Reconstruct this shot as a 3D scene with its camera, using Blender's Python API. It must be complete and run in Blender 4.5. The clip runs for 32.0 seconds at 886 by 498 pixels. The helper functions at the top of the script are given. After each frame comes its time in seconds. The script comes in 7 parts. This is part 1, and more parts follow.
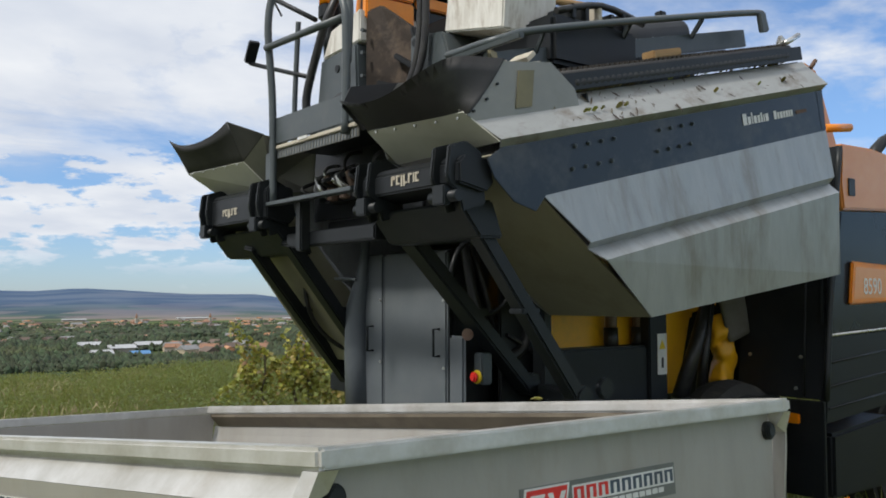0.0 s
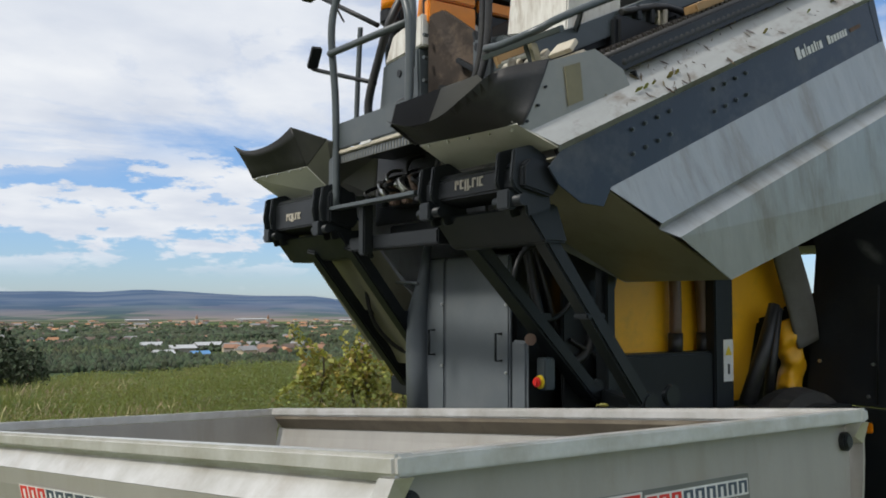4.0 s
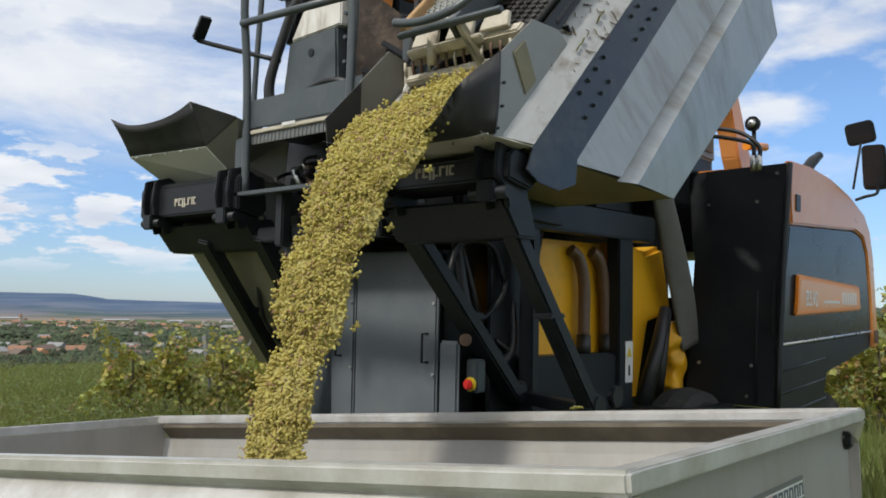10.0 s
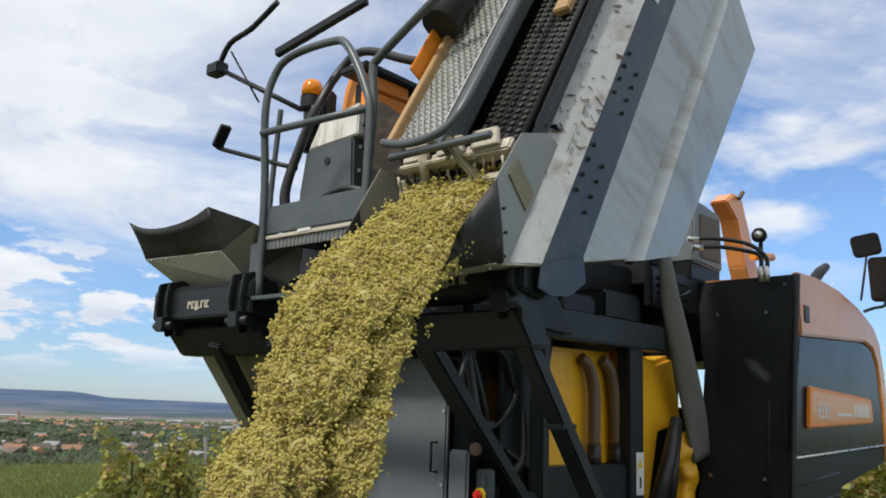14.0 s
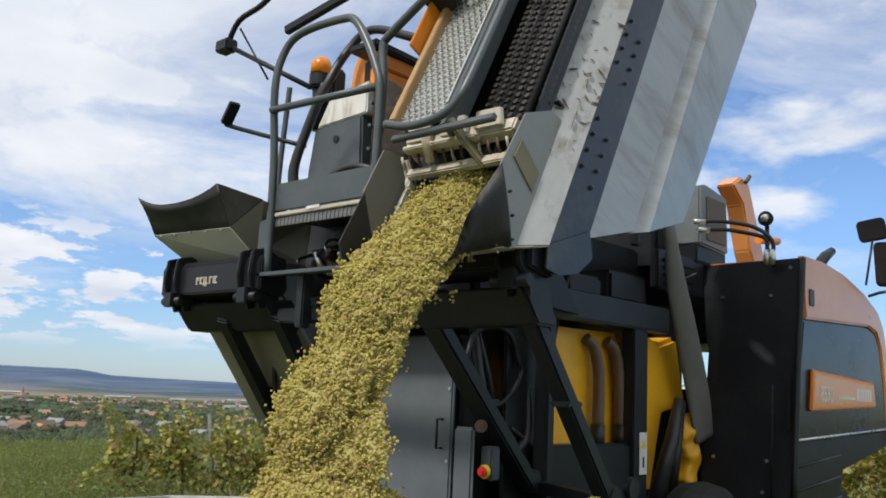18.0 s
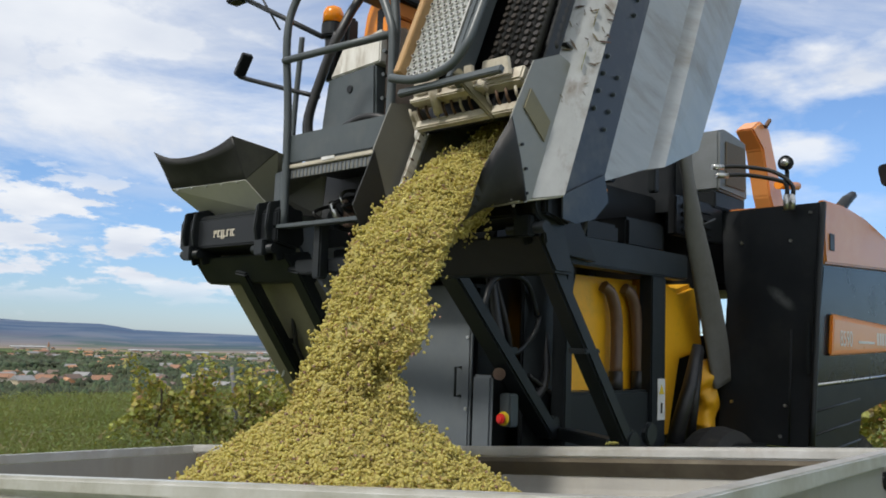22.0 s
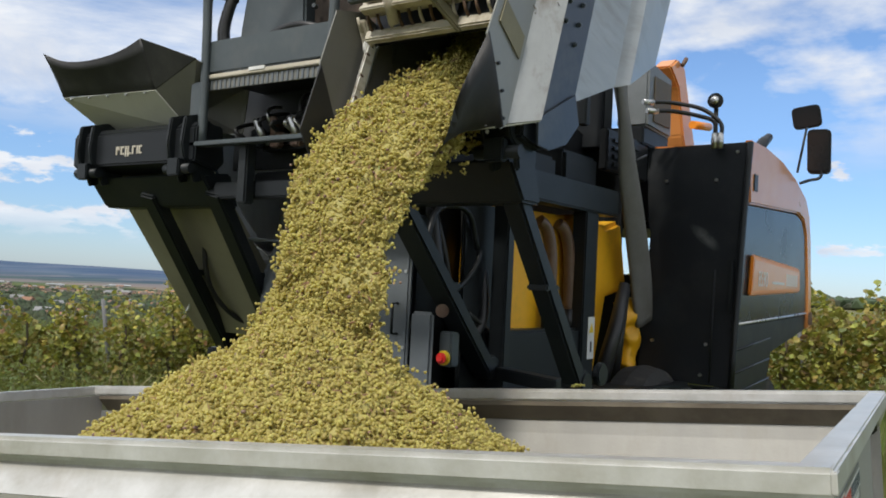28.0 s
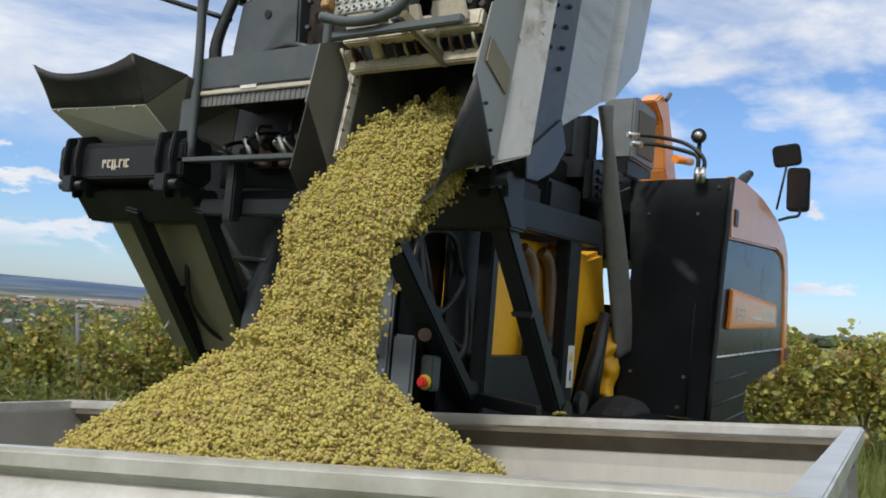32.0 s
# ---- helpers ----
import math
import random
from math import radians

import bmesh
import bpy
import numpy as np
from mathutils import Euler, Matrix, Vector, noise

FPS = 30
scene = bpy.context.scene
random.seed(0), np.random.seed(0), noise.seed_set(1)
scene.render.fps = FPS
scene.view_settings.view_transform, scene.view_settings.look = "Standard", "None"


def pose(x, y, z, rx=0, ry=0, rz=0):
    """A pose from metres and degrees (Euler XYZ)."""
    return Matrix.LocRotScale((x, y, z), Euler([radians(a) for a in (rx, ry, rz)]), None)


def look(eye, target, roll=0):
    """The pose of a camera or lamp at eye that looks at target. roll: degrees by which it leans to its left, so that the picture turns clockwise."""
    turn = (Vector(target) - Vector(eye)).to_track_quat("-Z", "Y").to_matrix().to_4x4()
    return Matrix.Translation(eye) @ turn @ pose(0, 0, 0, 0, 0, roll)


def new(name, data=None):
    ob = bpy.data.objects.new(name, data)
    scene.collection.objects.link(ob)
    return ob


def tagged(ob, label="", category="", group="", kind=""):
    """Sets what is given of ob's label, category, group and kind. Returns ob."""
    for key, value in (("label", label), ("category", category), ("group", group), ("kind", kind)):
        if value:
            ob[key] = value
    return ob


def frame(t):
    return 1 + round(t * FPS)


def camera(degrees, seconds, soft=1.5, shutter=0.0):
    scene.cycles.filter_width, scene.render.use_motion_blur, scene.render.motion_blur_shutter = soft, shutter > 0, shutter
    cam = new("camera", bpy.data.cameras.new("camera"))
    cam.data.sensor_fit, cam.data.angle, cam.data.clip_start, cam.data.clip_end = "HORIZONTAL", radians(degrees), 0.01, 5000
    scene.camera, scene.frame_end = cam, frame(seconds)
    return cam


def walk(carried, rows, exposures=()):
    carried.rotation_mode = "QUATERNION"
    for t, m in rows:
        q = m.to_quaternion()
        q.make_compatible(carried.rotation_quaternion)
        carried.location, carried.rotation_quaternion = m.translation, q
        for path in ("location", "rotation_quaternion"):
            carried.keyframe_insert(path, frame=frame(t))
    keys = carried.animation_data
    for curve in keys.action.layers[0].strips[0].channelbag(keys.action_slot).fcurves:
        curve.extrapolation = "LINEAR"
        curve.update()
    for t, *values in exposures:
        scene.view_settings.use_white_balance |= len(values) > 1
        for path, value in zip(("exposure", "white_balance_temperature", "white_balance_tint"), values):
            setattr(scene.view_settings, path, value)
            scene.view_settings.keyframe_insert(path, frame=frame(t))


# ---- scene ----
cam = camera(53.7, 32.0, 1.8)
PATH = [
    (0, (-2.956, -2.364, 1.617), (-1.751, -0.771, 1.727), -0.1),
    (0.5, (-2.964, -2.347, 1.63), (-1.748, -0.763, 1.734), -0.5),
    (1, (-2.97, -2.354, 1.621), (-1.756, -0.768, 1.727), -0.7),
    (1.5, (-2.973, -2.342, 1.625), (-1.779, -0.74, 1.72), -1.0),
    (2, (-2.974, -2.335, 1.614), (-1.818, -0.705, 1.698), -0.9),
    (2.5, (-2.979, -2.331, 1.622), (-1.857, -0.677, 1.696), -1.0),
    (3, (-2.977, -2.33, 1.617), (-1.877, -0.662, 1.696), -0.7),
    (3.5, (-2.981, -2.339, 1.629), (-1.887, -0.668, 1.725), -0.3),
    (5.5, (-3.018, -2.288, 1.613), (-1.885, -0.647, 1.763), 1.2),
    (6, (-3.097, -2.219, 1.624), (-1.927, -0.601, 1.747), 0.1),
    (6.5, (-3.096, -2.102, 1.614), (-1.879, -0.521, 1.753), 0.1),
    (7, (-3.123, -1.949, 1.624), (-1.84, -0.428, 1.823), 0.6),
    (7.5, (-3.185, -1.814, 1.624), (-1.832, -0.363, 1.881), 0.8),
    (8, (-3.298, -1.719, 1.613), (-1.87, -0.343, 1.878), 0.4),
    (8.5, (-3.351, -1.692, 1.608), (-1.887, -0.346, 1.82), 0.2),
    (9, (-3.373, -1.665, 1.597), (-1.894, -0.328, 1.756), 0.4),
    (9.5, (-3.38, -1.657, 1.596), (-1.898, -0.321, 1.728), 0.8),
    (10, (-3.382, -1.661, 1.597), (-1.902, -0.322, 1.723), 1.1),
    (10.5, (-3.384, -1.647, 1.604), (-1.903, -0.309, 1.726), 1.2),
    (11, (-3.39, -1.654, 1.607), (-1.913, -0.312, 1.738), 1.2),
    (11.5, (-3.404, -1.665, 1.612), (-1.937, -0.315, 1.77), 1.1),
    (12, (-3.411, -1.664, 1.613), (-1.956, -0.305, 1.807), 1.2),
    (12.5, (-3.42, -1.664, 1.615), (-1.975, -0.303, 1.854), 1.4),
    (13, (-3.419, -1.656, 1.618), (-1.976, -0.301, 1.909), 1.7),
    (13.5, (-3.426, -1.657, 1.619), (-1.983, -0.312, 1.952), 2.0),
    (14, (-3.433, -1.662, 1.616), (-1.985, -0.329, 1.973), 2.0),
    (14.5, (-3.441, -1.669, 1.614), (-1.984, -0.346, 1.972), 2.0),
    (16.5, (-3.467, -1.685, 1.604), (-2.0, -0.376, 1.969), 1.9),
    (17, (-3.473, -1.681, 1.601), (-2.013, -0.363, 1.963), 2.1),
    (17.5, (-3.47, -1.67, 1.598), (-2.017, -0.34, 1.944), 2.4),
    (18, (-3.459, -1.659, 1.593), (-2.011, -0.317, 1.91), 2.7),
    (18.5, (-3.452, -1.643, 1.587), (-2.001, -0.296, 1.867), 2.8),
    (19, (-3.444, -1.638, 1.584), (-1.986, -0.292, 1.831), 2.9),
    (19.5, (-3.442, -1.639, 1.584), (-1.975, -0.3, 1.817), 2.9),
    (20, (-3.447, -1.646, 1.587), (-1.976, -0.311, 1.816), 2.7),
    (20.5, (-3.446, -1.651, 1.587), (-1.98, -0.309, 1.814), 2.5),
    (21, (-3.448, -1.656, 1.585), (-1.994, -0.301, 1.809), 2.3),
    (21.5, (-3.446, -1.658, 1.585), (-2.003, -0.29, 1.801), 2.1),
    (22, (-3.449, -1.657, 1.586), (-2.014, -0.279, 1.791), 2.0),
    (22.5, (-3.445, -1.651, 1.582), (-2.016, -0.265, 1.772), 2.0),
    (23, (-3.439, -1.646, 1.594), (-2.017, -0.25, 1.76), 1.9),
    (23.5, (-3.444, -1.625, 1.601), (-2.023, -0.225, 1.743), 1.5),
    (24, (-3.451, -1.605, 1.62), (-2.032, -0.2, 1.726), 1.0),
    (24.5, (-3.427, -1.546, 1.613), (-1.988, -0.161, 1.709), 0.6),
    (25, (-3.4, -1.466, 1.594), (-1.919, -0.126, 1.707), 0.2),
    (25.5, (-3.372, -1.381, 1.575), (-1.853, -0.086, 1.7), -0.2),
    (26, (-3.36, -1.313, 1.556), (-1.812, -0.054, 1.682), -0.2),
    (26.5, (-3.364, -1.286, 1.557), (-1.795, -0.052, 1.67), 0.1),
    (28.5, (-3.413, -1.179, 1.565), (-1.767, -0.046, 1.634), 3.6),
    (29, (-3.411, -1.177, 1.56), (-1.758, -0.053, 1.633), 3.9),
    (29.5, (-3.407, -1.176, 1.561), (-1.752, -0.057, 1.644), 3.9),
    (30, (-3.411, -1.177, 1.562), (-1.756, -0.059, 1.662), 3.8),
    (30.5, (-3.417, -1.179, 1.563), (-1.765, -0.059, 1.681), 3.8),
    (31, (-3.428, -1.181, 1.562), (-1.777, -0.06, 1.694), 3.9),
    (31.5, (-3.431, -1.181, 1.559), (-1.779, -0.062, 1.697), 4.4),
    (32, (-3.436, -1.178, 1.556), (-1.78, -0.065, 1.69), 4.7),
]
walk(cam, [(t, look(eye, target, roll)) for t, eye, target, roll in PATH], [(0, -0.09), (6.5, -0.07), (8, -0.02), (10, -0.04), (12, -0.03), (13, 0.0), (18, 0.0), (22, -0.02), (32, -0.02)])

# ---- world, sun, exposure ----
SUN_AZ, SUN_EL = 270.0, 50.0          # degrees clockwise from +y, above the horizon
sun_way = Vector((math.sin(radians(SUN_AZ)) * math.cos(radians(SUN_EL)), math.cos(radians(SUN_AZ)) * math.cos(radians(SUN_EL)), math.sin(radians(SUN_EL))))


def nodes_of(mat):
    mat.use_nodes = True
    tree = mat.node_tree
    tree.nodes.clear()
    return tree, tree.nodes, tree.links


def make_world():
    world = bpy.data.worlds.new("sky")
    scene.world = world
    tree, N, L = nodes_of(world)
    out = N.new("ShaderNodeOutputWorld")
    bg = N.new("ShaderNodeBackground")
    sky = N.new("ShaderNodeTexSky")
    sky.sky_type, sky.sun_disc = "NISHITA", False
    sky.sun_elevation, sky.sun_rotation = radians(SUN_EL), radians(SUN_AZ)
    sky.altitude, sky.air_density, sky.dust_density, sky.ozone_density = 200, 1.0, 0.15, 3.0
    co = N.new("ShaderNodeTexCoord")
    sep = N.new("ShaderNodeSeparateXYZ")
    L.new(co.outputs["Generated"], sep.inputs[0])
    add = N.new("ShaderNodeMath")
    add.operation = "ADD"
    add.inputs[1].default_value = 0.16
    L.new(sep.outputs["Z"], add.inputs[0])
    top = N.new("ShaderNodeMath")
    top.operation = "MAXIMUM"
    top.inputs[1].default_value = 0.03
    L.new(add.outputs[0], top.inputs[0])
    plane = []
    for axis in "XY":
        d = N.new("ShaderNodeMath")
        d.operation = "DIVIDE"
        L.new(sep.outputs[axis], d.inputs[0])
        L.new(top.outputs[0], d.inputs[1])
        plane.append(d)
    com = N.new("ShaderNodeCombineXYZ")
    L.new(plane[0].outputs[0], com.inputs[0])
    L.new(plane[1].outputs[0], com.inputs[1])
    # broad veil, denser towards the valley, and puffs
    veil = N.new("ShaderNodeTexNoise")
    veil.inputs["Scale"].default_value, veil.inputs["Detail"].default_value, veil.inputs["Roughness"].default_value = 0.9, 9, 0.62
    veil.inputs["Distortion"].default_value = 0.6
    L.new(com.outputs[0], veil.inputs["Vector"])
    side = N.new("ShaderNodeVectorMath")
    side.operation = "DOT_PRODUCT"
    side.inputs[1].default_value = (-0.42, 0.0, 0.20)
    L.new(co.outputs["Generated"], side.inputs[0])
    high = N.new("ShaderNodeMapRange")
    high.interpolation_type = "SMOOTHSTEP"
    high.inputs["From Min"].default_value, high.inputs["From Max"].default_value = 0.10, 0.24
    L.new(sep.outputs["Z"], high.inputs["Value"])
    lift = N.new("ShaderNodeMath")
    lift.operation = "MULTIPLY_ADD"
    lift.inputs[1].default_value = 0.33
    L.new(high.outputs[0], lift.inputs[0])
    L.new(side.outputs["Value"], lift.inputs[2])
    tot = N.new("ShaderNodeMath")
    L.new(veil.outputs["Fac"], tot.inputs[0])
    L.new(lift.outputs[0], tot.inputs[1])
    ramp = N.new("ShaderNodeValToRGB")
    ramp.color_ramp.elements[0].position, ramp.color_ramp.elements[1].position = 0.45, 0.69
    L.new(tot.outputs[0], ramp.inputs[0])
    puff = N.new("ShaderNodeTexNoise")
    puff.inputs["Scale"].default_value, puff.inputs["Detail"].default_value, puff.inputs["Roughness"].default_value = 1.7, 7, 0.55
    L.new(com.outputs[0], puff.inputs["Vector"])
    puff_cut = N.new("ShaderNodeValToRGB")
    puff_cut.color_ramp.elements[0].position, puff_cut.color_ramp.elements[1].position = 0.47, 0.60
    L.new(puff.outputs["Fac"], puff_cut.inputs[0])
    puff_high = N.new("ShaderNodeMath")
    puff_high.operation = "MULTIPLY"
    L.new(puff_cut.outputs["Color"], puff_high.inputs[0])
    L.new(high.outputs[0], puff_high.inputs[1])
    both = N.new("ShaderNodeMath")
    both.operation = "MAXIMUM"
    L.new(ramp.outputs["Color"], both.inputs[0])
    L.new(puff_high.outputs[0], both.inputs[1])
    # heaped clouds low over the horizon
    flat = N.new("ShaderNodeMapping")
    flat.inputs["Location"].default_value, flat.inputs["Scale"].default_value = (3.1, 0.4, 0.2), (9.5, 9.5, 30)
    L.new(co.outputs["Generated"], flat.inputs[0])
    heap = N.new("ShaderNodeTexNoise")
    heap.inputs["Scale"].default_value, heap.inputs["Detail"].default_value, heap.inputs["Roughness"].default_value = 1.0, 9, 0.58
    L.new(flat.outputs[0], heap.inputs["Vector"])
    heap_cut = N.new("ShaderNodeMapRange")
    heap_cut.interpolation_type = "SMOOTHSTEP"
    heap_cut.inputs["From Min"].default_value, heap_cut.inputs["From Max"].default_value = 0.535, 0.60
    heap_side = N.new("ShaderNodeVectorMath")
    heap_side.operation = "DOT_PRODUCT"
    heap_side.inputs[1].default_value = (-0.10, 0.09, 0)
    L.new(co.outputs["Generated"], heap_side.inputs[0])
    heap_sum = N.new("ShaderNodeMath")
    L.new(heap.outputs["Fac"], heap_sum.inputs[0])
    L.new(heap_side.outputs["Value"], heap_sum.inputs[1])
    L.new(heap_sum.outputs[0], heap_cut.inputs["Value"])
    band = N.new("ShaderNodeValToRGB")
    be = band.color_ramp.elements
    be[0].position, be[0].color, be[1].position, be[1].color = 0.022, (0, 0, 0, 1), 0.19, (0, 0, 0, 1)
    mid_band = be.new(0.055)
    mid_band.color = (1, 1, 1, 1)
    mid_band = be.new(0.14)
    mid_band.color = (1, 1, 1, 1)
    L.new(sep.outputs["Z"], band.inputs[0])
    low = N.new("ShaderNodeMath")
    low.operation = "MULTIPLY"
    L.new(heap_cut.outputs[0], low.inputs[0])
    L.new(band.outputs["Color"], low.inputs[1])
    cover = N.new("ShaderNodeMath")
    cover.operation = "MAXIMUM"
    L.new(both.outputs[0], cover.inputs[0])
    L.new(low.outputs[0], cover.inputs[1])
    tint = N.new("ShaderNodeMix")
    tint.data_type, tint.blend_type = "RGBA", "MULTIPLY"
    tint.inputs["Factor"].default_value = 1.0
    by_height = N.new("ShaderNodeValToRGB")
    by_height.color_ramp.elements[0].position, by_height.color_ramp.elements[0].color = 0.0, (0.53, 0.67, 0.96, 1)
    by_height.color_ramp.elements[1].position, by_height.color_ramp.elements[1].color = 0.22, (0.86, 0.97, 1.12, 1)
    L.new(sep.outputs["Z"], by_height.inputs[0])
    L.new(by_height.outputs["Color"], tint.inputs["B"])
    L.new(sky.outputs[0], tint.inputs["A"])
    shade = N.new("ShaderNodeTexNoise")
    shade.inputs["Scale"].default_value, shade.inputs["Detail"].default_value = 2.3, 6
    L.new(com.outputs[0], shade.inputs["Vector"])
    tone = N.new("ShaderNodeValToRGB")
    tone.color_ramp.elements[0].position, tone.color_ramp.elements[0].color = 0.3, (4.9, 5.35, 6.2, 1)
    tone.color_ramp.elements[1].position, tone.color_ramp.elements[1].color = 0.7, (6.9, 7.1, 7.4, 1)
    L.new(shade.outputs["Fac"], tone.inputs[0])
    mix = N.new("ShaderNodeMix")
    mix.data_type = "RGBA"
    L.new(cover.outputs[0], mix.inputs["Factor"])
    L.new(tint.outputs["Result"], mix.inputs["A"])
    L.new(tone.outputs["Color"], mix.inputs["B"])
    L.new(mix.outputs["Result"], bg.inputs["Color"])
    bg.inputs["Strength"].default_value = 0.135
    L.new(bg.outputs[0], out.inputs[0])
    lamp = bpy.data.lights.new("sun", "SUN")
    lamp.energy, lamp.angle, lamp.color = 3.4, radians(7.0), (1.0, 0.955, 0.88)
    sun = new("sun", lamp)
    sun.matrix_world = look(sun_way * 60, (0, 0, 0))


make_world()

# ---- materials ----


def material(name, base, rough=0.5, metal=0.0, dark=None, scale=6.0, stain=None, stain_scale=1.6, stain_amount=0.35, bump=0.05, bump_scale=60.0,
             streak=(1, 1, 1), coat=0.0, island=0.0, spec=0.5, transmission=0.0):
    """A surface with grain at two scales: fine variation between base and dark, and broader stains."""
    mat = bpy.data.materials.new(name)
    tree, N, L = nodes_of(mat)
    out = N.new("ShaderNodeOutputMaterial")
    bsdf = N.new("ShaderNodeBsdfPrincipled")
    L.new(bsdf.outputs[0], out.inputs[0])
    co = N.new("ShaderNodeTexCoord")
    mapping = N.new("ShaderNodeMapping")
    mapping.inputs["Scale"].default_value = streak
    L.new(co.outputs["Object"], mapping.inputs[0])
    fine = N.new("ShaderNodeTexNoise")
    fine.inputs["Scale"].default_value, fine.inputs["Detail"].default_value, fine.inputs["Roughness"].default_value = scale, 7, 0.65
    L.new(mapping.outputs[0], fine.inputs["Vector"])
    ramp = N.new("ShaderNodeValToRGB")
    dark = dark or tuple(c * 0.72 for c in base)
    ramp.color_ramp.elements[0].position, ramp.color_ramp.elements[0].color = 0.3, (*dark, 1)
    ramp.color_ramp.elements[1].position, ramp.color_ramp.elements[1].color = 0.7, (*base, 1)
    L.new(fine.outputs["Fac"], ramp.inputs[0])
    colour = ramp.outputs["Color"]
    if stain:
        broad = N.new("ShaderNodeTexNoise")
        broad.inputs["Scale"].default_value, broad.inputs["Detail"].default_value, broad.inputs["Roughness"].default_value = stain_scale, 8, 0.7
        L.new(mapping.outputs[0], broad.inputs["Vector"])
        cut = N.new("ShaderNodeValToRGB")
        cut.color_ramp.elements[0].position, cut.color_ramp.elements[1].position = 0.5, 0.72
        cut.color_ramp.elements[1].color = (stain_amount, stain_amount, stain_amount, 1)
        L.new(broad.outputs["Fac"], cut.inputs[0])
        mix = N.new("ShaderNodeMix")
        mix.data_type = "RGBA"
        L.new(cut.outputs["Color"], mix.inputs["Factor"])
        L.new(colour, mix.inputs["A"])
        mix.inputs["B"].default_value = (*stain, 1)
        colour = mix.outputs["Result"]
    if island:
        geo = N.new("ShaderNodeNewGeometry")
        info = N.new("ShaderNodeObjectInfo")
        both = N.new("ShaderNodeMath")
        L.new(geo.outputs["Random Per Island"], both.inputs[0])
        L.new(info.outputs["Random"], both.inputs[1])
        wrap = N.new("ShaderNodeMath")
        wrap.operation = "FRACT"
        L.new(both.outputs[0], wrap.inputs[0])
        hsv = N.new("ShaderNodeHueSaturation")
        for socket, lo, hi in (("Value", 1 - island, 1 + island), ("Hue", 0.5 - island * 0.13, 0.5 + island * 0.04)):
            rng = N.new("ShaderNodeMapRange")
            rng.inputs["To Min"].default_value, rng.inputs["To Max"].default_value = lo, hi
            L.new(wrap.outputs[0], rng.inputs["Value"])
            L.new(rng.outputs[0], hsv.inputs[socket])
        L.new(colour, hsv.inputs["Color"])
        colour = hsv.outputs["Color"]
    L.new(colour, bsdf.inputs["Base Color"])
    rr = N.new("ShaderNodeMapRange")
    rr.inputs["To Min"].default_value, rr.inputs["To Max"].default_value = max(rough - 0.12, 0.02), min(rough + 0.14, 1)
    L.new(fine.outputs["Fac"], rr.inputs["Value"])
    L.new(rr.outputs[0], bsdf.inputs["Roughness"])
    bsdf.inputs["Metallic"].default_value = metal
    bsdf.inputs["Coat Weight"].default_value = coat
    bsdf.inputs["Specular IOR Level"].default_value = spec
    bsdf.inputs["Transmission Weight"].default_value = transmission
    if bump:
        bn = N.new("ShaderNodeTexNoise")
        bn.inputs["Scale"].default_value, bn.inputs["Detail"].default_value = bump_scale, 4
        L.new(co.outputs["Object"], bn.inputs["Vector"])
        bp = N.new("ShaderNodeBump")
        bp.inputs["Strength"].default_value, bp.inputs["Distance"].default_value = bump, 0.01
        L.new(bn.outputs["Fac"], bp.inputs["Height"])
        L.new(bp.outputs[0], bsdf.inputs["Normal"])
    return mat


def let_light_through(mat, share, colour):
    """Thin leaf: part of the light goes through."""
    tree = mat.node_tree
    out = next(n for n in tree.nodes if n.type == "OUTPUT_MATERIAL")
    first = out.inputs[0].links[0].from_socket
    tr = tree.nodes.new("ShaderNodeBsdfTranslucent")
    tr.inputs[0].default_value = (*colour, 1)
    mix = tree.nodes.new("ShaderNodeMixShader")
    mix.inputs[0].default_value = share
    tree.links.new(first, mix.inputs[1])
    tree.links.new(tr.outputs[0], mix.inputs[2])
    tree.links.new(mix.outputs[0], out.inputs[0])


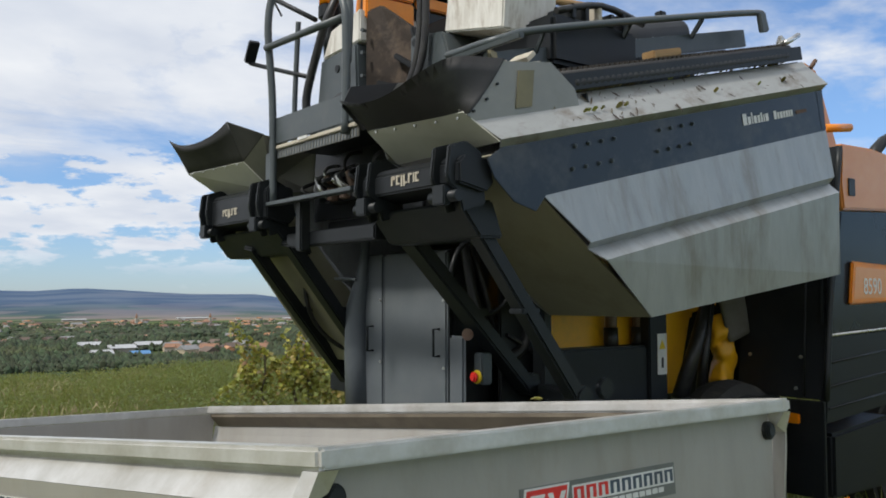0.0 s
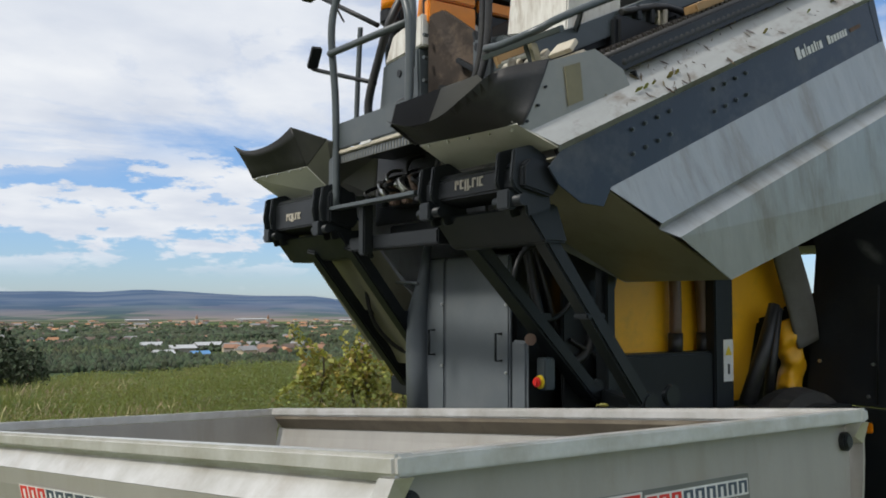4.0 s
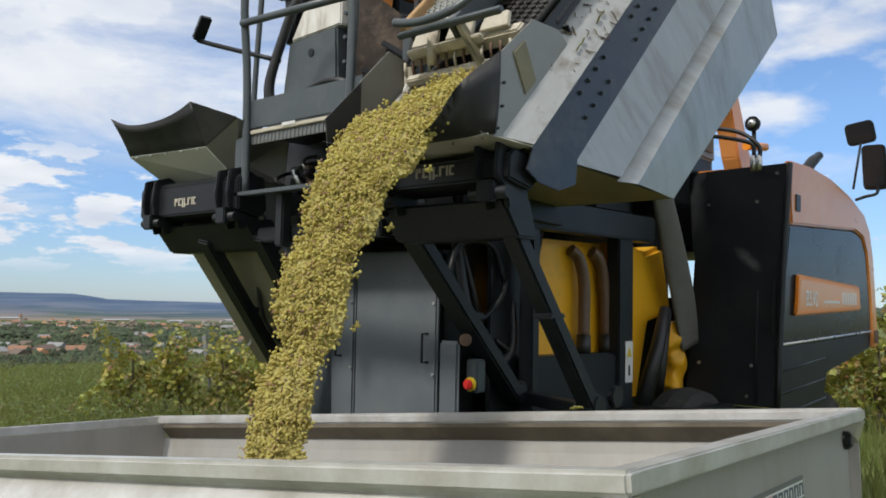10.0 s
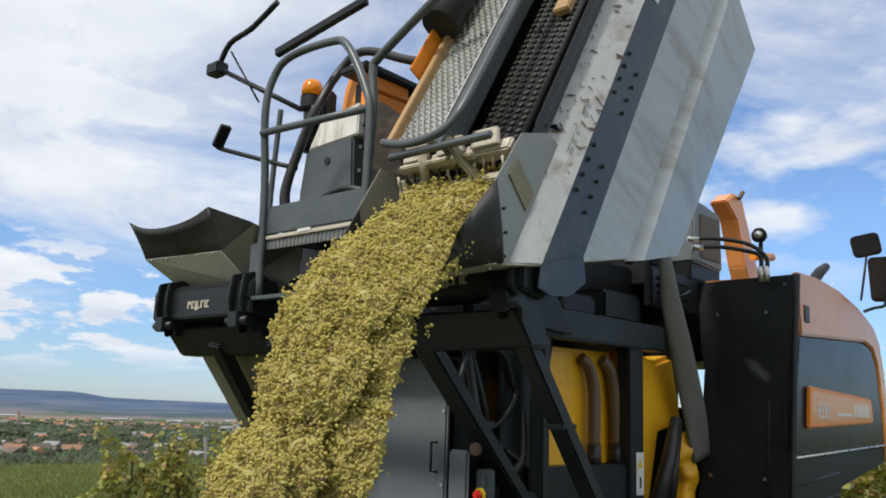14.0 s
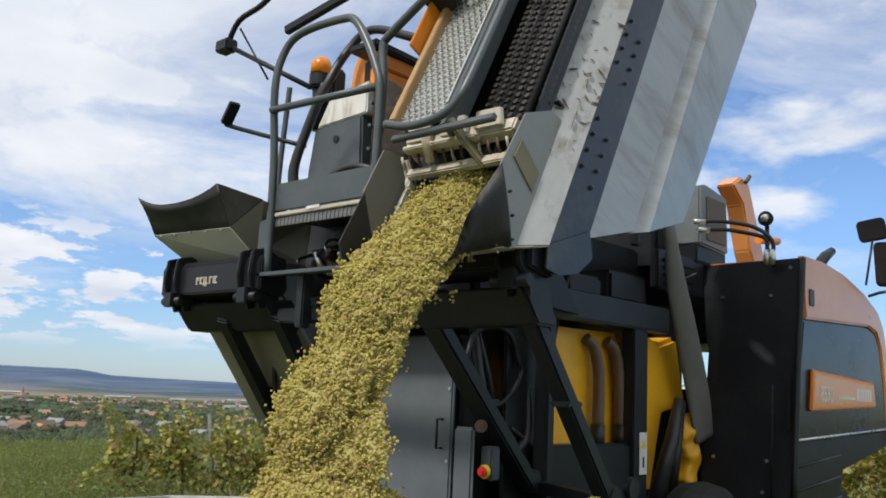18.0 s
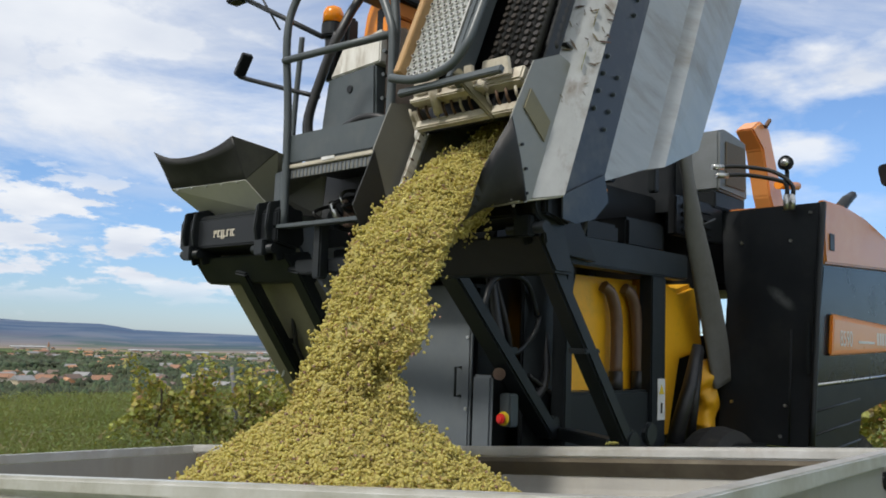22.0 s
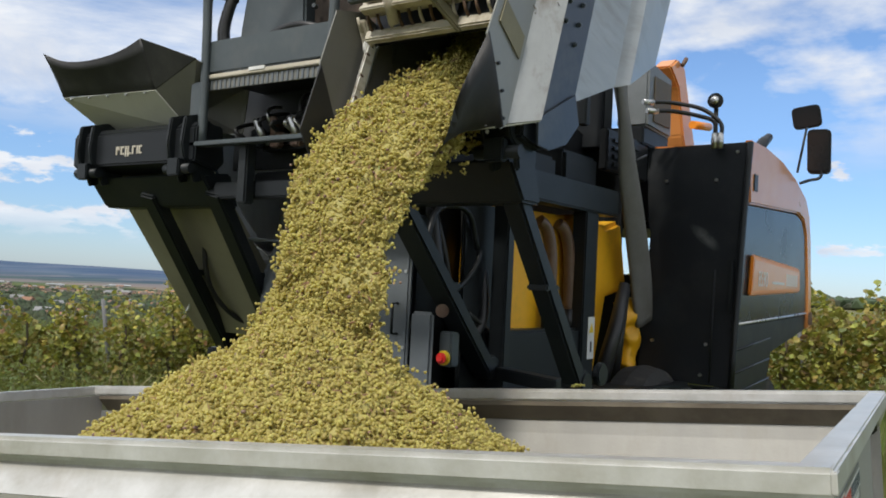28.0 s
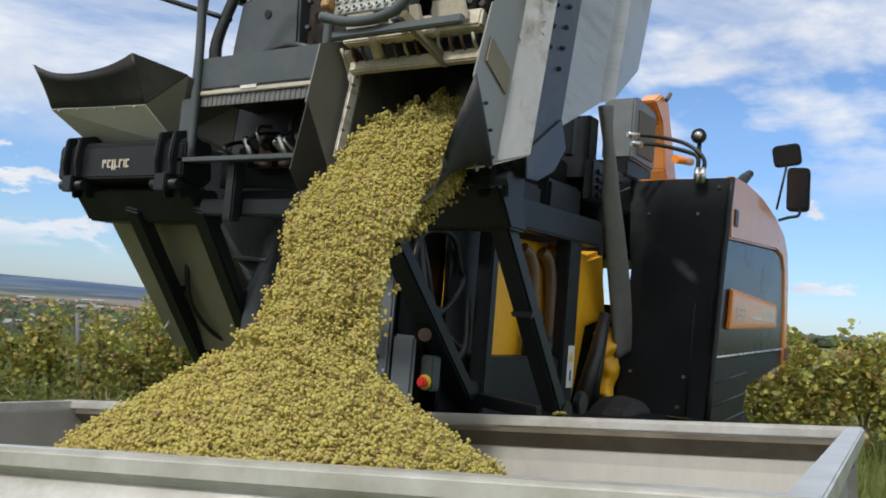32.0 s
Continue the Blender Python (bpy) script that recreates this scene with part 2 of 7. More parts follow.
M = {
    "tub": material("satin_steel", (0.37, 0.36, 0.33), 0.42, 0.2, (0.315, 0.305, 0.28), 3, (0.27, 0.245, 0.19), 2.2, 0.5, 0.04, 90, (2.5, 2.5, 0.8)),
    "rim": material("worn_steel_rim", (0.64, 0.635, 0.615), 0.34, 0.45, (0.44, 0.43, 0.39), 8, (0.35, 0.3, 0.24), 5, 0.45, 0.06, 80),
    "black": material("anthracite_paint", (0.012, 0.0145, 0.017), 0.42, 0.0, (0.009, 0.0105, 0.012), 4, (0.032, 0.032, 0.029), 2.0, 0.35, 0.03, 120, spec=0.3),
    "frame": material("dark_grey_frame_paint", (0.0125, 0.016, 0.0185), 0.42, 0.0, (0.009, 0.0115, 0.013), 5, (0.04, 0.04, 0.036), 3.0, 0.35, 0.04, 120, spec=0.35),
    "door": material("grey_door_paint", (0.125, 0.142, 0.154), 0.38, 0.1, (0.10, 0.115, 0.127), 3, (0.16, 0.165, 0.16), 1.5, 0.4, 0.03, 30),
    "rail": material("slate_rail_paint", (0.070, 0.084, 0.090), 0.38, 0.05, (0.054, 0.066, 0.071), 9, (0.13, 0.13, 0.12), 6, 0.3, 0.03, 120),
    # upright streaks in the colour carry stains and painted shadow bands
    "bin": material("galvanised_stain_and_shadow_streaks", (0.40, 0.42, 0.43), 0.42, 0.35, (0.32, 0.34, 0.35), 5, (0.20, 0.185, 0.145), 1.6, 0.8, 0.03, 60, (3.0, 1, 0.7)),
    "lip": material("cream_lip_sheet", (0.52, 0.52, 0.45), 0.5, 0.2, (0.44, 0.44, 0.38), 6, (0.3, 0.27, 0.2), 3, 0.5, 0.04, 60),
    "strip": material("navy_strip_paint", (0.022, 0.034, 0.050), 0.36, 0.15, (0.017, 0.026, 0.038), 6, (0.14, 0.135, 0.12), 3, 0.4, 0.03, 90),
    "rubber": material("black_rubber", (0.020, 0.021, 0.022), 0.6, 0.0, (0.014, 0.014, 0.015), 8, (0.07, 0.068, 0.055), 4, 0.4, 0.08, 60),
    "orange": material("pale_orange_paint", (0.66, 0.27, 0.085), 0.3, 0.0, (0.66, 0.26, 0.055), 3, (0.74, 0.40, 0.18), 1.2, 0.5, 0.02, 90, coat=0.3),
    "orange2": material("orange_paint", (0.80, 0.27, 0.02), 0.34, 0.0, (0.7, 0.22, 0.015), 5, (0.45, 0.2, 0.05), 4, 0.3, 0.02, 90),
    "yellow": material("yellow_tank_plastic", (0.90, 0.47, 0.014), 0.42, 0.0, (0.80, 0.40, 0.012), 4, (0.32, 0.2, 0.04), 4, 0.5, 0.05, 25),
    "chrome": material("bright_steel", (0.66, 0.66, 0.64), 0.28, 0.9, (0.5, 0.5, 0.48), 12, (0.3, 0.27, 0.2), 7, 0.4, 0.05, 90),
    "cast": material("dusty_pale_steel", (0.56, 0.52, 0.43), 0.6, 0.1, (0.40, 0.36, 0.28), 12, (0.20, 0.15, 0.09), 9, 0.8, 0.12, 70),
    "glass": material("dark_tinted_panel", (0.012, 0.016, 0.020), 0.24, 0.0, (0.014, 0.018, 0.023), 3, None, 1, 0, 0.0, 90, spec=0.3),
    "hose": material("brown_hose", (0.16, 0.095, 0.06), 0.35, 0.0, (0.11, 0.065, 0.04), 10, None, 1, 0, 0.05, 50),
    "cable": material("black_hose", (0.018, 0.018, 0.019), 0.42, 0.0, None, 12, (0.06, 0.06, 0.05), 9, 0.4, 0.05, 90),
    "duct": material("grey_canvas_duct", (0.13, 0.127, 0.118), 0.8, 0.0, (0.15, 0.145, 0.135), 9, (0.1, 0.09, 0.07), 4, 0.5, 0.15, 60),
    "chalk": material("stained_chalky_white", (0.72, 0.71, 0.67), 0.6, 0.0, (0.55, 0.53, 0.48), 5, (0.25, 0.19, 0.13), 4, 0.85, 0.1, 60, (4, 4, 1)),
    "white": material("white_plastic", (0.78, 0.78, 0.76), 0.4, 0.0, None, 9, (0.5, 0.48, 0.42), 5, 0.35, 0.02, 90),
    "red": material("red_plastic", (0.75, 0.03, 0.025), 0.35, 0.0, None, 9, None, 1, 0, 0.0, 90),
    "yellow2": material("yellow_plastic", (0.85, 0.62, 0.03), 0.4, 0.0, None, 9, None, 1, 0, 0.0, 90),
    "beacon": material("amber_lens", (0.9, 0.30, 0.01), 0.16, 0.0, (0.8, 0.24, 0.0), 9, None, 1, 0, 0.0, 90, transmission=0.25),
    "rust": material("rusty_steel", (0.16, 0.095, 0.06), 0.75, 0.2, (0.09, 0.055, 0.04), 14, (0.22, 0.19, 0.15), 6, 0.5, 0.2, 60),
    "mesh": material("brown_grille_mesh", (0.12, 0.10, 0.07), 0.6, 0.3, None, 40, None, 1, 0, 0.1, 200),
    "grape": material("crushed_white_grapes", (0.67, 0.615, 0.225), 0.5, 0.0, (0.58, 0.52, 0.17), 20, (0.46, 0.36, 0.15), 9, 0.5, 0.0, 90, island=0.16, spec=0.3),
    "dark_grape": material("purplish_grapes", (0.26, 0.17, 0.10), 0.45, 0.0, (0.12, 0.075, 0.06), 20, None, 1, 0, 0.0, 90, island=0.3),
    "juicy": material("juicy_pale_grapes", (0.74, 0.66, 0.36), 0.35, 0.0, (0.62, 0.54, 0.24), 20, (0.5, 0.4, 0.16), 9, 0.5, 0.2, 90, island=0.2),
    "stem": material("brown_stems", (0.30, 0.20, 0.08), 0.7, 0.0, (0.2, 0.13, 0.05), 20, None, 1, 0, 0.1, 90, island=0.3),
    "pulp": material("wet_grape_pulp", (0.64, 0.58, 0.205), 0.5, 0.0, (0.54, 0.475, 0.15), 55, (0.40, 0.31, 0.12), 25, 0.5, 0.3, 120),
    "leaf": material("vine_leaf", (0.31, 0.295, 0.07), 0.5, 0.0, (0.15, 0.18, 0.04), 5, (0.64, 0.41, 0.08), 2.4, 0.9, 0.05, 60, island=0.6),
    "bark": material("vine_bark", (0.11, 0.085, 0.06), 0.9, 0.0, None, 12, None, 1, 0, 0.3, 60),
    "grass": material("meadow_grass", (0.13, 0.17, 0.042), 0.7, 0.0, (0.06, 0.10, 0.024), 0.6, (0.33, 0.27, 0.12), 0.4, 0.75, 0.05, 20, island=0.35),
    "post": material("weathered_post", (0.17, 0.17, 0.17), 0.85, 0.0, None, 9, None, 1, 0, 0.2, 40),
    "wood": material("far_forest", (0.044, 0.066, 0.030), 0.9, 0.0, (0.027, 0.043, 0.022), 0.05, (0.11, 0.12, 0.04), 0.01, 0.5, 0.0, 1, island=0.4),
    "wall": material("pale_render", (0.46, 0.43, 0.37), 0.85, 0.0, None, 0.3, None, 1, 0, 0.0, 20, island=0.25),
    "roof": material("red_clay_roof", (0.30, 0.155, 0.09), 0.85, 0.0, (0.20, 0.12, 0.085), 0.4, None, 1, 0, 0.0, 20),
    "brown_roof": material("brown_roof", (0.15, 0.105, 0.08), 0.85, 0.0, (0.10, 0.08, 0.07), 0.4, None, 1, 0, 0.0, 20),
    "orange_roof": material("orange_tiled_roof", (0.46, 0.235, 0.115), 0.85, 0.0, (0.34, 0.18, 0.10), 0.4, None, 1, 0, 0.0, 20),
    "grey_roof": material("grey_sheet_roof", (0.26, 0.26, 0.26), 0.7, 0.0, (0.18, 0.18, 0.18), 0.4, None, 1, 0, 0.0, 20),
    "ochre": material("ochre_render", (0.48, 0.40, 0.29), 0.85, 0.0, None, 0.3, None, 1, 0, 0.0, 20),
    "shed": material("pale_sheet_roof", (0.50, 0.51, 0.52), 0.5, 0.2, None, 0.1, None, 1, 0, 0.0, 20),
    "blue": material("blue_sheet_roof", (0.10, 0.26, 0.5), 0.5, 0.0, None, 0.1, None, 1, 0, 0.0, 20),
    "tyre": material("dusty_tyre", (0.03, 0.029, 0.027), 0.85, 0.0, None, 12, (0.13, 0.11, 0.08), 5, 0.5, 0.2, 60),
}

let_light_through(M["leaf"], 0.4, (0.30, 0.32, 0.05))
let_light_through(M["grape"], 0.5, (0.68, 0.62, 0.21))
let_light_through(M["pulp"], 0.4, (0.66, 0.60, 0.20))
let_light_through(M["juicy"], 0.3, (0.66, 0.58, 0.28))
let_light_through(M["grass"], 0.35, (0.28, 0.30, 0.07))

# ---- mesh helpers ----


def add_box(bm, lo, hi, m=None, bevel=0.0):
    res = bmesh.ops.create_cube(bm, size=1.0)
    vs = res["verts"]
    c = [(a + b) / 2 for a, b in zip(lo, hi)]
    s = [abs(b - a) for a, b in zip(lo, hi)]
    for v in vs:
        v.co = Vector((v.co.x * s[0] + c[0], v.co.y * s[1] + c[1], v.co.z * s[2] + c[2]))
    if bevel:
        es = list({e for v in vs for e in v.link_edges})
        r = bmesh.ops.bevel(bm, geom=es, offset=min(bevel, min(s) * 0.45), segments=2, affect="EDGES", clamp_overlap=True)
        vs = list({v for f in r["faces"] for v in f.verts} | {v for v in vs if v.is_valid})
    if m is not None:
        bmesh.ops.transform(bm, matrix=m, verts=vs)
    return vs


def box(lo, hi, bevel=0.006, m=None):
    bm = bmesh.new()
    add_box(bm, lo, hi, m, bevel)
    return bm


def add_prism(bm, pts, way, bevel=0.0):
    """A plate: the polygon pts (3D, in one plane) pushed along way."""
    way = Vector(way)
    a = [bm.verts.new(Vector(p)) for p in pts]
    b = [bm.verts.new(Vector(p) + way) for p in pts]
    n = len(pts)
    fs = [bm.faces.new(a), bm.faces.new(list(reversed(b)))]
    for i in range(n):
        j = (i + 1) % n
        fs.append(bm.faces.new((a[j], a[i], b[i], b[j])))
    bmesh.ops.recalc_face_normals(bm, faces=fs)
    if bevel:
        es = list({e for f in fs for e in f.edges})
        bmesh.ops.bevel(bm, geom=es, offset=bevel, segments=2, affect="EDGES", clamp_overlap=True)
    return bm


def prism(pts, way, bevel=0.0):
    return add_prism(bmesh.new(), pts, way, bevel)


def add_beam(bm, a, b, w, h, up=(0, 0, 1), bevel=0.006):
    """A square bar from a to b, w wide across and h high along up."""
    a, b = Vector(a), Vector(b)
    z = (b - a).normalized()
    x = z.cross(Vector(up)).normalized()
    y = x.cross(z)
    m = Matrix((x, y, z)).transposed().to_4x4()
    m.translation = a
    return add_box(bm, (-w / 2, -h / 2, 0), (w / 2, h / 2, (b - a).length), m, bevel)


def beam(a, b, w, h, up=(0, 0, 1), bevel=0.006):
    bm = bmesh.new()
    add_beam(bm, a, b, w, h, up, bevel)
    return bm


def smooth_line(pts, steps=6):
    """A soft curve through the points."""
    pts = [Vector(p) for p in pts]
    out = []
    for i in range(len(pts) - 1):
        p0, p1, p2, p3 = pts[max(i - 1, 0)], pts[i], pts[i + 1], pts[min(i + 2, len(pts) - 1)]
        for k in range(steps):
            t = k / steps
            out.append(0.5 * ((2 * p1) + (p2 - p0) * t + (2 * p0 - 5 * p1 + 4 * p2 - p3) * t * t + (3 * p1 - p0 - 3 * p2 + p3) * t ** 3))
    out.append(pts[-1])
    return out


def add_tube(bm, pts, r, seg=10, cap=True):
    pts = [Vector(p) for p in pts]
    rings, side = [], None
    for i, p in enumerate(pts):
        d = (pts[min(i + 1, len(pts) - 1)] - pts[max(i - 1, 0)]).normalized()
        if side is None:
            side = d.orthogonal().normalized()
        side = (side - d * side.dot(d)).normalized()
        other = d.cross(side)
        rad = r[i] if isinstance(r, (list, tuple)) else r
        rings.append([bm.verts.new(p + (side * math.cos(2 * math.pi * k / seg) + other * math.sin(2 * math.pi * k / seg)) * rad) for k in range(seg)])
    for a, b in zip(rings, rings[1:]):
        for k in range(seg):
            f = bm.faces.new((a[k], a[(k + 1) % seg], b[(k + 1) % seg], b[k]))
            f.smooth = True
    if cap:
        bm.faces.new(list(reversed(rings[0])))
        bm.faces.new(rings[-1])
    return bm


def tube(pts, r, seg=10, soft=0):
    return add_tube(bmesh.new(), smooth_line(pts, soft) if soft else pts, r, seg)


def add_disc(bm, centre, axis, r, depth, seg=20, bevel=0.0):
    axis = Vector(axis).normalized()
    m = axis.to_track_quat("Z", "Y").to_matrix().to_4x4()
    m.translation = Vector(centre)
    res = bmesh.ops.create_cone(bm, cap_ends=True, segments=seg, radius1=r, radius2=r, depth=depth)
    vs = res["verts"]
    if bevel:
        es = [e for e in {e for v in vs for e in v.link_edges} if len(e.link_faces) == 2 and any(len(f.verts) > 4 for f in e.link_faces)]
        rr = bmesh.ops.bevel(bm, geom=es, offset=bevel, segments=2, affect="EDGES")
        vs = list({v for f in rr["faces"] for v in f.verts} | {v for v in vs if v.is_valid})
    bmesh.ops.transform(bm, matrix=m, verts=vs)
    return bm


def disc(centre, axis, r, depth, seg=20, bevel=0.0):
    return add_disc(bmesh.new(), centre, axis, r, depth, seg, bevel)


ORIGIN = {}


def thing(name, at=(0, 0, 0), label="", category="", group="", kind=""):
    """A top-level thing: an Empty at its base."""
    ob = new(name)
    ob.location = at
    ob.empty_display_size = 0.2
    ORIGIN[ob] = Vector(at)
    return tagged(ob, label, category, group, kind)


def part(name, bm, mat, parent, label="", local=False):
    """One mesh under a thing or a part. The shape is given in the world, or in the thing's own space where local."""
    me = bpy.data.meshes.new(name)
    base = ORIGIN[parent]
    if not local and base.length > 0:
        bmesh.ops.translate(bm, vec=-base, verts=bm.verts)
    bm.to_mesh(me)
    bm.free()
    me.materials.append(M[mat])
    ob = new(name, me)
    ob.parent = parent
    ORIGIN[ob] = base
    if label:
        ob["label"] = label
    return ob


def shared(name, me, parent, m):
    """One more piece on a mesh that is already there."""
    ob = new(name, me)
    ob.parent = parent
    ob.matrix_basis = m
    ORIGIN[ob] = ORIGIN.get(parent, Vector())
    return ob


def structure(name, bm, mat, label, kind="structure", category=""):
    me = bpy.data.meshes.new(name)
    bm.to_mesh(me)
    bm.free()
    me.materials.append(M[mat] if isinstance(mat, str) else mat)
    return tagged(new(name, me), label, category or name, "", kind)


def text_part(name, words, size, mat, parent, m, label="", shear=0.0, local=True):
    """Raised lettering in the built-in font, turned into a mesh."""
    cu = bpy.data.curves.new(name, "FONT")
    cu.body, cu.size, cu.extrude, cu.shear = words, size, 0.0012, shear
    cu.align_x, cu.align_y = "CENTER", "CENTER"
    tmp = bpy.data.objects.new("lettering", cu)
    scene.collection.objects.link(tmp)
    me = bpy.data.meshes.new_from_object(tmp.evaluated_get(bpy.context.evaluated_depsgraph_get()))
    bpy.data.objects.remove(tmp)
    bpy.data.curves.remove(cu)
    me.name = name
    me.materials.clear()
    me.materials.append(M[mat])
    ob = new(name, me)
    ob.parent = parent
    base = ORIGIN[parent]
    ob.matrix_basis = m if local else Matrix.Translation(-base) @ m
    ORIGIN[ob] = base
    if label:
        ob["label"] = label
    return ob


def facing(at, normal, up=(0, 0, 1)):
    """A pose whose z looks along normal and whose y is up."""
    z = Vector(normal).normalized()
    x = Vector(up).cross(z).normalized()
    m = Matrix((x, z.cross(x), z)).transposed().to_4x4()
    m.translation = Vector(at)
    return m

# ---- trailer ----


def make_trailer():
    """The open steel grape trailer. Its own space: x across its end, y along its length, z up from the rim's top."""
    near, far_r, far_l = Vector((-2.18, -0.965, 1.348)), Vector((-0.332, -0.760, 1.289)), Vector((-0.968, 2.446, 0.998))
    y = (far_l - far_r).normalized()
    x = (far_r - near)
    skew = x.dot(y)
    x = (x - y * skew).normalized()
    m = Matrix((x, y, x.cross(y))).transposed().to_4x4()
    m.translation = near
    W, LEN, T, D = 1.855, 3.30, 0.055, 0.042
    skew = Matrix(((1, 0, 0, 0), (skew / W, 1, 0, 0), (0, 0, 1, 0), (0, 0, 0, 1)))     # sheared so that the rim corners fit the camera's view

    def tp(name, bm, mat, parent, label="", local=True):
        bmesh.ops.transform(bm, matrix=skew, verts=bm.verts)
        return part(name, bm, mat, parent, label, True)
    tr = thing("grape_trailer", (0, 0, 0), "open satin stainless steel grape trailer standing on the sloping grass", "trailer")
    ORIGIN[tr] = Vector()
    tr.matrix_world = m
    # rim, four box rails
    tp("rim_rail", box((0, 0.0, -D), (T, LEN, 0), 0.008), "rim", tr, "worn bright steel rim rail", True)
    tp("rim_rail", box((W - T, 0.0, -D), (W, LEN, 0), 0.008), "rim", tr, "worn bright steel rim rail", True)
    tp("rim_rail", box((0.012, 0.0015, -D + 0.001), (W - 0.012, T, -0.0022), 0.004), "rim", tr, "worn bright steel rim rail", True)
    tp("rim_rail", box((0.012, LEN - T, -D + 0.001), (W - 0.012, LEN - 0.0015, -0.0022), 0.004), "rim", tr, "worn bright steel rim rail", True)

    # long walls: recess under the rim, a ledge, then the sloping wall
    recess = [(0.026, -D), (0.026, -0.052), (-0.018, -0.106), (-0.006, -0.110), (0.040, -0.056), (0.040, -D)]
    prof = [(-0.018, -0.107), (-0.010, -0.16), (0.06, -0.42), (0.20, -0.95), (0.213, -0.95), (0.073, -0.42), (0.004, -0.16), (-0.006, -0.111)]
    for flip in (0, 1):
        tp("side_wall", prism([(W - a if flip else a, 0.03, z) for a, z in prof], (0, LEN - 0.06, 0)), "tub", tr)
        # the ledge takes the brighter rim steel: sunlight put into its colour
        tp("wall_ledge", prism([(W - a if flip else a, 0.03, z) for a, z in recess], (0, LEN - 0.06, 0)), "rim", tr, "folded ledge in brighter steel for its sunlit look")
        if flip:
            # thin brown liner paints the shade under the far rim
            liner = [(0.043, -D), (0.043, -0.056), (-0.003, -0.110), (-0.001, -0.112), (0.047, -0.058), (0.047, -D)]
            tp("recess_liner", prism([(W - a, 0.075, z) for a, z in liner], (0, LEN - 0.15, 0)), "recess", tr, "brown liner painting the shade under the rim")
    # end walls
    for yy in (0.057, LEN - 0.071):
        tp("end_wall", prism([(0.02, yy, -D), (W - 0.02, yy, -D), (W - 0.07, yy, -0.45), (W - 0.20, yy, -0.98), (0.20, yy, -0.98), (0.07, yy, -0.45)], (0, 0.014, 0)), "tub", tr, "", True)
    tp("tub_floor", box((0.15, 0.03, -0.97), (W - 0.15, LEN - 0.03, -0.945), 0.004), "tub", tr, "", True)
    # gusset plates at the corners of the near end
    for a, s in ((0.0, 1), (W, -1)):
        tp("corner_gusset", prism([(a + s * 0.002, 0.002, -D - 0.001), (a + s * 0.048, 0.002, -D - 0.001), (a + s * 0.046, 0.03, -0.085), (a - s * 0.010, 0.03, -0.112)], (0, 0.045, 0)), "rim", tr, "", True)
        p = tp("pivot_boss", disc((a + s * 0.068, 0.05, -0.10), (0, 1, 0), 0.029, 0.022, 20, 0.004), "black", tr, "black round pivot boss", True)
        tp("boss_cap", disc((a + s * 0.068, 0.038, -0.10), (0, 1, 0), 0.021, 0.008, 16, 0.002), "frame", p, "", True)
    # chassis and wheels
    for a in (0.45, W - 0.45):
        tp("chassis_beam", box((a - 0.05, -0.1, -1.10), (a + 0.05, LEN + 0.9, -0.975), 0.006), "frame", tr, "", True)
    tp("axle", tube([(0.02, 1.7, -1.06), (W - 0.02, 1.7, -1.06)], 0.04, 12), "frame", tr, "", True)
    tp("drawbar", beam((W / 2, LEN + 0.1, -1.04), (W / 2, LEN + 1.5, -0.95), 0.09, 0.09), "frame", tr, "", True)
    for a, s in ((-0.06, 1), (W + 0.06, -1)):
        for yy in (1.3, 2.15):
            w = tp("wheel", disc((a + s * 0.06, yy, -1.035), (1, 0, 0), 0.17, 0.16, 24, 0.02), "white", tr, "pale steel wheel rim", True)
            bm = bmesh.new()
            ring = [(0.16, -0.085), (0.27, -0.1), (0.30, -0.06), (0.30, 0.06), (0.27, 0.1), (0.16, 0.085)]
            n = 28
            grid = [[bm.verts.new((a + s * 0.06 + h, yy + r * math.cos(2 * math.pi * k / n), -1.035 + r * math.sin(2 * math.pi * k / n))) for r, h in ring] for k in range(n)]
            for k in range(n):
                for j in range(len(ring)):
                    bm.faces.new((grid[k][j], grid[(k + 1) % n][j], grid[(k + 1) % n][(j + 1) % len(ring)], grid[k][(j + 1) % len(ring)]))
            bmesh.ops.recalc_face_normals(bm, faces=bm.faces)
            tp("tyre", bm, "tyre", w, "", True)
    # stickers with the maker's mark, drawn as plain shapes
    def sticker(at, nrm, wide, high, plate):
        mm = facing(at, nrm)
        s = tp("maker_sticker", box((-wide / 2, -high / 2, 0), (wide / 2, high / 2, 0.0015), 0.0, mm), plate, tr, "maker's sticker with red and navy bars", True)

        def slab(name, a0, a1, b0, b1, z0, z1, mat, lean=0.0):
            tp(name, prism([mm @ Vector((a * wide + lean * b * high, b * high, z0)) for a, b in ((a0, b0), (a1, b0), (a1, b1), (a0, b1))], mm.to_3x3() @ Vector((0, 0, z1 - z0))), mat, s, "", True)
        if plate == "strip_grey":
            slab("sticker_mark", -0.49, -0.235, -0.47, 0.47, 0.0015, 0.0022, "white", 0.25)
            slab("sticker_mark", -0.478, -0.247, -0.41, 0.41, 0.0022, 0.0028, "red", 0.25)
            for b0, b1 in ((0.16, 0.27), (-0.06, 0.05), (-0.30, -0.18)):
                slab("sticker_bar", -0.455, -0.375, b0, b1, 0.0028, 0.0034, "white", 0.25)
            slab("sticker_bar", -0.34, -0.31, -0.30, 0.27, 0.0028, 0.0034, "white", -0.3)
            slab("sticker_bar", -0.29, -0.262, -0.30, 0.27, 0.0028, 0.0034, "white", 0.5)
            x0, x1, b0, b1 = -0.205, 0.49, -0.08, 0.30
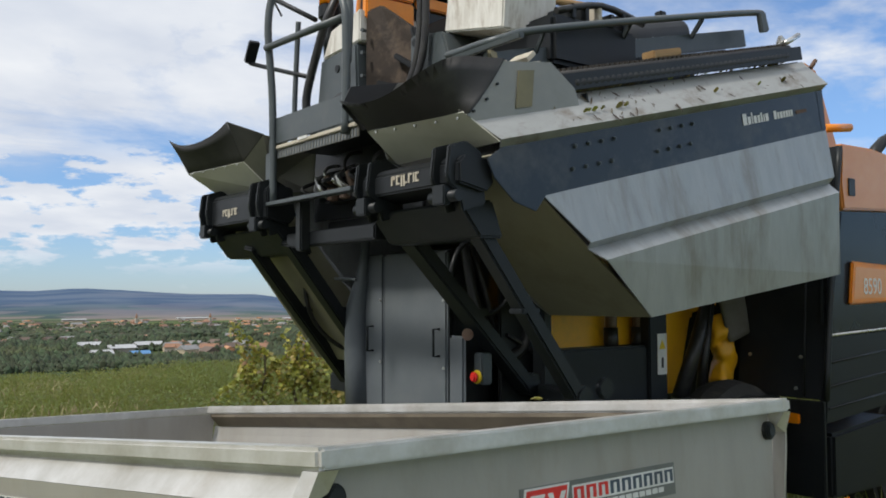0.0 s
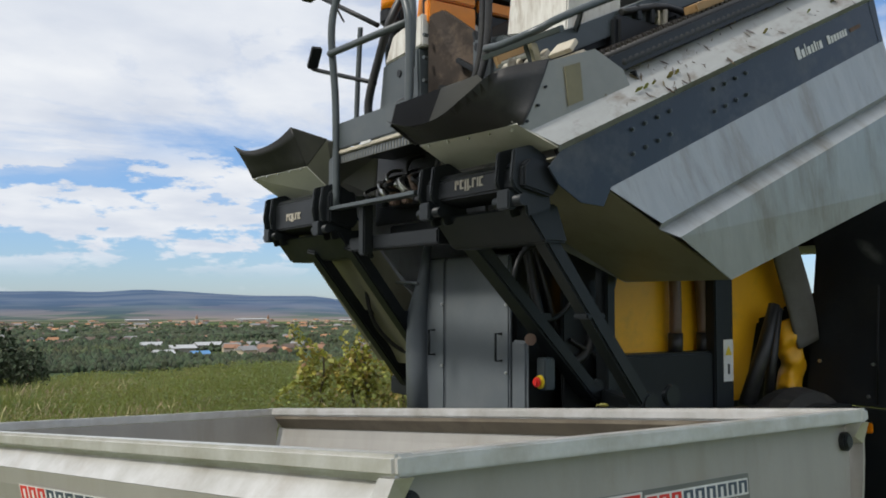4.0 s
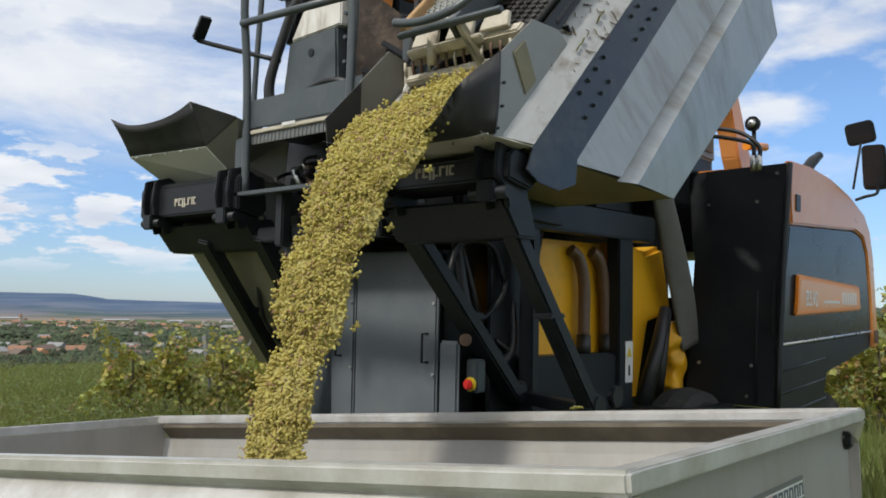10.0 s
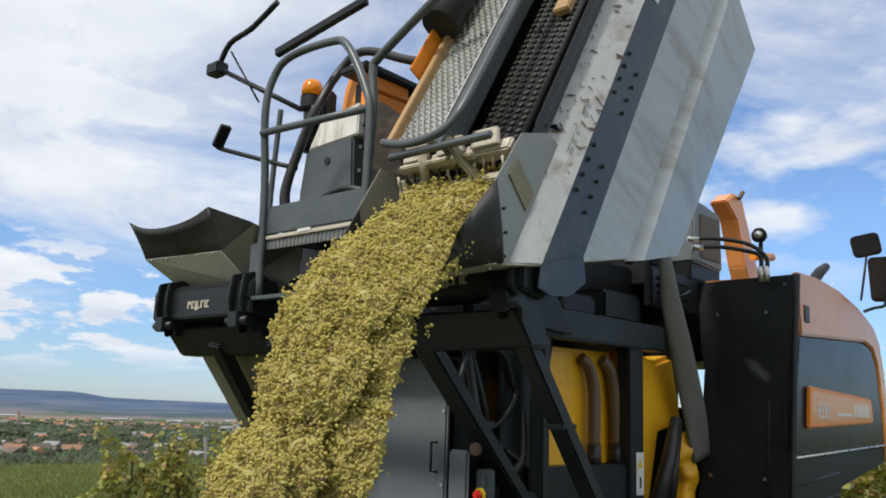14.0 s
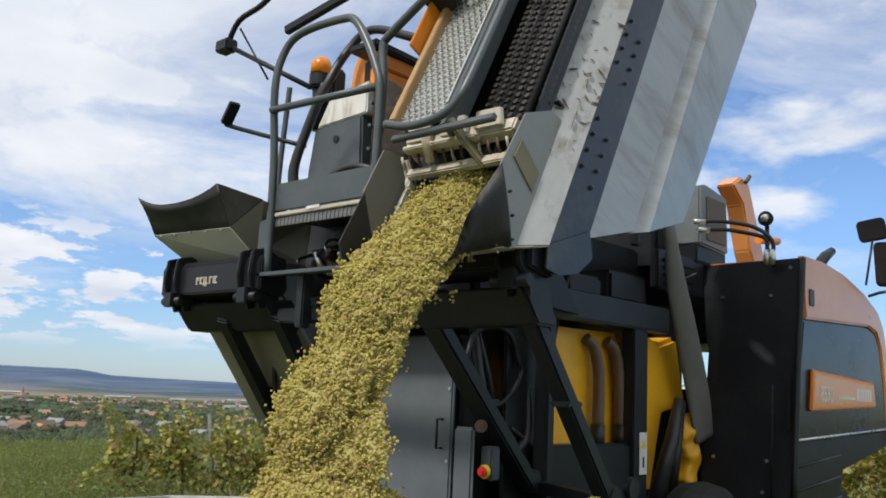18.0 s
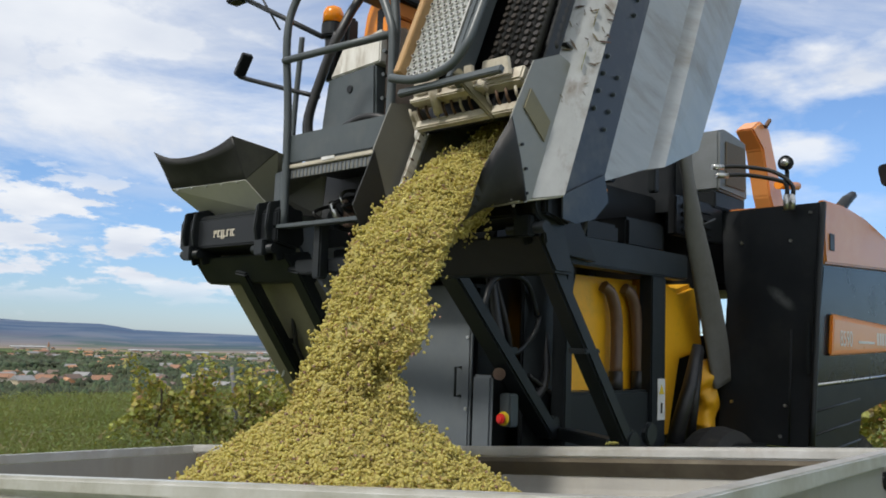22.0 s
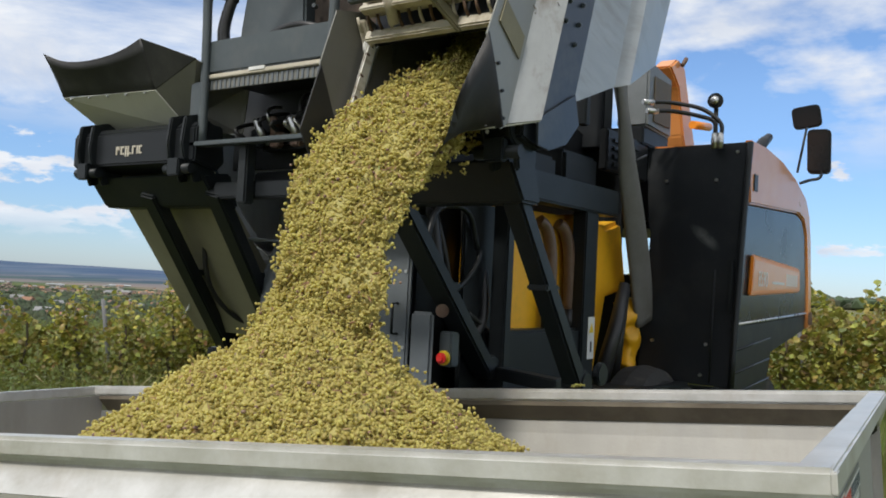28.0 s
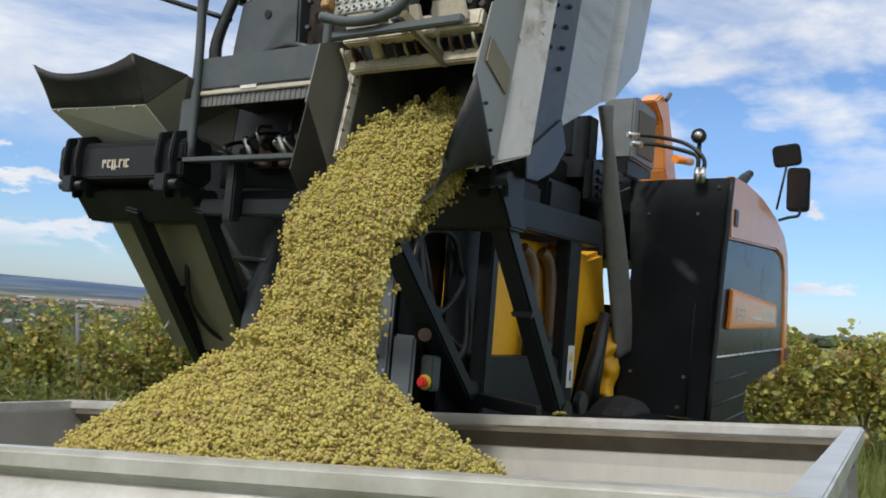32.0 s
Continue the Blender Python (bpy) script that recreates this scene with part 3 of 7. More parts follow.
            for k in range(11):
                slab("sticker_bar", -0.10 + 0.047 * k, -0.062 + 0.047 * k, -0.36, -0.20, 0.0015, 0.0022, "white")
        else:
            x0, x1, b0, b1 = -0.49, 0.49, -0.40, 0.40
        step = (x1 - x0) / 9
        for k in range(9):
            a0, a1 = x0 + k * step, x0 + (k + 1) * step
            slab("sticker_bar", a0, a1, b0 - 0.06, b1 + 0.06, 0.0015, 0.0022, "white")
            m_ = "red" if k < 3 else "navy"
            e = step * 0.1
            slab("sticker_bar", a0 + e, a0 + e + step * 0.26, b0, b1, 0.0022, 0.0028, m_)
            slab("sticker_bar", a1 - e - step * 0.26, a1 - e, b0, b1, 0.0022, 0.0028, m_)
            slab("sticker_bar", a0 + e + step * 0.26, a1 - e - step * 0.26, b1 - 0.2 * (b1 - b0), b1, 0.0022, 0.0028, m_)
    sticker((0.915, 0.0565, -0.188), (0, -1, 0), 0.64, 0.085, "strip_grey")
    sticker((-0.0095, 1.47, -0.18), (-1, 0, -0.23), 0.66, 0.058, "tub")
    # leaf scraps left on the far rim and wall
    for i, (a, b, c) in enumerate(((W - 0.03, 0.98, 0.004), (W - 0.08, 0.42, -0.30), (W - 0.07, 0.75, -0.26), (W - 0.09, 1.05, -0.34))):
        bm = bmesh.new()
        rnd = random.Random(i)
        for k in range(4):
            c0 = Vector((a + rnd.uniform(-0.02, 0.02), b + rnd.uniform(-0.03, 0.03), c + rnd.uniform(0, 0.012)))
            s0 = rnd.uniform(0.012, 0.022)
            add_prism(bm, [c0 + Vector((s0 * math.cos(q) * 0.7, s0 * math.sin(q), s0 * 0.35 * math.sin(q * 2))) for q in (0, 1.1, 2.1, 3.3, 4.3, 5.4)], (0.001, 0, 0.0015))
        tp("leaf_scrap", bm, "leaf", tr, "scrap of green vine leaf", True)
    return tr


M["recess"] = material("shade_brown_steel", (0.17, 0.145, 0.105), 0.55, 0.1, (0.11, 0.09, 0.065), 6, (0.24, 0.21, 0.16), 3, 0.5, 0.04, 60)
M["navy"] = material("navy_print", (0.05, 0.075, 0.11), 0.4, 0.0, None, 9, None, 1, 0, 0.0, 90)
M["strip_grey"] = material("grey_sticker", (0.16, 0.17, 0.16), 0.4, 0.0, None, 9, None, 1, 0, 0.0, 90)
trailer = make_trailer()

# ---- harvester ----
HX, HZ = -0.663, 2.049                 # hinge line of the hoppers
harvester = thing("grape_harvester", (1.0, 1.55, 0.0), "tall dark grey and orange grape harvester with two tipping steel hoppers", "harvester")


def hp(name, bm, mat, label=""):
    return part(name, bm, mat, harvester, label)


SECTION = [(0.29, 0.345), (0.405, 0.195), (0.36, 0.165), (0.36, -0.064), (0.385, -0.305), (0.345, -0.335), (0.405, -0.395), (0.34, -0.73)]
START = [-0.085, 0.01, 0.035, 0.226, 0.43, 0.445, 0.49, 0.79]
ENDS = [2.50, 2.53, 2.54, 2.52, 2.49, 2.49, 2.48, 2.46]
DROP = [0, 0, 0, 0, -0.03, -0.035, -0.03, -0.17]    # how much lower the far end lies


def make_hopper(centre, out, tipping):
    """One hopper in the space of its hinge: x along it, z up when level, y across. out is the sign of its outer side."""
    def P(p, o, q):
        return Vector((p, centre + out * o, q))
    lab = "stained galvanised hopper"

    def panel(bm, i, sgn, thick=0.005):
        o0, q0 = SECTION[i]
        o1, q1 = SECTION[i + 1]
        quad = [P(START[i], sgn * o0, q0), P(ENDS[i], sgn * o0, q0 + DROP[i]), P(ENDS[i + 1], sgn * o1, q1 + DROP[i + 1]), P(START[i + 1], sgn * o1, q1)]
        n = (quad[1] - quad[0]).cross(quad[3] - quad[0]).normalized()
        if n.y * (out * sgn) > 0:
            n = -n
        add_prism(bm, quad, n * thick)
    belly = ((0.05, 0.14), (0.79, -0.73)) if tipping else ((-0.08, 0.13), (0.66, -0.84))
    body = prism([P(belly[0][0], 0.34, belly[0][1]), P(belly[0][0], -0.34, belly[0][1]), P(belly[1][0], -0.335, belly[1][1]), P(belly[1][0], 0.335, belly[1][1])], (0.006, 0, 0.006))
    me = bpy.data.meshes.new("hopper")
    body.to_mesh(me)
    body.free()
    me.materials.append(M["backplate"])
    hop = new("hopper", me)
    hop.parent = harvester
    hop["label"] = "tipping " + lab if tipping else lab
    ORIGIN[hop] = Vector()
    hop.matrix_basis = Matrix.Translation(Vector((HX, 0, HZ)) - ORIGIN[harvester])

    def sp(name, bm, mat, label=""):
        return part(name, bm, mat, hop, label, True)
    names = ["top_flange", "flange_fold", "strip", "middle_panel", "groove", "ledge", "lower_panel"]
    mats = ["flange", "flange", "strip", "bin", "bin", "bin", "bin"]
    labels = ["bright bent top flange", "", "navy blue painted strip", "", "", "", ""]
    for i in range(len(SECTION) - 1):
        bm = bmesh.new()
        panel(bm, i, 1)
        sp(names[i], bm, mats[i], labels[i])
        bm = bmesh.new()
        panel(bm, i, -1)
        sp("inner_panel", bm, "bin")
    sp("hopper_floor", prism([P(0.79, 0.335, -0.73), P(0.79, -0.335, -0.73), P(2.46, -0.335, -0.90), P(2.46, 0.335, -0.90)], (0, 0, 0.006)), "bin")
    sp("tail_plate", prism([P(2.47, o, q + DROP[i]) for i, (o, q) in enumerate(SECTION)] + [P(2.47, -o, q + DROP[len(SECTION) - 1 - i]) for i, (o, q) in enumerate(reversed(SECTION))], (0.006, 0, 0)), "bin")
    # corner ear of the strip
    sp("strip_ear", prism([P(0.035, 0.362, 0.165), P(0.25, 0.362, -0.05), P(0.16, 0.362, -0.12), P(0.05, 0.362, -0.06), P(-0.03, 0.362, 0.05), P(-0.05, 0.362, 0.13)], (0, out * 0.008, 0), 0.002), "strip")
    # bolts in two rows of four, twice
    for p0 in (0.42, 1.0):
        for k in range(4):
            for q in (0.02, 0.115):
                sp("bolt", disc(P(p0 + 0.085 * k + (0.04 if q > 0.1 else 0), 0.366, q), (0, 1, 0), 0.0095, 0.018, 8, 0.004), "rail")
    # lip: metal plate, then the rubber apron
    if tipping:
        rub = [P(-0.24, -0.32, 0.505), P(-0.265, -0.15, 0.46), P(-0.275, 0.0, 0.448), P(-0.27, 0.14, 0.46), P(-0.23, 0.265, 0.50), P(-0.08, 0.315, 0.545), P(0.16, 0.345, 0.515)]
        low_ = [P(-0.13 + 0.084 * (o + 0.31), o, 0.355 - 0.056 * (o + 0.31)) for o in (-0.31, -0.17, -0.03, 0.10, 0.21, 0.285, 0.345)]
    else:
        rub = [P(-0.41, 0.295, 0.53), P(-0.385, 0.165, 0.485), P(-0.36, 0.025, 0.475), P(-0.335, -0.125, 0.49), P(-0.315, -0.235, 0.52), P(-0.30, -0.325, 0.56)]
        low_ = [P(-0.284, 0.305, 0.341), P(-0.27, 0.185, 0.342), P(-0.25, 0.065, 0.343), P(-0.23, -0.055, 0.345), P(-0.21, -0.175, 0.347), P(-0.19, -0.305, 0.35)]
    bm = bmesh.new()
    fine_low, fine_rub = smooth_line(low_, 4), smooth_line(rub, 4)
    sheets = []
    for off in (Vector((-0.006, 0, 0.004)), Vector()):
        grid = [[bm.verts.new(a0.lerp(b0, f) + Vector((0.03, 0, -0.01)) * (f * (1 - f)) + off) for f in (0, 0.25, 0.5, 0.75, 1)] for a0, b0 in zip(fine_low, fine_rub)]
        for g0, g1 in zip(grid, grid[1:]):
            for j in range(4):
                bm.faces.new((g0[j], g1[j], g1[j + 1], g0[j + 1])).smooth = True
        sheets.append(grid)
    front, back = sheets
    edge_f = [g[-1] for g in front] + [front[-1][j] for j in (3, 2, 1, 0)] + [g[0] for g in reversed(front[:-1])] + [front[0][j] for j in (1, 2, 3)]
    edge_b = [g[-1] for g in back] + [back[-1][j] for j in (3, 2, 1, 0)] + [g[0] for g in reversed(back[:-1])] + [back[0][j] for j in (1, 2, 3)]
    for k in range(len(edge_f)):
        n = (k + 1) % len(edge_f)
        bm.faces.new((edge_f[k], edge_f[n], edge_b[n], edge_b[k]))
    bmesh.ops.recalc_face_normals(bm, faces=bm.faces)
    sp("rubber_apron", bm, "rubber", "black curved rubber apron")
    a, b = low_[0], low_[-1]
    if tipping:
        quad = [a, P(-0.082, 0.315, 0.332), P(0.012, 0.395, 0.19), P(0.0, -0.31, 0.187)]
    else:
        quad = [a, b, P(-0.03, -0.375, 0.18), P(-0.06, 0.225, 0.18)]
    bm = bmesh.new()
    add_prism(bm, [quad[0], quad[1], quad[2]], (-0.004, 0, -0.004))
    add_prism(bm, [quad[0], quad[2], quad[3]], (-0.004, 0, -0.004))
    sp("lip_plate", bm, "lip", "cream shaded lip plate")
    for k in range(5):
        sp("rivet", disc(a.lerp(b, (k + 0.5) / 5) + Vector((-0.006, 0, -0.012)), (-1, 0, 0.2), 0.006, 0.008, 8), "chrome")
    if tipping:
        # outer cheek with a band of shade painted on it, inner flare
        sp("outer_cheek", prism([P(-0.085, 0.335, 0.315), P(0.155, 0.335, 0.51), P(0.43, 0.335, 0.485), P(0.55, 0.335, 0.36), P(0.56, 0.335, 0.275), P(-0.03, 0.335, 0.275)], (0, -out * 0.006, 0)), "cheek", "pale bluish lip cheek")
        sp("cheek_band", prism([P(0.23, 0.337, 0.465), P(0.32, 0.337, 0.459), P(0.27, 0.337, 0.31), P(0.18, 0.337, 0.312)], (0, out * 0.004, 0)), "band_and_brace", "olive band painted on as shade")
        for p0, q0 in ((0.10, 0.42), (0.03, 0.365), (-0.05, 0.325)):
            sp("rivet", disc(P(p0, 0.34, q0), (0, 1, 0), 0.006, 0.01, 8), "frame")
        sp("inner_flare", prism([P(-0.09, -0.315, 0.385), P(0.09, -0.325, 0.555), P(0.32, -0.325, 0.552), P(0.39, -0.32, 0.43), P(0.39, -0.315, 0.25), P(0.10, -0.31, 0.12), P(-0.05, -0.31, 0.22)], (0, -out * 0.006, 0)), "lipgrey", "grey inner flare plate")
        sp("rubber_wing", prism([P(-0.17, -0.317, 0.56), P(0.09, -0.317, 0.555), P(-0.09, -0.317, 0.385), P(-0.15, -0.317, 0.36), P(-0.235, -0.317, 0.48)], (0, -out * 0.006, 0)), "rubber", "black rubber wing")
        bar_ = sp("inner_bar", beam(P(-0.06, -0.285, 0.375), P(0.27, -0.285, 0.375), 0.05, 0.014, (0, 1, 0)), "chalk", "pale bolted steel bar")
        for k in range(4):
            part("bar_bolt", disc(P(-0.04 + 0.09 * k, -0.285, 0.386), (0, 0, 1), 0.009, 0.016, 8), "rust", bar_, "", True)
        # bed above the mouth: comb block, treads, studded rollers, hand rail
        # black lid and back sheet added to give the mouth its shade
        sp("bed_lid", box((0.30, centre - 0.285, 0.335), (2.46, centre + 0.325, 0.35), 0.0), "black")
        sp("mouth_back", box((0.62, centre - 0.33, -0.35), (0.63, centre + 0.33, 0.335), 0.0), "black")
        sp("comb_bar", box((0.262, centre - 0.30, 0.395), (0.305, centre + 0.28, 0.43), 0.006), "cast", "pale dusty comb bar")
        sp("comb_block", box((0.345, centre - 0.31, 0.44), (0.41, centre + 0.27, 0.50), 0.008), "cast", "pale dusty comb block")
        sp("comb_face", box((0.325, centre - 0.15, 0.485), (0.345, centre + 0.25, 0.525), 0.005), "cast")
        for yy in (-0.2, -0.02, 0.17):
            sp("comb_cover", prism([(0.355, centre + yy - 0.07, 0.525), (0.355, centre + yy + 0.07, 0.525), (0.42, centre + yy + 0.06, 0.555), (0.42, centre + yy - 0.06, 0.555)], (0.01, 0, -0.02), 0.003), "cast", "dented pale cover")
        for k in range(13):
            yy = centre - 0.27 + 0.047 * k
            sp("comb_finger", tube([(0.30, yy, 0.43), (0.312, yy, 0.455), (0.335, yy, 0.475)], 0.006, 8), "rust" if k % 3 else "cast")
        sp("comb_ram", tube([(0.29, centre + 0.12, 0.46), (0.37, centre + 0.11, 0.56)], 0.02, 12), "cast", "bright small ram")
        sp("latch_hook", disc((0.268, centre + 0.295, 0.375), (0, 1, 0), 0.030, 0.02, 16, 0.004), "white", "pale latch hook")
        sp("latch_arm", beam((0.268, centre + 0.295, 0.375), (0.34, centre + 0.295, 0.45), 0.02, 0.045, (0, 1, 0)), "cast")
        sp("latch_eye", disc((0.268, centre + 0.295, 0.375), (0, 1, 0), 0.011, 0.026, 12), "black")
        sp("olive_brace", beam((0.27, centre - 0.14, 0.40), (0.36, centre - 0.06, 0.60), 0.05, 0.02, (0, 1, 0)), "band_and_brace", "olive steel brace")
        sp("tread", box((0.42, centre + 0.0, 0.545), (2.3, centre + 0.29, 0.56), 0.003), "tread", "galvanised punched tread")
        dots = bmesh.new()
        for a_ in range(54):
            for b_ in range(8):
                add_disc(dots, (0.44 + 0.034 * a_, centre + 0.02 + 0.034 * b_ + 0.017 * (a_ % 2), 0.562), (0, 0, 1), 0.0115, 0.012, 8, 0.0)
        st = sp("tread_studs", dots, "rim", "raised tread studs")
        st["kind"] = "stuff"
        holes = bmesh.new()
        for a_ in range(54):
            for b_ in range(8):
                add_disc(holes, (0.44 + 0.034 * a_, centre + 0.02 + 0.034 * b_ + 0.017 * (a_ % 2), 0.566), (0, 0, 1), 0.006, 0.008, 6, 0.0)
        st = sp("tread_holes", holes, "black")
        st["kind"] = "stuff"
        sp("tread_edge", box((0.34, centre - 0.045, 0.50), (2.36, centre - 0.015, 0.60), 0.004), "rail", "slate grey tread edge")
        sp("tread_toothed_edge", box((0.46, centre - 0.012, 0.565), (2.3, centre - 0.004, 0.605), 0.0), "rim")
        sp("wood_rail", box((0.44, centre + 0.29, 0.545), (2.3, centre + 0.325, 0.60), 0.004), "plank", "worn wooden rail")
        for k in range(5):
            sp("roller", tube([(0.43, centre - 0.075 - 0.05 * k, 0.43), (2.40, centre - 0.075 - 0.05 * k, 0.43)], 0.021, 10), "rubber", "black studded roller")
        knobs = bmesh.new()
        for a_ in range(54):
            for k in range(5):
                add_disc(knobs, (0.45 + 0.036 * a_ + 0.018 * (k % 2), centre - 0.075 - 0.05 * k, 0.453), (0, 0, 1), 0.0125, 0.016, 6, 0.0)
        st = sp("roller_studs", knobs, "studs", "brown-black roller studs")
        st["kind"] = "stuff"
        sp("spiral_hose", tube([(0.56, centre - 0.305, 0.385)] + [(0.56 + 0.02 * k, centre - 0.305, 0.385) for k in range(1, 88)], [0.026 + 0.005 * (k % 2) for k in range(88)], 10), "rubber", "black ribbed roller")
        sp("hand_rail", tube([(0.36, centre + 0.25, 0.65), (0.33, centre + 0.12, 0.64), (0.335, centre - 0.02, 0.64), (0.39, centre - 0.11, 0.645), (0.56, centre - 0.155, 0.66), (1.3, centre - 0.17, 0.668), (2.25, centre - 0.17, 0.668), (2.36, centre - 0.17, 0.64), (2.38, centre - 0.17, 0.56)], 0.018, 12, 6), "rail", "bent slate hand rail")
        sp("rail_bar", box((0.285, centre - 0.325, 0.60), (0.315, centre + 0.21, 0.625), 0.004), "rail")
        for p0 in (0.6, 1.2, 1.8):
            sp("rail_stay", beam((p0, centre - 0.17, 0.66), (p0 + 0.05, centre - 0.04, 0.58), 0.03, 0.012, (1, 0, 0)), "rail")
        sp("rail_plate", box((2.30, centre - 0.20, 0.55), (2.36, centre - 0.17, 0.66), 0.005), "rail")
        sp("bed_beam", box((0.44, centre - 0.33, 0.355), (2.44, centre - 0.32, 0.43), 0.003), "frame")
        sp("side_plate", box((0.84, centre + 0.34, 0.52), (1.12, centre + 0.352, 0.66), 0.004), "orange2", "orange plate behind the wooden rail")
        sp("feed_drum", tube([(1.12, centre + 0.30, 0.66), (2.2, centre + 0.30, 0.66)], 0.09, 16), "rubber", "dirty dark feed drum")
        sp("bed_wall", box((0.46, centre + 0.295, 0.36), (2.3, centre + 0.31, 0.54), 0.002), "black")
        sp("under_tread", box((0.46, centre - 0.01, 0.47), (2.2, centre + 0.29, 0.50), 0.002), "black")
        mush = bmesh.new()
        rnd = random.Random(8)
        for k in range(320):
            p0 = rnd.choice((rnd.gauss(0.72, 0.14), rnd.uniform(0.5, 2.3)))
            s0 = rnd.uniform(0.005, 0.014)
            c0 = P(p0, 0.295 + rnd.uniform(-0.012, 0.012), 0.352 + rnd.uniform(0, 0.016))
            add_prism(mush, [c0 + Vector((s0 * 1.6 * math.cos(w_), out * s0 * 0.6 * math.sin(w_), s0 * 0.8 * math.sin(w_ + p0))) for w_ in (0, 1.1, 2.2, 3.4, 4.4, 5.4)], (0.002, 0.002 * out, 0.003))
        st = sp("leaf_mush", mush, "mush", "brown-green crushed leaf mush")
        st["kind"] = "stuff"
        marks = bmesh.new()
        for k in range(65):
            f = rnd.random()
            p0 = rnd.choice((rnd.gauss(0.75, 0.16), rnd.uniform(0.2, 2.3)))
            o0, q0 = 0.29 + 0.115 * f, 0.345 - 0.15 * f
            s0 = rnd.choice((rnd.uniform(0.003, 0.012), rnd.uniform(0.008, 0.026)))
            c0 = P(p0, o0 + 0.004, q0 + 0.003)
            w0 = Vector((rnd.uniform(-0.3, 0.3), 0.115 * out, -0.15)).normalized()
            add_prism(marks, [c0 + w0 * s0 * a_ + Vector((b_, 0, 0)) * s0 * 0.45 for a_, b_ in ((-1, 0.2), (0, 0.6), (1.2, 0.1), (1.0, -0.3), (0.1, -0.5), (-0.8, -0.3))], (0, 0.001 * out, 0.001))
        st = sp("dried_dirt", marks, "dirt", "dried brown flecks")
        st["kind"] = "stuff"
        sp("yellow_block", box((1.20, centre - 0.28, 0.46), (1.42, centre - 0.2, 0.50), 0.006), "plank", "pale yellow wooden block")
        sp("tail_arm", beam((2.28, centre - 0.25, 0.36), (2.40, centre - 0.25, 0.50), 0.05, 0.03, (0, 1, 0)), "chrome")
        sp("tail_arm", tube([(2.36, centre - 0.28, 0.46), (2.52, centre - 0.28, 0.50)], 0.016, 8), "chrome")
        # dirt and leaf scraps caught along the flange
        rnd = random.Random(4)
        for k in range(26):
            p0 = rnd.choice((rnd.gauss(0.66, 0.09), rnd.uniform(0.5, 2.2)))
            s0 = rnd.uniform(0.008, 0.02)
            o0, q0 = (0.30, 0.36) if k % 3 else (0.30 + 0.07, 0.345 - 0.07 * 1.3 + 0.004)
            c0 = P(p0, o0, q0)
            sp("leaf_scrap", prism([c0 + Vector((s0 * math.cos(w_) * 1.4, out * s0 * 0.5 * math.sin(w_), s0 * math.sin(w_) * 0.8)) for w_ in (0, 0.9, 2.0, 3.3, 4.1, 5.3)], (0.002, 0.003 * out, 0.003)), "leaf", "dry green leaf scrap")
        # maker's lettering on the strip, as plain bars
        mm = facing(P(1.92, 0.3615, 0.075), (0, out, 0))
        for k, (x0, x1, h) in enumerate(((-0.20, -0.165, 0.06), (-0.155, -0.13, 0.04), (-0.12, -0.11, 0.06), (-0.10, -0.075, 0.04), (-0.065, -0.045, 0.04), (-0.035, -0.02, 0.05), (-0.01, 0.0, 0.04), (0.01, 0.035, 0.04), (0.09, 0.115, 0.045), (0.122, 0.142, 0.035), (0.15, 0.172, 0.035), (0.18, 0.2, 0.035), (0.207, 0.225, 0.035), (0.232, 0.25, 0.035), (0.257, 0.275, 0.035))):
            sp("lettering_bar", box((x0, -0.02, 0), (x1, -0.02 + h, 0.002), 0.0, mm), "white", "white lettering bar")
        sp("lettering_bar", box((0.31, -0.015, 0), (0.42, 0.005, 0.002), 0.0, mm), "rust", "faded brown lettering bar")
    else:
        sp("inner_cheek", prism([P(-0.19, -0.305, 0.35), P(-0.22, -0.625, 0.455), P(0.10, -0.625, 0.40), P(0.10, -0.595, 0.17), P(-0.03, -0.375, 0.18)], (0.005, 0, -0.003)), "lipgrey", "dark grey cheek plate")
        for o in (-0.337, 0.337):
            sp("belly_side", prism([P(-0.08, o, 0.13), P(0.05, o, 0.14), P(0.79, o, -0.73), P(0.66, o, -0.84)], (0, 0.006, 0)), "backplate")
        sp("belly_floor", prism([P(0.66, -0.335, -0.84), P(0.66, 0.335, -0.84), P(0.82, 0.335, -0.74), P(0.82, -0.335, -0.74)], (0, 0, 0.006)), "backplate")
        bm = bmesh.new()
        add_prism(bm, [P(-0.19, -0.305, 0.35), P(-0.30, -0.325, 0.56), P(-0.22, -0.625, 0.455)], (-0.004, 0, 0.004))
        sp("rubber_wing", bm, "rubber", "black rubber wing")
    return hop


M["dirt"] = material("dried_brown_dirt", (0.10, 0.075, 0.045), 0.8, 0.0, (0.05, 0.036, 0.02), 30, None, 1, 0, 0.1, 80, island=0.5)
M["mush"] = material("leaf_mush", (0.16, 0.13, 0.04), 0.7, 0.0, (0.07, 0.055, 0.02), 40, (0.10, 0.12, 0.03), 20, 0.7, 0.2, 80, island=0.4)
# darker olive copy of the hopper sheet: underside shade put into the colour
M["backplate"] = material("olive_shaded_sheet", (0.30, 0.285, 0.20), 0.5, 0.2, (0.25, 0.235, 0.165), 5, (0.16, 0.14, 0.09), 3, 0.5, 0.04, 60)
M["flange"] = material("dirty_flange_sheet", (0.37, 0.38, 0.375), 0.42, 0.3, (0.30, 0.31, 0.30), 6, (0.13, 0.095, 0.06), 4, 0.9, 0.05, 60, (1.2, 1, 2.5))
M["cheek"] = material("dull_grey_tan_sheet", (0.27, 0.27, 0.245), 0.42, 0.4, (0.225, 0.225, 0.20), 6, (0.3, 0.28, 0.22), 3, 0.4, 0.04, 60)
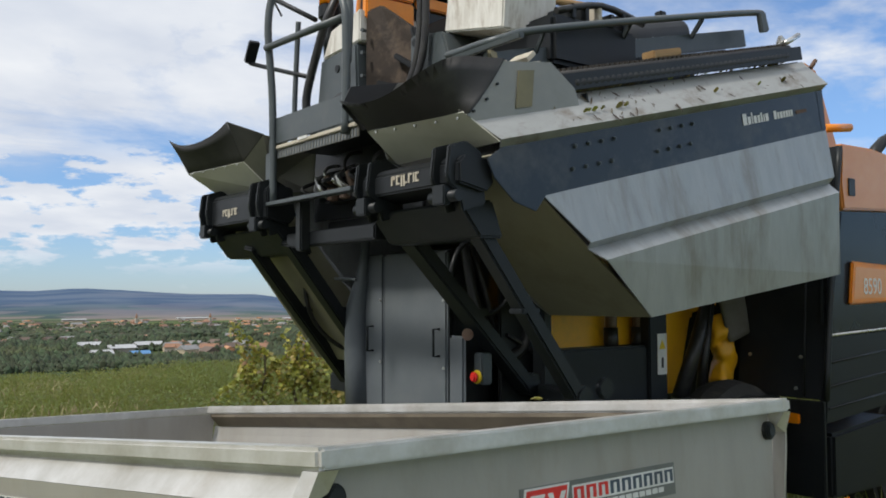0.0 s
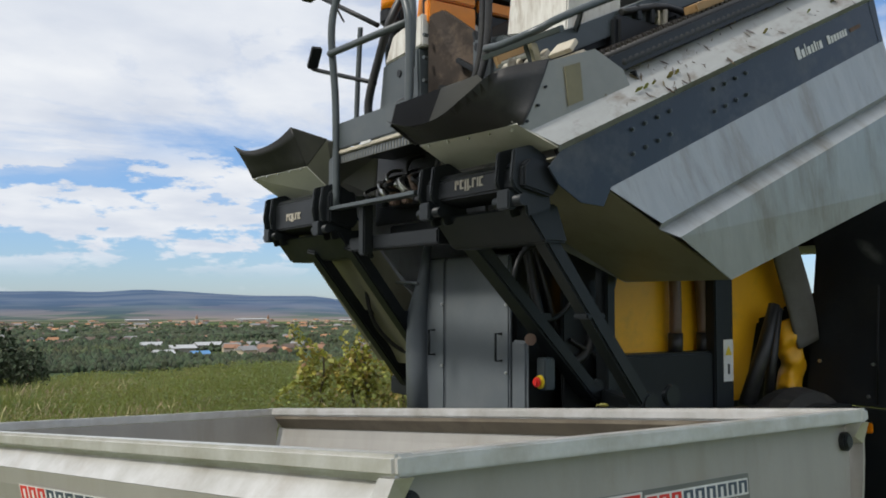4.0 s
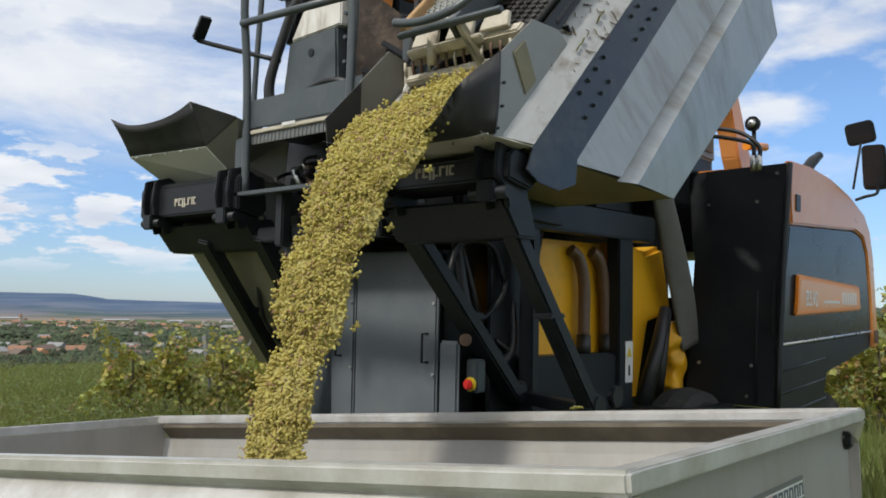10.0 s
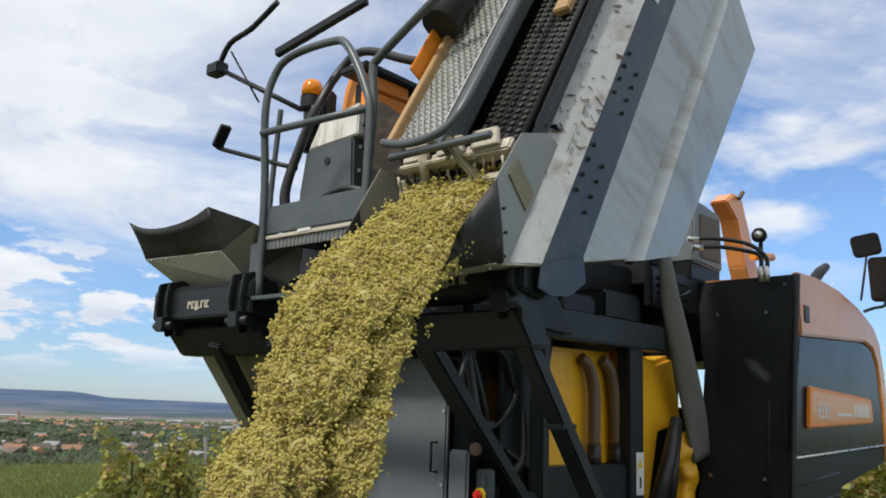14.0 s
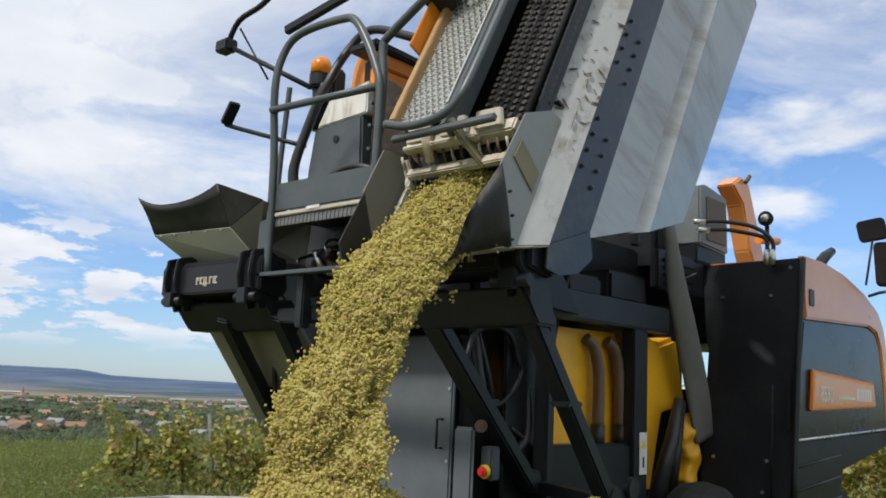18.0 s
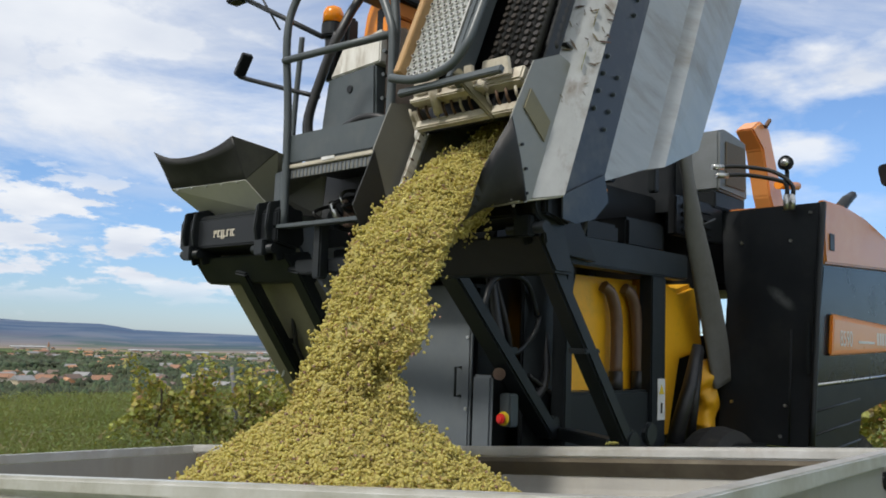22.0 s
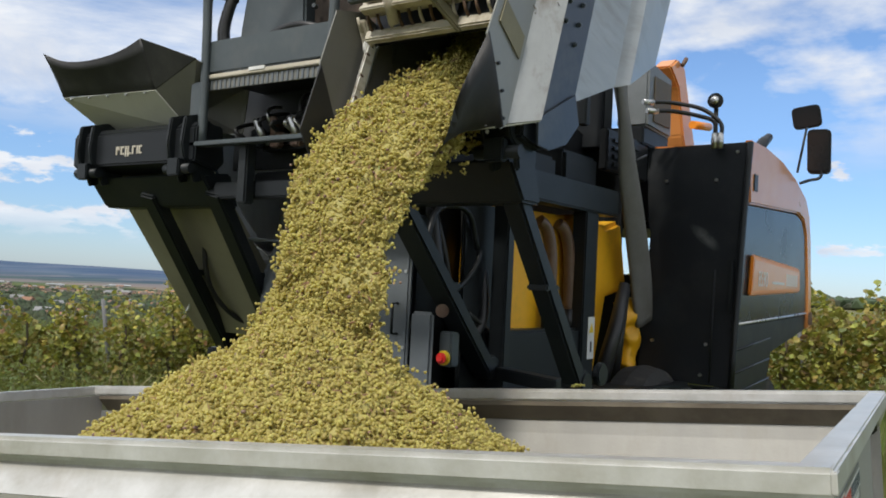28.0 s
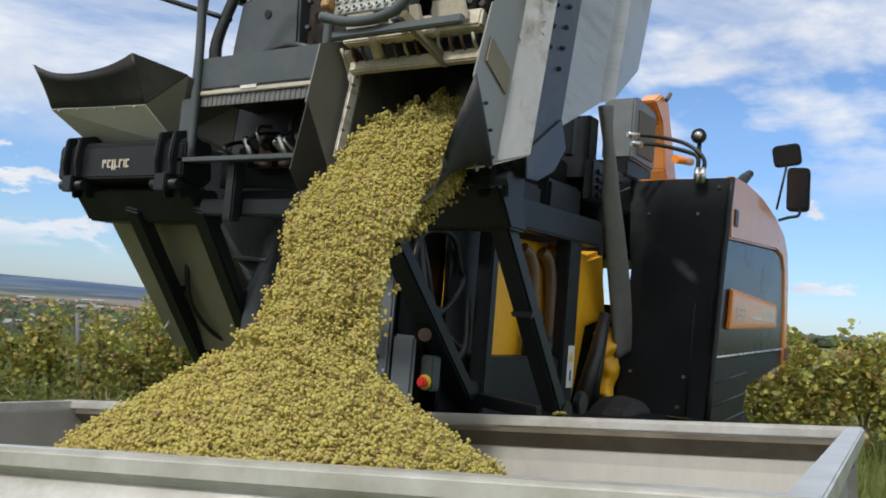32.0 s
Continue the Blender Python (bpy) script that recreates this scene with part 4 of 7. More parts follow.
M["tread"] = material("galvanised_tread", (0.42, 0.44, 0.42), 0.4, 0.6, (0.34, 0.36, 0.34), 10, (0.25, 0.24, 0.18), 5, 0.5, 0.05, 90)
M["fan"] = material("brown_black_fan", (0.055, 0.042, 0.034), 0.75, 0.0, (0.03, 0.024, 0.02), 12, (0.16, 0.12, 0.09), 6, 0.6, 0.15, 50, spec=0.2)
M["studs"] = material("brown_black_studs", (0.05, 0.042, 0.036), 0.35, 0.0, (0.03, 0.026, 0.023), 14, None, 1, 0, 0.05, 60)
M["plank"] = material("worn_wood", (0.42, 0.27, 0.12), 0.7, 0.0, (0.3, 0.18, 0.08), 9, (0.2, 0.13, 0.07), 5, 0.5, 0.15, 40, (0.4, 3, 3))
M["band_and_brace"] = material("olive_shade_and_brace", (0.21, 0.19, 0.115), 0.6, 0.0, None, 9, (0.2, 0.18, 0.1), 6, 0.4, 0.05, 60)
M["lipgrey"] = material("dull_grey_sheet", (0.21, 0.207, 0.185), 0.5, 0.2, (0.165, 0.162, 0.145), 6, (0.09, 0.085, 0.07), 3, 0.5, 0.04, 60)
hopper_near = make_hopper(0.64, -1, True)
hopper_far = make_hopper(2.62, 1, False)


def make_hinge_frame(y_out, y_in):
    """Hinge bar, brackets and the two diagonal struts that carry one hopper."""
    s = 1 if y_out > y_in else -1
    a, b = y_in - s * 0.02, y_out
    z0, z1 = (2.02, 2.235) if s > 0 else (2.035, 2.18)
    bar = hp("hinge_bar", prism([(-0.86, a, z0 + 0.03), (-0.86, a, z1 - 0.03), (-0.83, a, z1), (-0.70, a, z1 - 0.01), (-0.68, a, z0 + 0.04), (-0.72, a, z0)], (0, b - a, 0), 0.008), "black")
    h = 0.0 if s > 0 else 0.035
    for y in (y_out - s * 0.14 if s > 0 else y_out + 0.09, y_in + s * 0.08):
        for d in (-0.05, 0.05):
            hp("hinge_bracket", prism([(-0.90, y + d - 0.012, 2.13 - h), (-0.885, y + d - 0.012, 2.25 - h), (-0.80, y + d - 0.012, 2.275 - h), (-0.72, y + d - 0.012, 2.235 - h), (-0.70, y + d - 0.012, 1.99), (-0.82, y + d - 0.012, 1.955), (-0.84, y + d - 0.012, 2.03), (-0.885, y + d - 0.012, 2.06)], (0, 0.024, 0), 0.006), "frame")
        hp("bracket_web", box((-0.90, y - 0.04, 1.98), (-0.86, y + 0.04, 2.06), 0.006), "frame")
        hp("hinge_pin", tube([(-0.86, y - 0.09, 2.015), (-0.86, y + 0.09, 2.015)], 0.024, 14), "frame")
    lo, hi = sorted((y_out - s * (0.05 if s > 0 else 0.08), y_in))
    hp("apron_beam", prism([(-0.80, lo, 2.0), (-0.62, lo, 2.02), (-0.56, lo, 1.86), (-0.69, lo, 1.86)], (0, hi - lo, 0), 0.01), "frame")
    for y in (y_out - s * 0.29 if s > 0 else 0.45, y_in - s * 0.02):
        k = 0.0 if abs(y - y_out) < abs(y - y_in) else 0.17
        d = 0.0
        if s > 0:
            k, d, y = 0.03, 0.29, (2.48 if abs(y - y_out) < abs(y - y_in) else 2.0)
        if s < 0 and k == 0.0:
            hp("strut", beam((-0.70, y, 1.965), (-0.07, y, 1.16), 0.07, 0.085, (0, 1, 0), 0.01), "frame")
            hp("strut_foot", disc((-0.06, y, 1.165), (0, 1, 0), 0.055, 0.10, 18, 0.01), "frame")
            hp("strut_clamp", box((-0.44, y - 0.045, 1.545), (-0.33, y + 0.045, 1.57), 0.006), "frame")
            continue
        hp("strut", beam((-0.76 + k, y, 1.93), (0.02 + k, y + d, 1.145) if s < 0 else (0.16 + k, y + 0.342, 1.004), 0.07, 0.12 if s < 0 else 0.095, (0, 1, 0), 0.01), "frame")
        hp("strut_foot", disc((0.04 + k, y + d, 1.16), (0, 1, 0), 0.06, 0.10, 18, 0.01), "frame")
        hp("strut_clamp", box((-0.40 + k, y + d / 2 - 0.045, 1.53), (-0.27 + k, y + d / 2 + 0.045, 1.56), 0.006), "frame")
    if s > 0:
        hp("belly_hose", tube([(-0.36, 2.50, 1.78), (-0.33, 2.52, 1.60), (-0.24, 2.55, 1.44), (-0.08, 2.52, 1.30), (0.08, 2.42, 1.26), (0.14, 2.36, 1.28)], 0.014, 8, 5), "cable", "black hose on the belly of the hopper")
        hp("strut_shoe", box((0.10, 2.72, 0.98), (0.28, 2.98, 1.10), 0.01), "frame")
    hp("foot_bar", prism([(0.0, lo + 0.2, 1.10), (0.0, lo + 0.2, 1.16), (0.24, hi, 1.16), (0.24, hi, 1.10)], (0.09, 0, 0), 0.006), "frame")
    m = facing((-0.8615, (y_out + y_in) / 2, 2.118), (-1, 0, 0))
    for k, (x0, x1, z0, z1) in enumerate(((-.10, -.088, -.02, .02), (-.088, -.07, .002, .02), (-.062, -.05, -.02, .02), (-.05, -.034, .012, .02), (-.05, -.034, -.02, -.012), (-.026, -.014, -.03, .02), (-.008, .004, -.03, .02), (.004, .02, -.02, -.012), (.028, .04, -.02, .02), (.04, .056, .012, .02), (.064, .074, -.02, .02), (.08, .09, -.02, .02), (.09, .105, .012, .02), (.09, .105, -.02, -.012))):
        part("maker_mark", box((x0, z0, 0), (x1, z1, 0.002), 0, m), "cast", bar, "pale maker's mark")
    return bar


make_hinge_frame(0.30, 1.05)
make_hinge_frame(2.95, 2.02)


def make_rear():
    # tall cabinet with two doors facing the rear
    for y0, y1 in ((1.245, 1.835), (1.845, 2.12)):
        d = hp("cabinet_door", box((-0.205, y0, 0.55), (-0.175, y1, 1.86), 0.01), "door", "grey sheet steel cabinet door")
        yh = y0 + 0.06 if y0 < 1.5 else y0 + 0.10
        part("door_handle", tube([(-0.206, yh, 1.31), (-0.245, yh, 1.31), (-0.245, yh, 1.45), (-0.206, yh, 1.45)], 0.007, 8), "frame", d)
        for z in (0.9, 1.25, 1.6):
            part("door_screw", disc((-0.208, y0 + 0.02, z), (1, 0, 0), 0.008, 0.008, 8), "chrome", d)
    hp("cabinet_shell", box((-0.17, 1.245, 0.5), (0.10, 2.14, 1.87), 0.02), "black")
    hp("cabinet_pillar", box((-0.20, 1.11, 0.55), (-0.172, 1.235, 1.42), 0.02), "door")
    hp("hose_sleeve", tube([(-0.22, 1.99, 1.98), (-0.23, 2.03, 1.75), (-0.23, 2.09, 1.55), (-0.22, 2.10, 1.3), (-0.22, 2.08, 0.9)], [0.022, 0.035, 0.065, 0.075, 0.075], 14), "door", "dusty grey sleeve")
    # stop button on its grey box
    b = hp("control_box", box((-0.13, 1.047, 1.175), (-0.06, 1.118, 1.335), 0.008), "rail")
    part("stop_collar", disc((-0.135, 1.082, 1.215), (1, 0, 0), 0.034, 0.014, 22, 0.003), "yellow2", b, "yellow collar")
    part("stop_button", disc((-0.155, 1.082, 1.215), (1, 0, 0), 0.025, 0.03, 20, 0.01), "red", b, "red mushroom button")
    hp("logo_ring", disc((-0.235, 1.032, 1.432), (-1, -0.6, 0), 0.030, 0.006, 20), "rust", "round brown sticker")
    # black sheets added for the dark inside of the machine
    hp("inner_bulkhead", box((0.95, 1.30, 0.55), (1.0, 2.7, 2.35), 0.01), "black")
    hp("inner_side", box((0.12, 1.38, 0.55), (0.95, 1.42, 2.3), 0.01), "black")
    hp("cross_tube", box((-0.74, 1.10, 1.89), (-0.66, 2.0, 1.965), 0.008), "black")
    hp("drop_post", box((-0.80, 1.72, 1.86), (-0.74, 1.78, 2.14), 0.008), "frame")
    hp("inner_beam", box((-0.45, 1.1, 1.93), (-0.35, 2.05, 2.05), 0.008), "black")
    hp("inner_pipe", tube([(-0.3, 1.98, 1.72), (-0.3, 2.22, 1.73)], 0.010, 8), "door")
    hp("hydraulic_block", box((-0.55, 1.35, 2.14), (-0.30, 1.95, 2.3), 0.02), "black")
    for k in range(5):
        y = 1.4 + 0.11 * k
        hp("valve", tube([(-0.56, y, 2.17 + 0.02 * (k % 2)), (-0.61, y, 2.2), (-0.62, y + 0.03, 2.27)], 0.018, 10, 4), "rust" if k % 2 else "chrome")
    rnd = random.Random(12)
    for k in range(12):
        y, z = 1.2 + 0.066 * k, rnd.uniform(2.16, 2.24)
        a_, b_ = rnd.uniform(-0.08, 0.08), rnd.uniform(0.06, 0.14)
        hp("valve_hose", tube([(-0.57, y, z), (-0.61 - 0.03 * (k % 3), y + a_ / 2, z + b_ / 2), (-0.58, y + a_, z + b_), (-0.50, y + a_ * 1.4, z + b_ * 1.2)], rnd.uniform(0.007, 0.013), 8, 4), rnd.choice(("cable", "cable", "rust", "chrome")))
    for k in range(6):
        y = 1.22 + 0.13 * k
        hp("valve_body", box((-0.60, y, 2.14), (-0.56, y + 0.06, rnd.uniform(2.19, 2.28)), 0.006), rnd.choice(("rust", "frame", "studs")))
    # walkway: foot bar, kick plate, tread and cage
    hp("foot_rail", prism([(-0.86, 1.12, 2.115), (-0.86, 1.12, 2.135), (-0.78, 1.12, 2.15), (-0.78, 1.12, 2.12)], (0, 0.92, 0), 0.003), "rail")
    hp("tread_plate", box((-0.785, 1.15, 2.428), (-0.40, 2.0, 2.44), 0.004), "black", "dark chequered tread")
    hp("tread_skirt", box((-0.80, 1.15, 2.378), (-0.79, 2.0, 2.424), 0.002), "lipgrey", "grey ribbed tread skirt")
    for n in range(28):
        hp("skirt_rib", box((-0.804, 1.16 + 0.03 * n, 2.38), (-0.801, 1.172 + 0.03 * n, 2.422), 0.0), "door")
    hp("tread_edge", box((-0.815, 1.15, 2.427), (-0.79, 2.0, 2.448), 0.004), "cast")
    hp("kick_plate", box((-0.815, 1.16, 2.455), (-0.80, 2.0, 2.60), 0.004), "rail")
    hp("kick_label", box((-0.819, 1.62, 2.44), (-0.816, 1.72, 2.455), 0.0), "white")
    hp("side_step", box((-0.82, 2.02, 2.2), (-0.80, 2.10, 2.42), 0.004), "rail")
    r = 0.021
    hp("cage_post", tube([(-0.82, 2.0, 2.13), (-0.83, 2.0, 2.7), (-0.86, 2.0, 3.1), (-0.84, 1.97, 3.30), (-0.82, 1.86, 3.39), (-0.82, 1.55, 3.385), (-0.82, 1.42, 3.33), (-0.82, 1.27, 3.08), (-0.82, 1.23, 2.9), (-0.82, 1.235, 2.4)], r, 12, 6), "rail", "bent slate grey guard tube")
    hp("cage_bar", tube([(-0.87, 2.0, 2.985), (-0.82, 1.24, 2.975)], r * 0.9, 12), "rail")
    hp("cage_post", tube([(-0.45, 2.47, 2.42), (-0.45, 2.47, 2.8), (-0.45, 2.44, 3.2), (-0.45, 2.43, 3.32)], r * 0.8, 12, 6), "rail")
    hp("guard_rail", tube([(-0.81, 1.235, 2.75), (-0.80, 1.235, 3.0), (-0.80, 1.25, 3.17), (-0.80, 1.20, 3.23), (-0.80, 0.863, 3.41), (-0.80, 0.6, 3.55)], r, 12, 5), "rail")
    # lamp arms and small mirrors on the far side
    hp("lamp_arm", tube([(-0.43, 2.27, 2.94), (-0.52, 2.86, 3.13), (-0.545, 2.93, 3.16)], 0.014, 8, 3), "black")
    hp("arm_mirror", beam((-0.545, 2.93, 3.16), (-0.56, 2.82, 3.27), 0.07, 0.035), "black")
    hp("lamp_arm", tube([(-0.40, 2.30, 3.31), (-0.5, 3.08, 3.73)], 0.016, 8), "black")
    hp("lamp_arm", tube([(-0.5, 3.06, 3.73), (-0.5, 2.95, 3.86), (-0.5, 2.72, 3.90), (-0.5, 2.47, 4.0)], 0.018, 8, 4), "black")
    hp("arm_clamp", box((-0.55, 3.0, 3.67), (-0.46, 3.13, 3.75), 0.01), "black")
    hp("arm_stay", tube([(-0.5, 2.93, 3.80), (-0.45, 2.66, 3.42)], 0.007, 6), "black")
    hp("work_lamp_bar", beam((-0.55, 2.37, 3.626), (-0.5, 1.66, 3.765), 0.04, 0.05), "black")
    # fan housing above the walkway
    # black sheet and block added to keep the gaps behind the walkway dark
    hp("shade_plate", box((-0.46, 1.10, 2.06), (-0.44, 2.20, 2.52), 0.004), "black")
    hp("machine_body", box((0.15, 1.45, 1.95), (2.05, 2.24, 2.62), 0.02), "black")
    d = hp("side_mark", disc((-0.084, 2.95, 1.39), (-1, 0.5, 0), 0.075, 0.012, 22), "white", "round white sign")
    part("side_mark_bar", box((-0.096, 2.91, 1.36), (-0.092, 2.96, 1.42), 0.0), "navy", d)
    # the second fan, its mirror image
    hp("fan_housing", prism([(-0.30, 1.10, 2.55), (-0.30, 1.10, 2.85), (-0.30, 1.16, 2.98), (-0.30, 1.44, 3.02), (-0.30, 1.44, 2.55)], (0.4, 0, 0), 0.012), "rail")
    hp("fan_cover", prism([(-0.25, 0.74, 2.90), (-0.25, 0.72, 3.2), (-0.25, 1.16, 3.25), (-0.25, 1.20, 2.99)], (0.35, 0, 0), 0.008), "chalk", "chalky white fan cover")
    hp("fan_hole", disc((-0.303, 1.39, 2.97), (1, 0, 0), 0.022, 0.008, 20), "black")
    for dy in (0, 0.05):
        hp("black_hose", tube([(-0.40, 1.38 + dy, 2.62), (-0.36, 1.30 + dy, 2.75), (-0.34, 1.25 + dy, 2.95), (-0.34, 1.23 + dy, 3.3)], 0.02, 10, 5), "cable")
    hp("machine_lump", box((-0.10, 0.55, 2.72), (0.5, 1.1, 2.96), 0.02), "black")
    for k in range(5):
        hp("machine_fin", box((0.04 + 0.09 * k, 0.56, 2.96), (0.07 + 0.09 * k, 0.95, 3.03 + 0.02 * (k % 3)), 0.004), ("frame", "black", "cast", "frame", "black")[k])
    hp("machine_pipe", tube([(-0.05, 0.58, 2.98), (0.25, 0.57, 3.06), (0.6, 0.6, 3.04)], 0.018, 8, 4), "cable")
    hp("upper_frame", box((0.15, 1.05, 3.0), (1.3, 1.12, 3.22), 0.01), "black")
    hp("upper_frame", box((0.2, 1.3, 2.6), (1.2, 2.1, 3.1), 0.02), "black")
    hp("upper_post", box((1.60, 1.28, 2.6), (1.66, 1.34, 3.5), 0.008), "frame")
    hp("brass_pipe", tube([(0.30, 1.04, 3.24), (0.75, 1.04, 3.27)], 0.022, 10), "plank")
    hp("orange_cap", box((0.12, 1.05, 3.24), (0.30, 1.3, 3.40), 0.02), "orange2", "bright orange cap")
    hp("fan_housing", prism([(-0.40, 2.29, 2.55), (-0.40, 2.27, 2.80), (-0.40, 2.23, 3.04), (-0.40, 1.83, 3.06), (-0.40, 1.80, 2.55)], (0.5, 0, 0), 0.012), "rail")
    hp("fan_cover", prism([(-0.395, 2.22, 3.045), (-0.395, 2.12, 3.20), (-0.395, 1.80, 3.25), (-0.395, 1.80, 3.065)], (0.45, 0, 0), 0.008), "chalk", "chalky white fan cover")
    hp("fan_hole", disc((-0.403, 2.03, 2.95), (1, 0, 0), 0.022, 0.008, 20), "black")
    hp("fan_cheek", prism([(-0.36, 1.79, 2.55), (-0.36, 1.79, 3.24), (-0.30, 1.72, 3.27), (-0.22, 1.45, 3.05), (-0.2, 1.38, 2.55)], (0.45, 0.25, 0), 0.01), "fan", "brown-black side of the fan")
    for k in range(4):
        hp("fan_rib", beam((-0.40 + 0.05 * k, 1.77 - 0.1 * k, 2.66 + 0.14 * k), (-0.25, 1.42, 2.60 + 0.12 * k), 0.05, 0.03), "black")
        hp("fan_bolt", disc((-0.40, 1.75, 2.72 + 0.13 * k), (1, 0.3, 0), 0.011, 0.03, 8), "rail")
    hp("orange_hood", prism([(-0.2, 2.19, 3.29), (-0.2, 2.16, 3.46), (-0.2, 2.11, 3.56), (-0.2, 1.98, 3.535), (-0.2, 1.99, 3.28)], (0.5, 0, 0), 0.015), "orange2", "bright orange hood")
    for x0, x1, z0, z1 in ((-0.36, -0.03, 3.345, 3.43), (-0.36, -0.03, 3.20, 3.335), (0.0, 0.34, 3.33, 3.40)):
        hp("orange_panel", prism([(x0, 1.78, z0), (x1, 1.78, z0), (x1, 1.78, z1), (x0, 1.78, z1)], (0, 0.05, 0), 0.008), "orange2", "orange side panel of the hood")
    hp("hood_core", box((-0.30, 1.82, 3.18), (0.55, 1.95, 3.42), 0.01), "black")
    hp("hood_cover", prism([(-0.40, 1.75, 3.44), (0.42, 1.75, 3.41), (0.42, 1.75, 3.455), (-0.40, 1.75, 3.485)], (0, 0.22, 0), 0.01), "frame", "black cover strip on the hood")
    hp("hood_box", box((0.0, 1.775, 3.20), (0.30, 1.83, 3.31), 0.01), "frame")
    hp("hood_back", box((-0.02, 1.35, 2.6), (0.3, 2.1, 3.2), 0.02), "black")
    hp("hood_strap", tube([(-0.40, 2.30, 2.60), (-0.44, 2.34, 2.80), (-0.42, 2.24, 3.1), (-0.40, 2.14, 3.3), (-0.30, 2.10, 3.52), (-0.25, 1.95, 3.63), (-0.22, 1.6, 3.50), (-0.2, 1.4, 3.44)], 0.026, 10, 6), "cable", "black ribbed loom")
    hp("hood_strap", tube([(-0.38, 2.36, 2.60), (-0.42, 2.40, 2.80), (-0.40, 2.30, 3.1), (-0.38, 2.2, 3.32)], 0.016, 8, 6), "cable", "black ribbed loom")
    b = hp("beacon_stem", tube([(-0.25, 2.40, 3.10), (-0.25, 2.40, 3.36)], [0.03, 0.045], 14), "black")
    part("beacon_foot", disc((-0.25, 2.40, 3.41), (0, 0, 1), 0.068, 0.09, 22, 0.01), "black", b)
    part("beacon_lens", tube([(-0.25, 2.40, 3.455), (-0.25, 2.40, 3.52), (-0.25, 2.40, 3.55), (-0.25, 2.40, 3.565)], [0.064, 0.063, 0.048, 0.018], 20), "beacon", b, "amber beacon lens")
    part("beacon_plug", box((-0.22, 2.3, 3.15), (-0.12, 2.42, 3.5), 0.02), "black", b)
    hp("black_hose", tube([(-0.5, 2.1, 2.62), (-0.52, 1.9, 2.70), (-0.52, 1.7, 2.72), (-0.45, 1.5, 2.66)], 0.02, 10, 5), "cable")
    hp("rail_loop", tube([(-0.42, 2.22, 2.5), (-0.42, 2.22, 2.58), (-0.42, 2.36, 2.58), (-0.42, 2.36, 2.5)], 0.014, 8), "rail")


def make_side():
    # posts, beam and yellow tanks in the open right side
    hp("side_post", box((0.25, 1.00, 0.5), (0.315, 1.09, 2.0), 0.008), "frame")
    hp("side_post", box((1.10, 1.00, 0.5), (1.262, 1.09, 2.0), 0.008), "frame")
    hp("side_beam", box((0.05, 0.985, 2.0), (1.50, 1.10, 2.155), 0.01), "frame")
    hp("tank", prism([(0.34, 1.16, 1.20), (0.34, 1.16, 1.97), (1.22, 1.16, 1.98), (1.22, 1.16, 1.20)], (0, 0.20, 0), 0.03), "yellow", "yellow plastic tank")
    hp("tank", prism([(1.30, 1.12, 1.02), (1.30, 1.12, 2.0), (1.47, 1.12, 2.0), (1.62, 1.12, 1.95), (1.85, 1.12, 2.01), (1.98, 1.12, 1.57), (1.67, 1.12, 1.51), (1.53, 1.12, 1.02)], (0, 0.24, 0), 0.03), "yellow", "creased yellow plastic tank")
    bm = tube([(1.86, 1.08, 1.5), (1.88, 1.06, 1.40), (1.90, 1.07, 1.32), (1.91, 1.05, 1.22), (1.90, 1.07, 1.14), (1.88, 1.06, 1.06)], 0.075, 22, 5)
    for v in bm.verts:
        f = 0.06 * noise.noise(v.co * 9) + 0.03 * noise.noise(v.co * 23)
        v.co += Vector((f, f * 0.6, 0.3 * f)) + Vector((0, 0.03, 0)) * (1.5 - v.co.z)
    hp("tank_bag", bm, "yellow", "crumpled yellow sack")
    for x, dx in ((0.78, 0.0), (1.0, 0.02)):
        t = hp("filler_pipe", tube([(x, 1.13, 1.92), (x + 0.06, 1.11, 1.87), (x + 0.10, 1.10, 1.72), (x + 0.10 + dx, 1.10, 1.42)], 0.035, 12, 5), "hose", "brown translucent filler pipe")
        part("pipe_cuff", tube([(x + 0.10 + dx, 1.10, 1.44), (x + 0.10 + dx, 1.10, 1.31)], 0.042, 12), "cable", t)
    hp("low_box", box((0.30, 1.02, 0.6), (1.24, 1.15, 1.335), 0.015), "black")
    hp("ram", tube([(1.36, 1.00, 1.0), (1.52, 0.98, 1.35), (1.62, 0.98, 1.6)], [0.05, 0.045, 0.035], 14), "cable", "black hydraulic ram")
    hp("ram_rod", tube([(1.56, 1.0, 1.0), (1.68, 1.0, 1.58)], 0.03, 10), "cable")
    hp("tank_strap", tube([(0.42, 1.145, 1.98), (0.40, 1.14, 1.6), (0.52, 1.14, 2.0)], 0.01, 6, 4), "cable")
    s = hp("warning_label", box((1.165, 0.995, 1.16), (1.248, 0.998, 1.40), 0.0), "white", "white warning label")
    part("warning_triangle", prism([(1.178, 0.9945, 1.31), (1.235, 0.9945, 1.31), (1.206, 0.9945, 1.365)], (0, -0.002, 0)), "yellow2", s, "yellow triangle")
    part("label_bar", box((1.198, 0.992, 1.20), (1.215, 0.9945, 1.26), 0.0), "cable", s)
    # arms lying under the hopper
    hp("ladder_pin", disc((0.06, 0.40, 1.2), (0, 1, 0), 0.05, 0.03, 18, 0.006), "frame")
    # tilt arm triangle that carries the hopper, dark underside
    hp("wheel_arch", box((0.0, 0.62, 0.2), (1.9, 0.98, 1.02), 0.03), "black")
    bm = bmesh.new()
    n = 36
    pts = [(0.22, -0.09), (0.36, -0.13), (0.42, -0.10), (0.44, 0.0), (0.42, 0.10), (0.36, 0.13), (0.22, 0.09)]
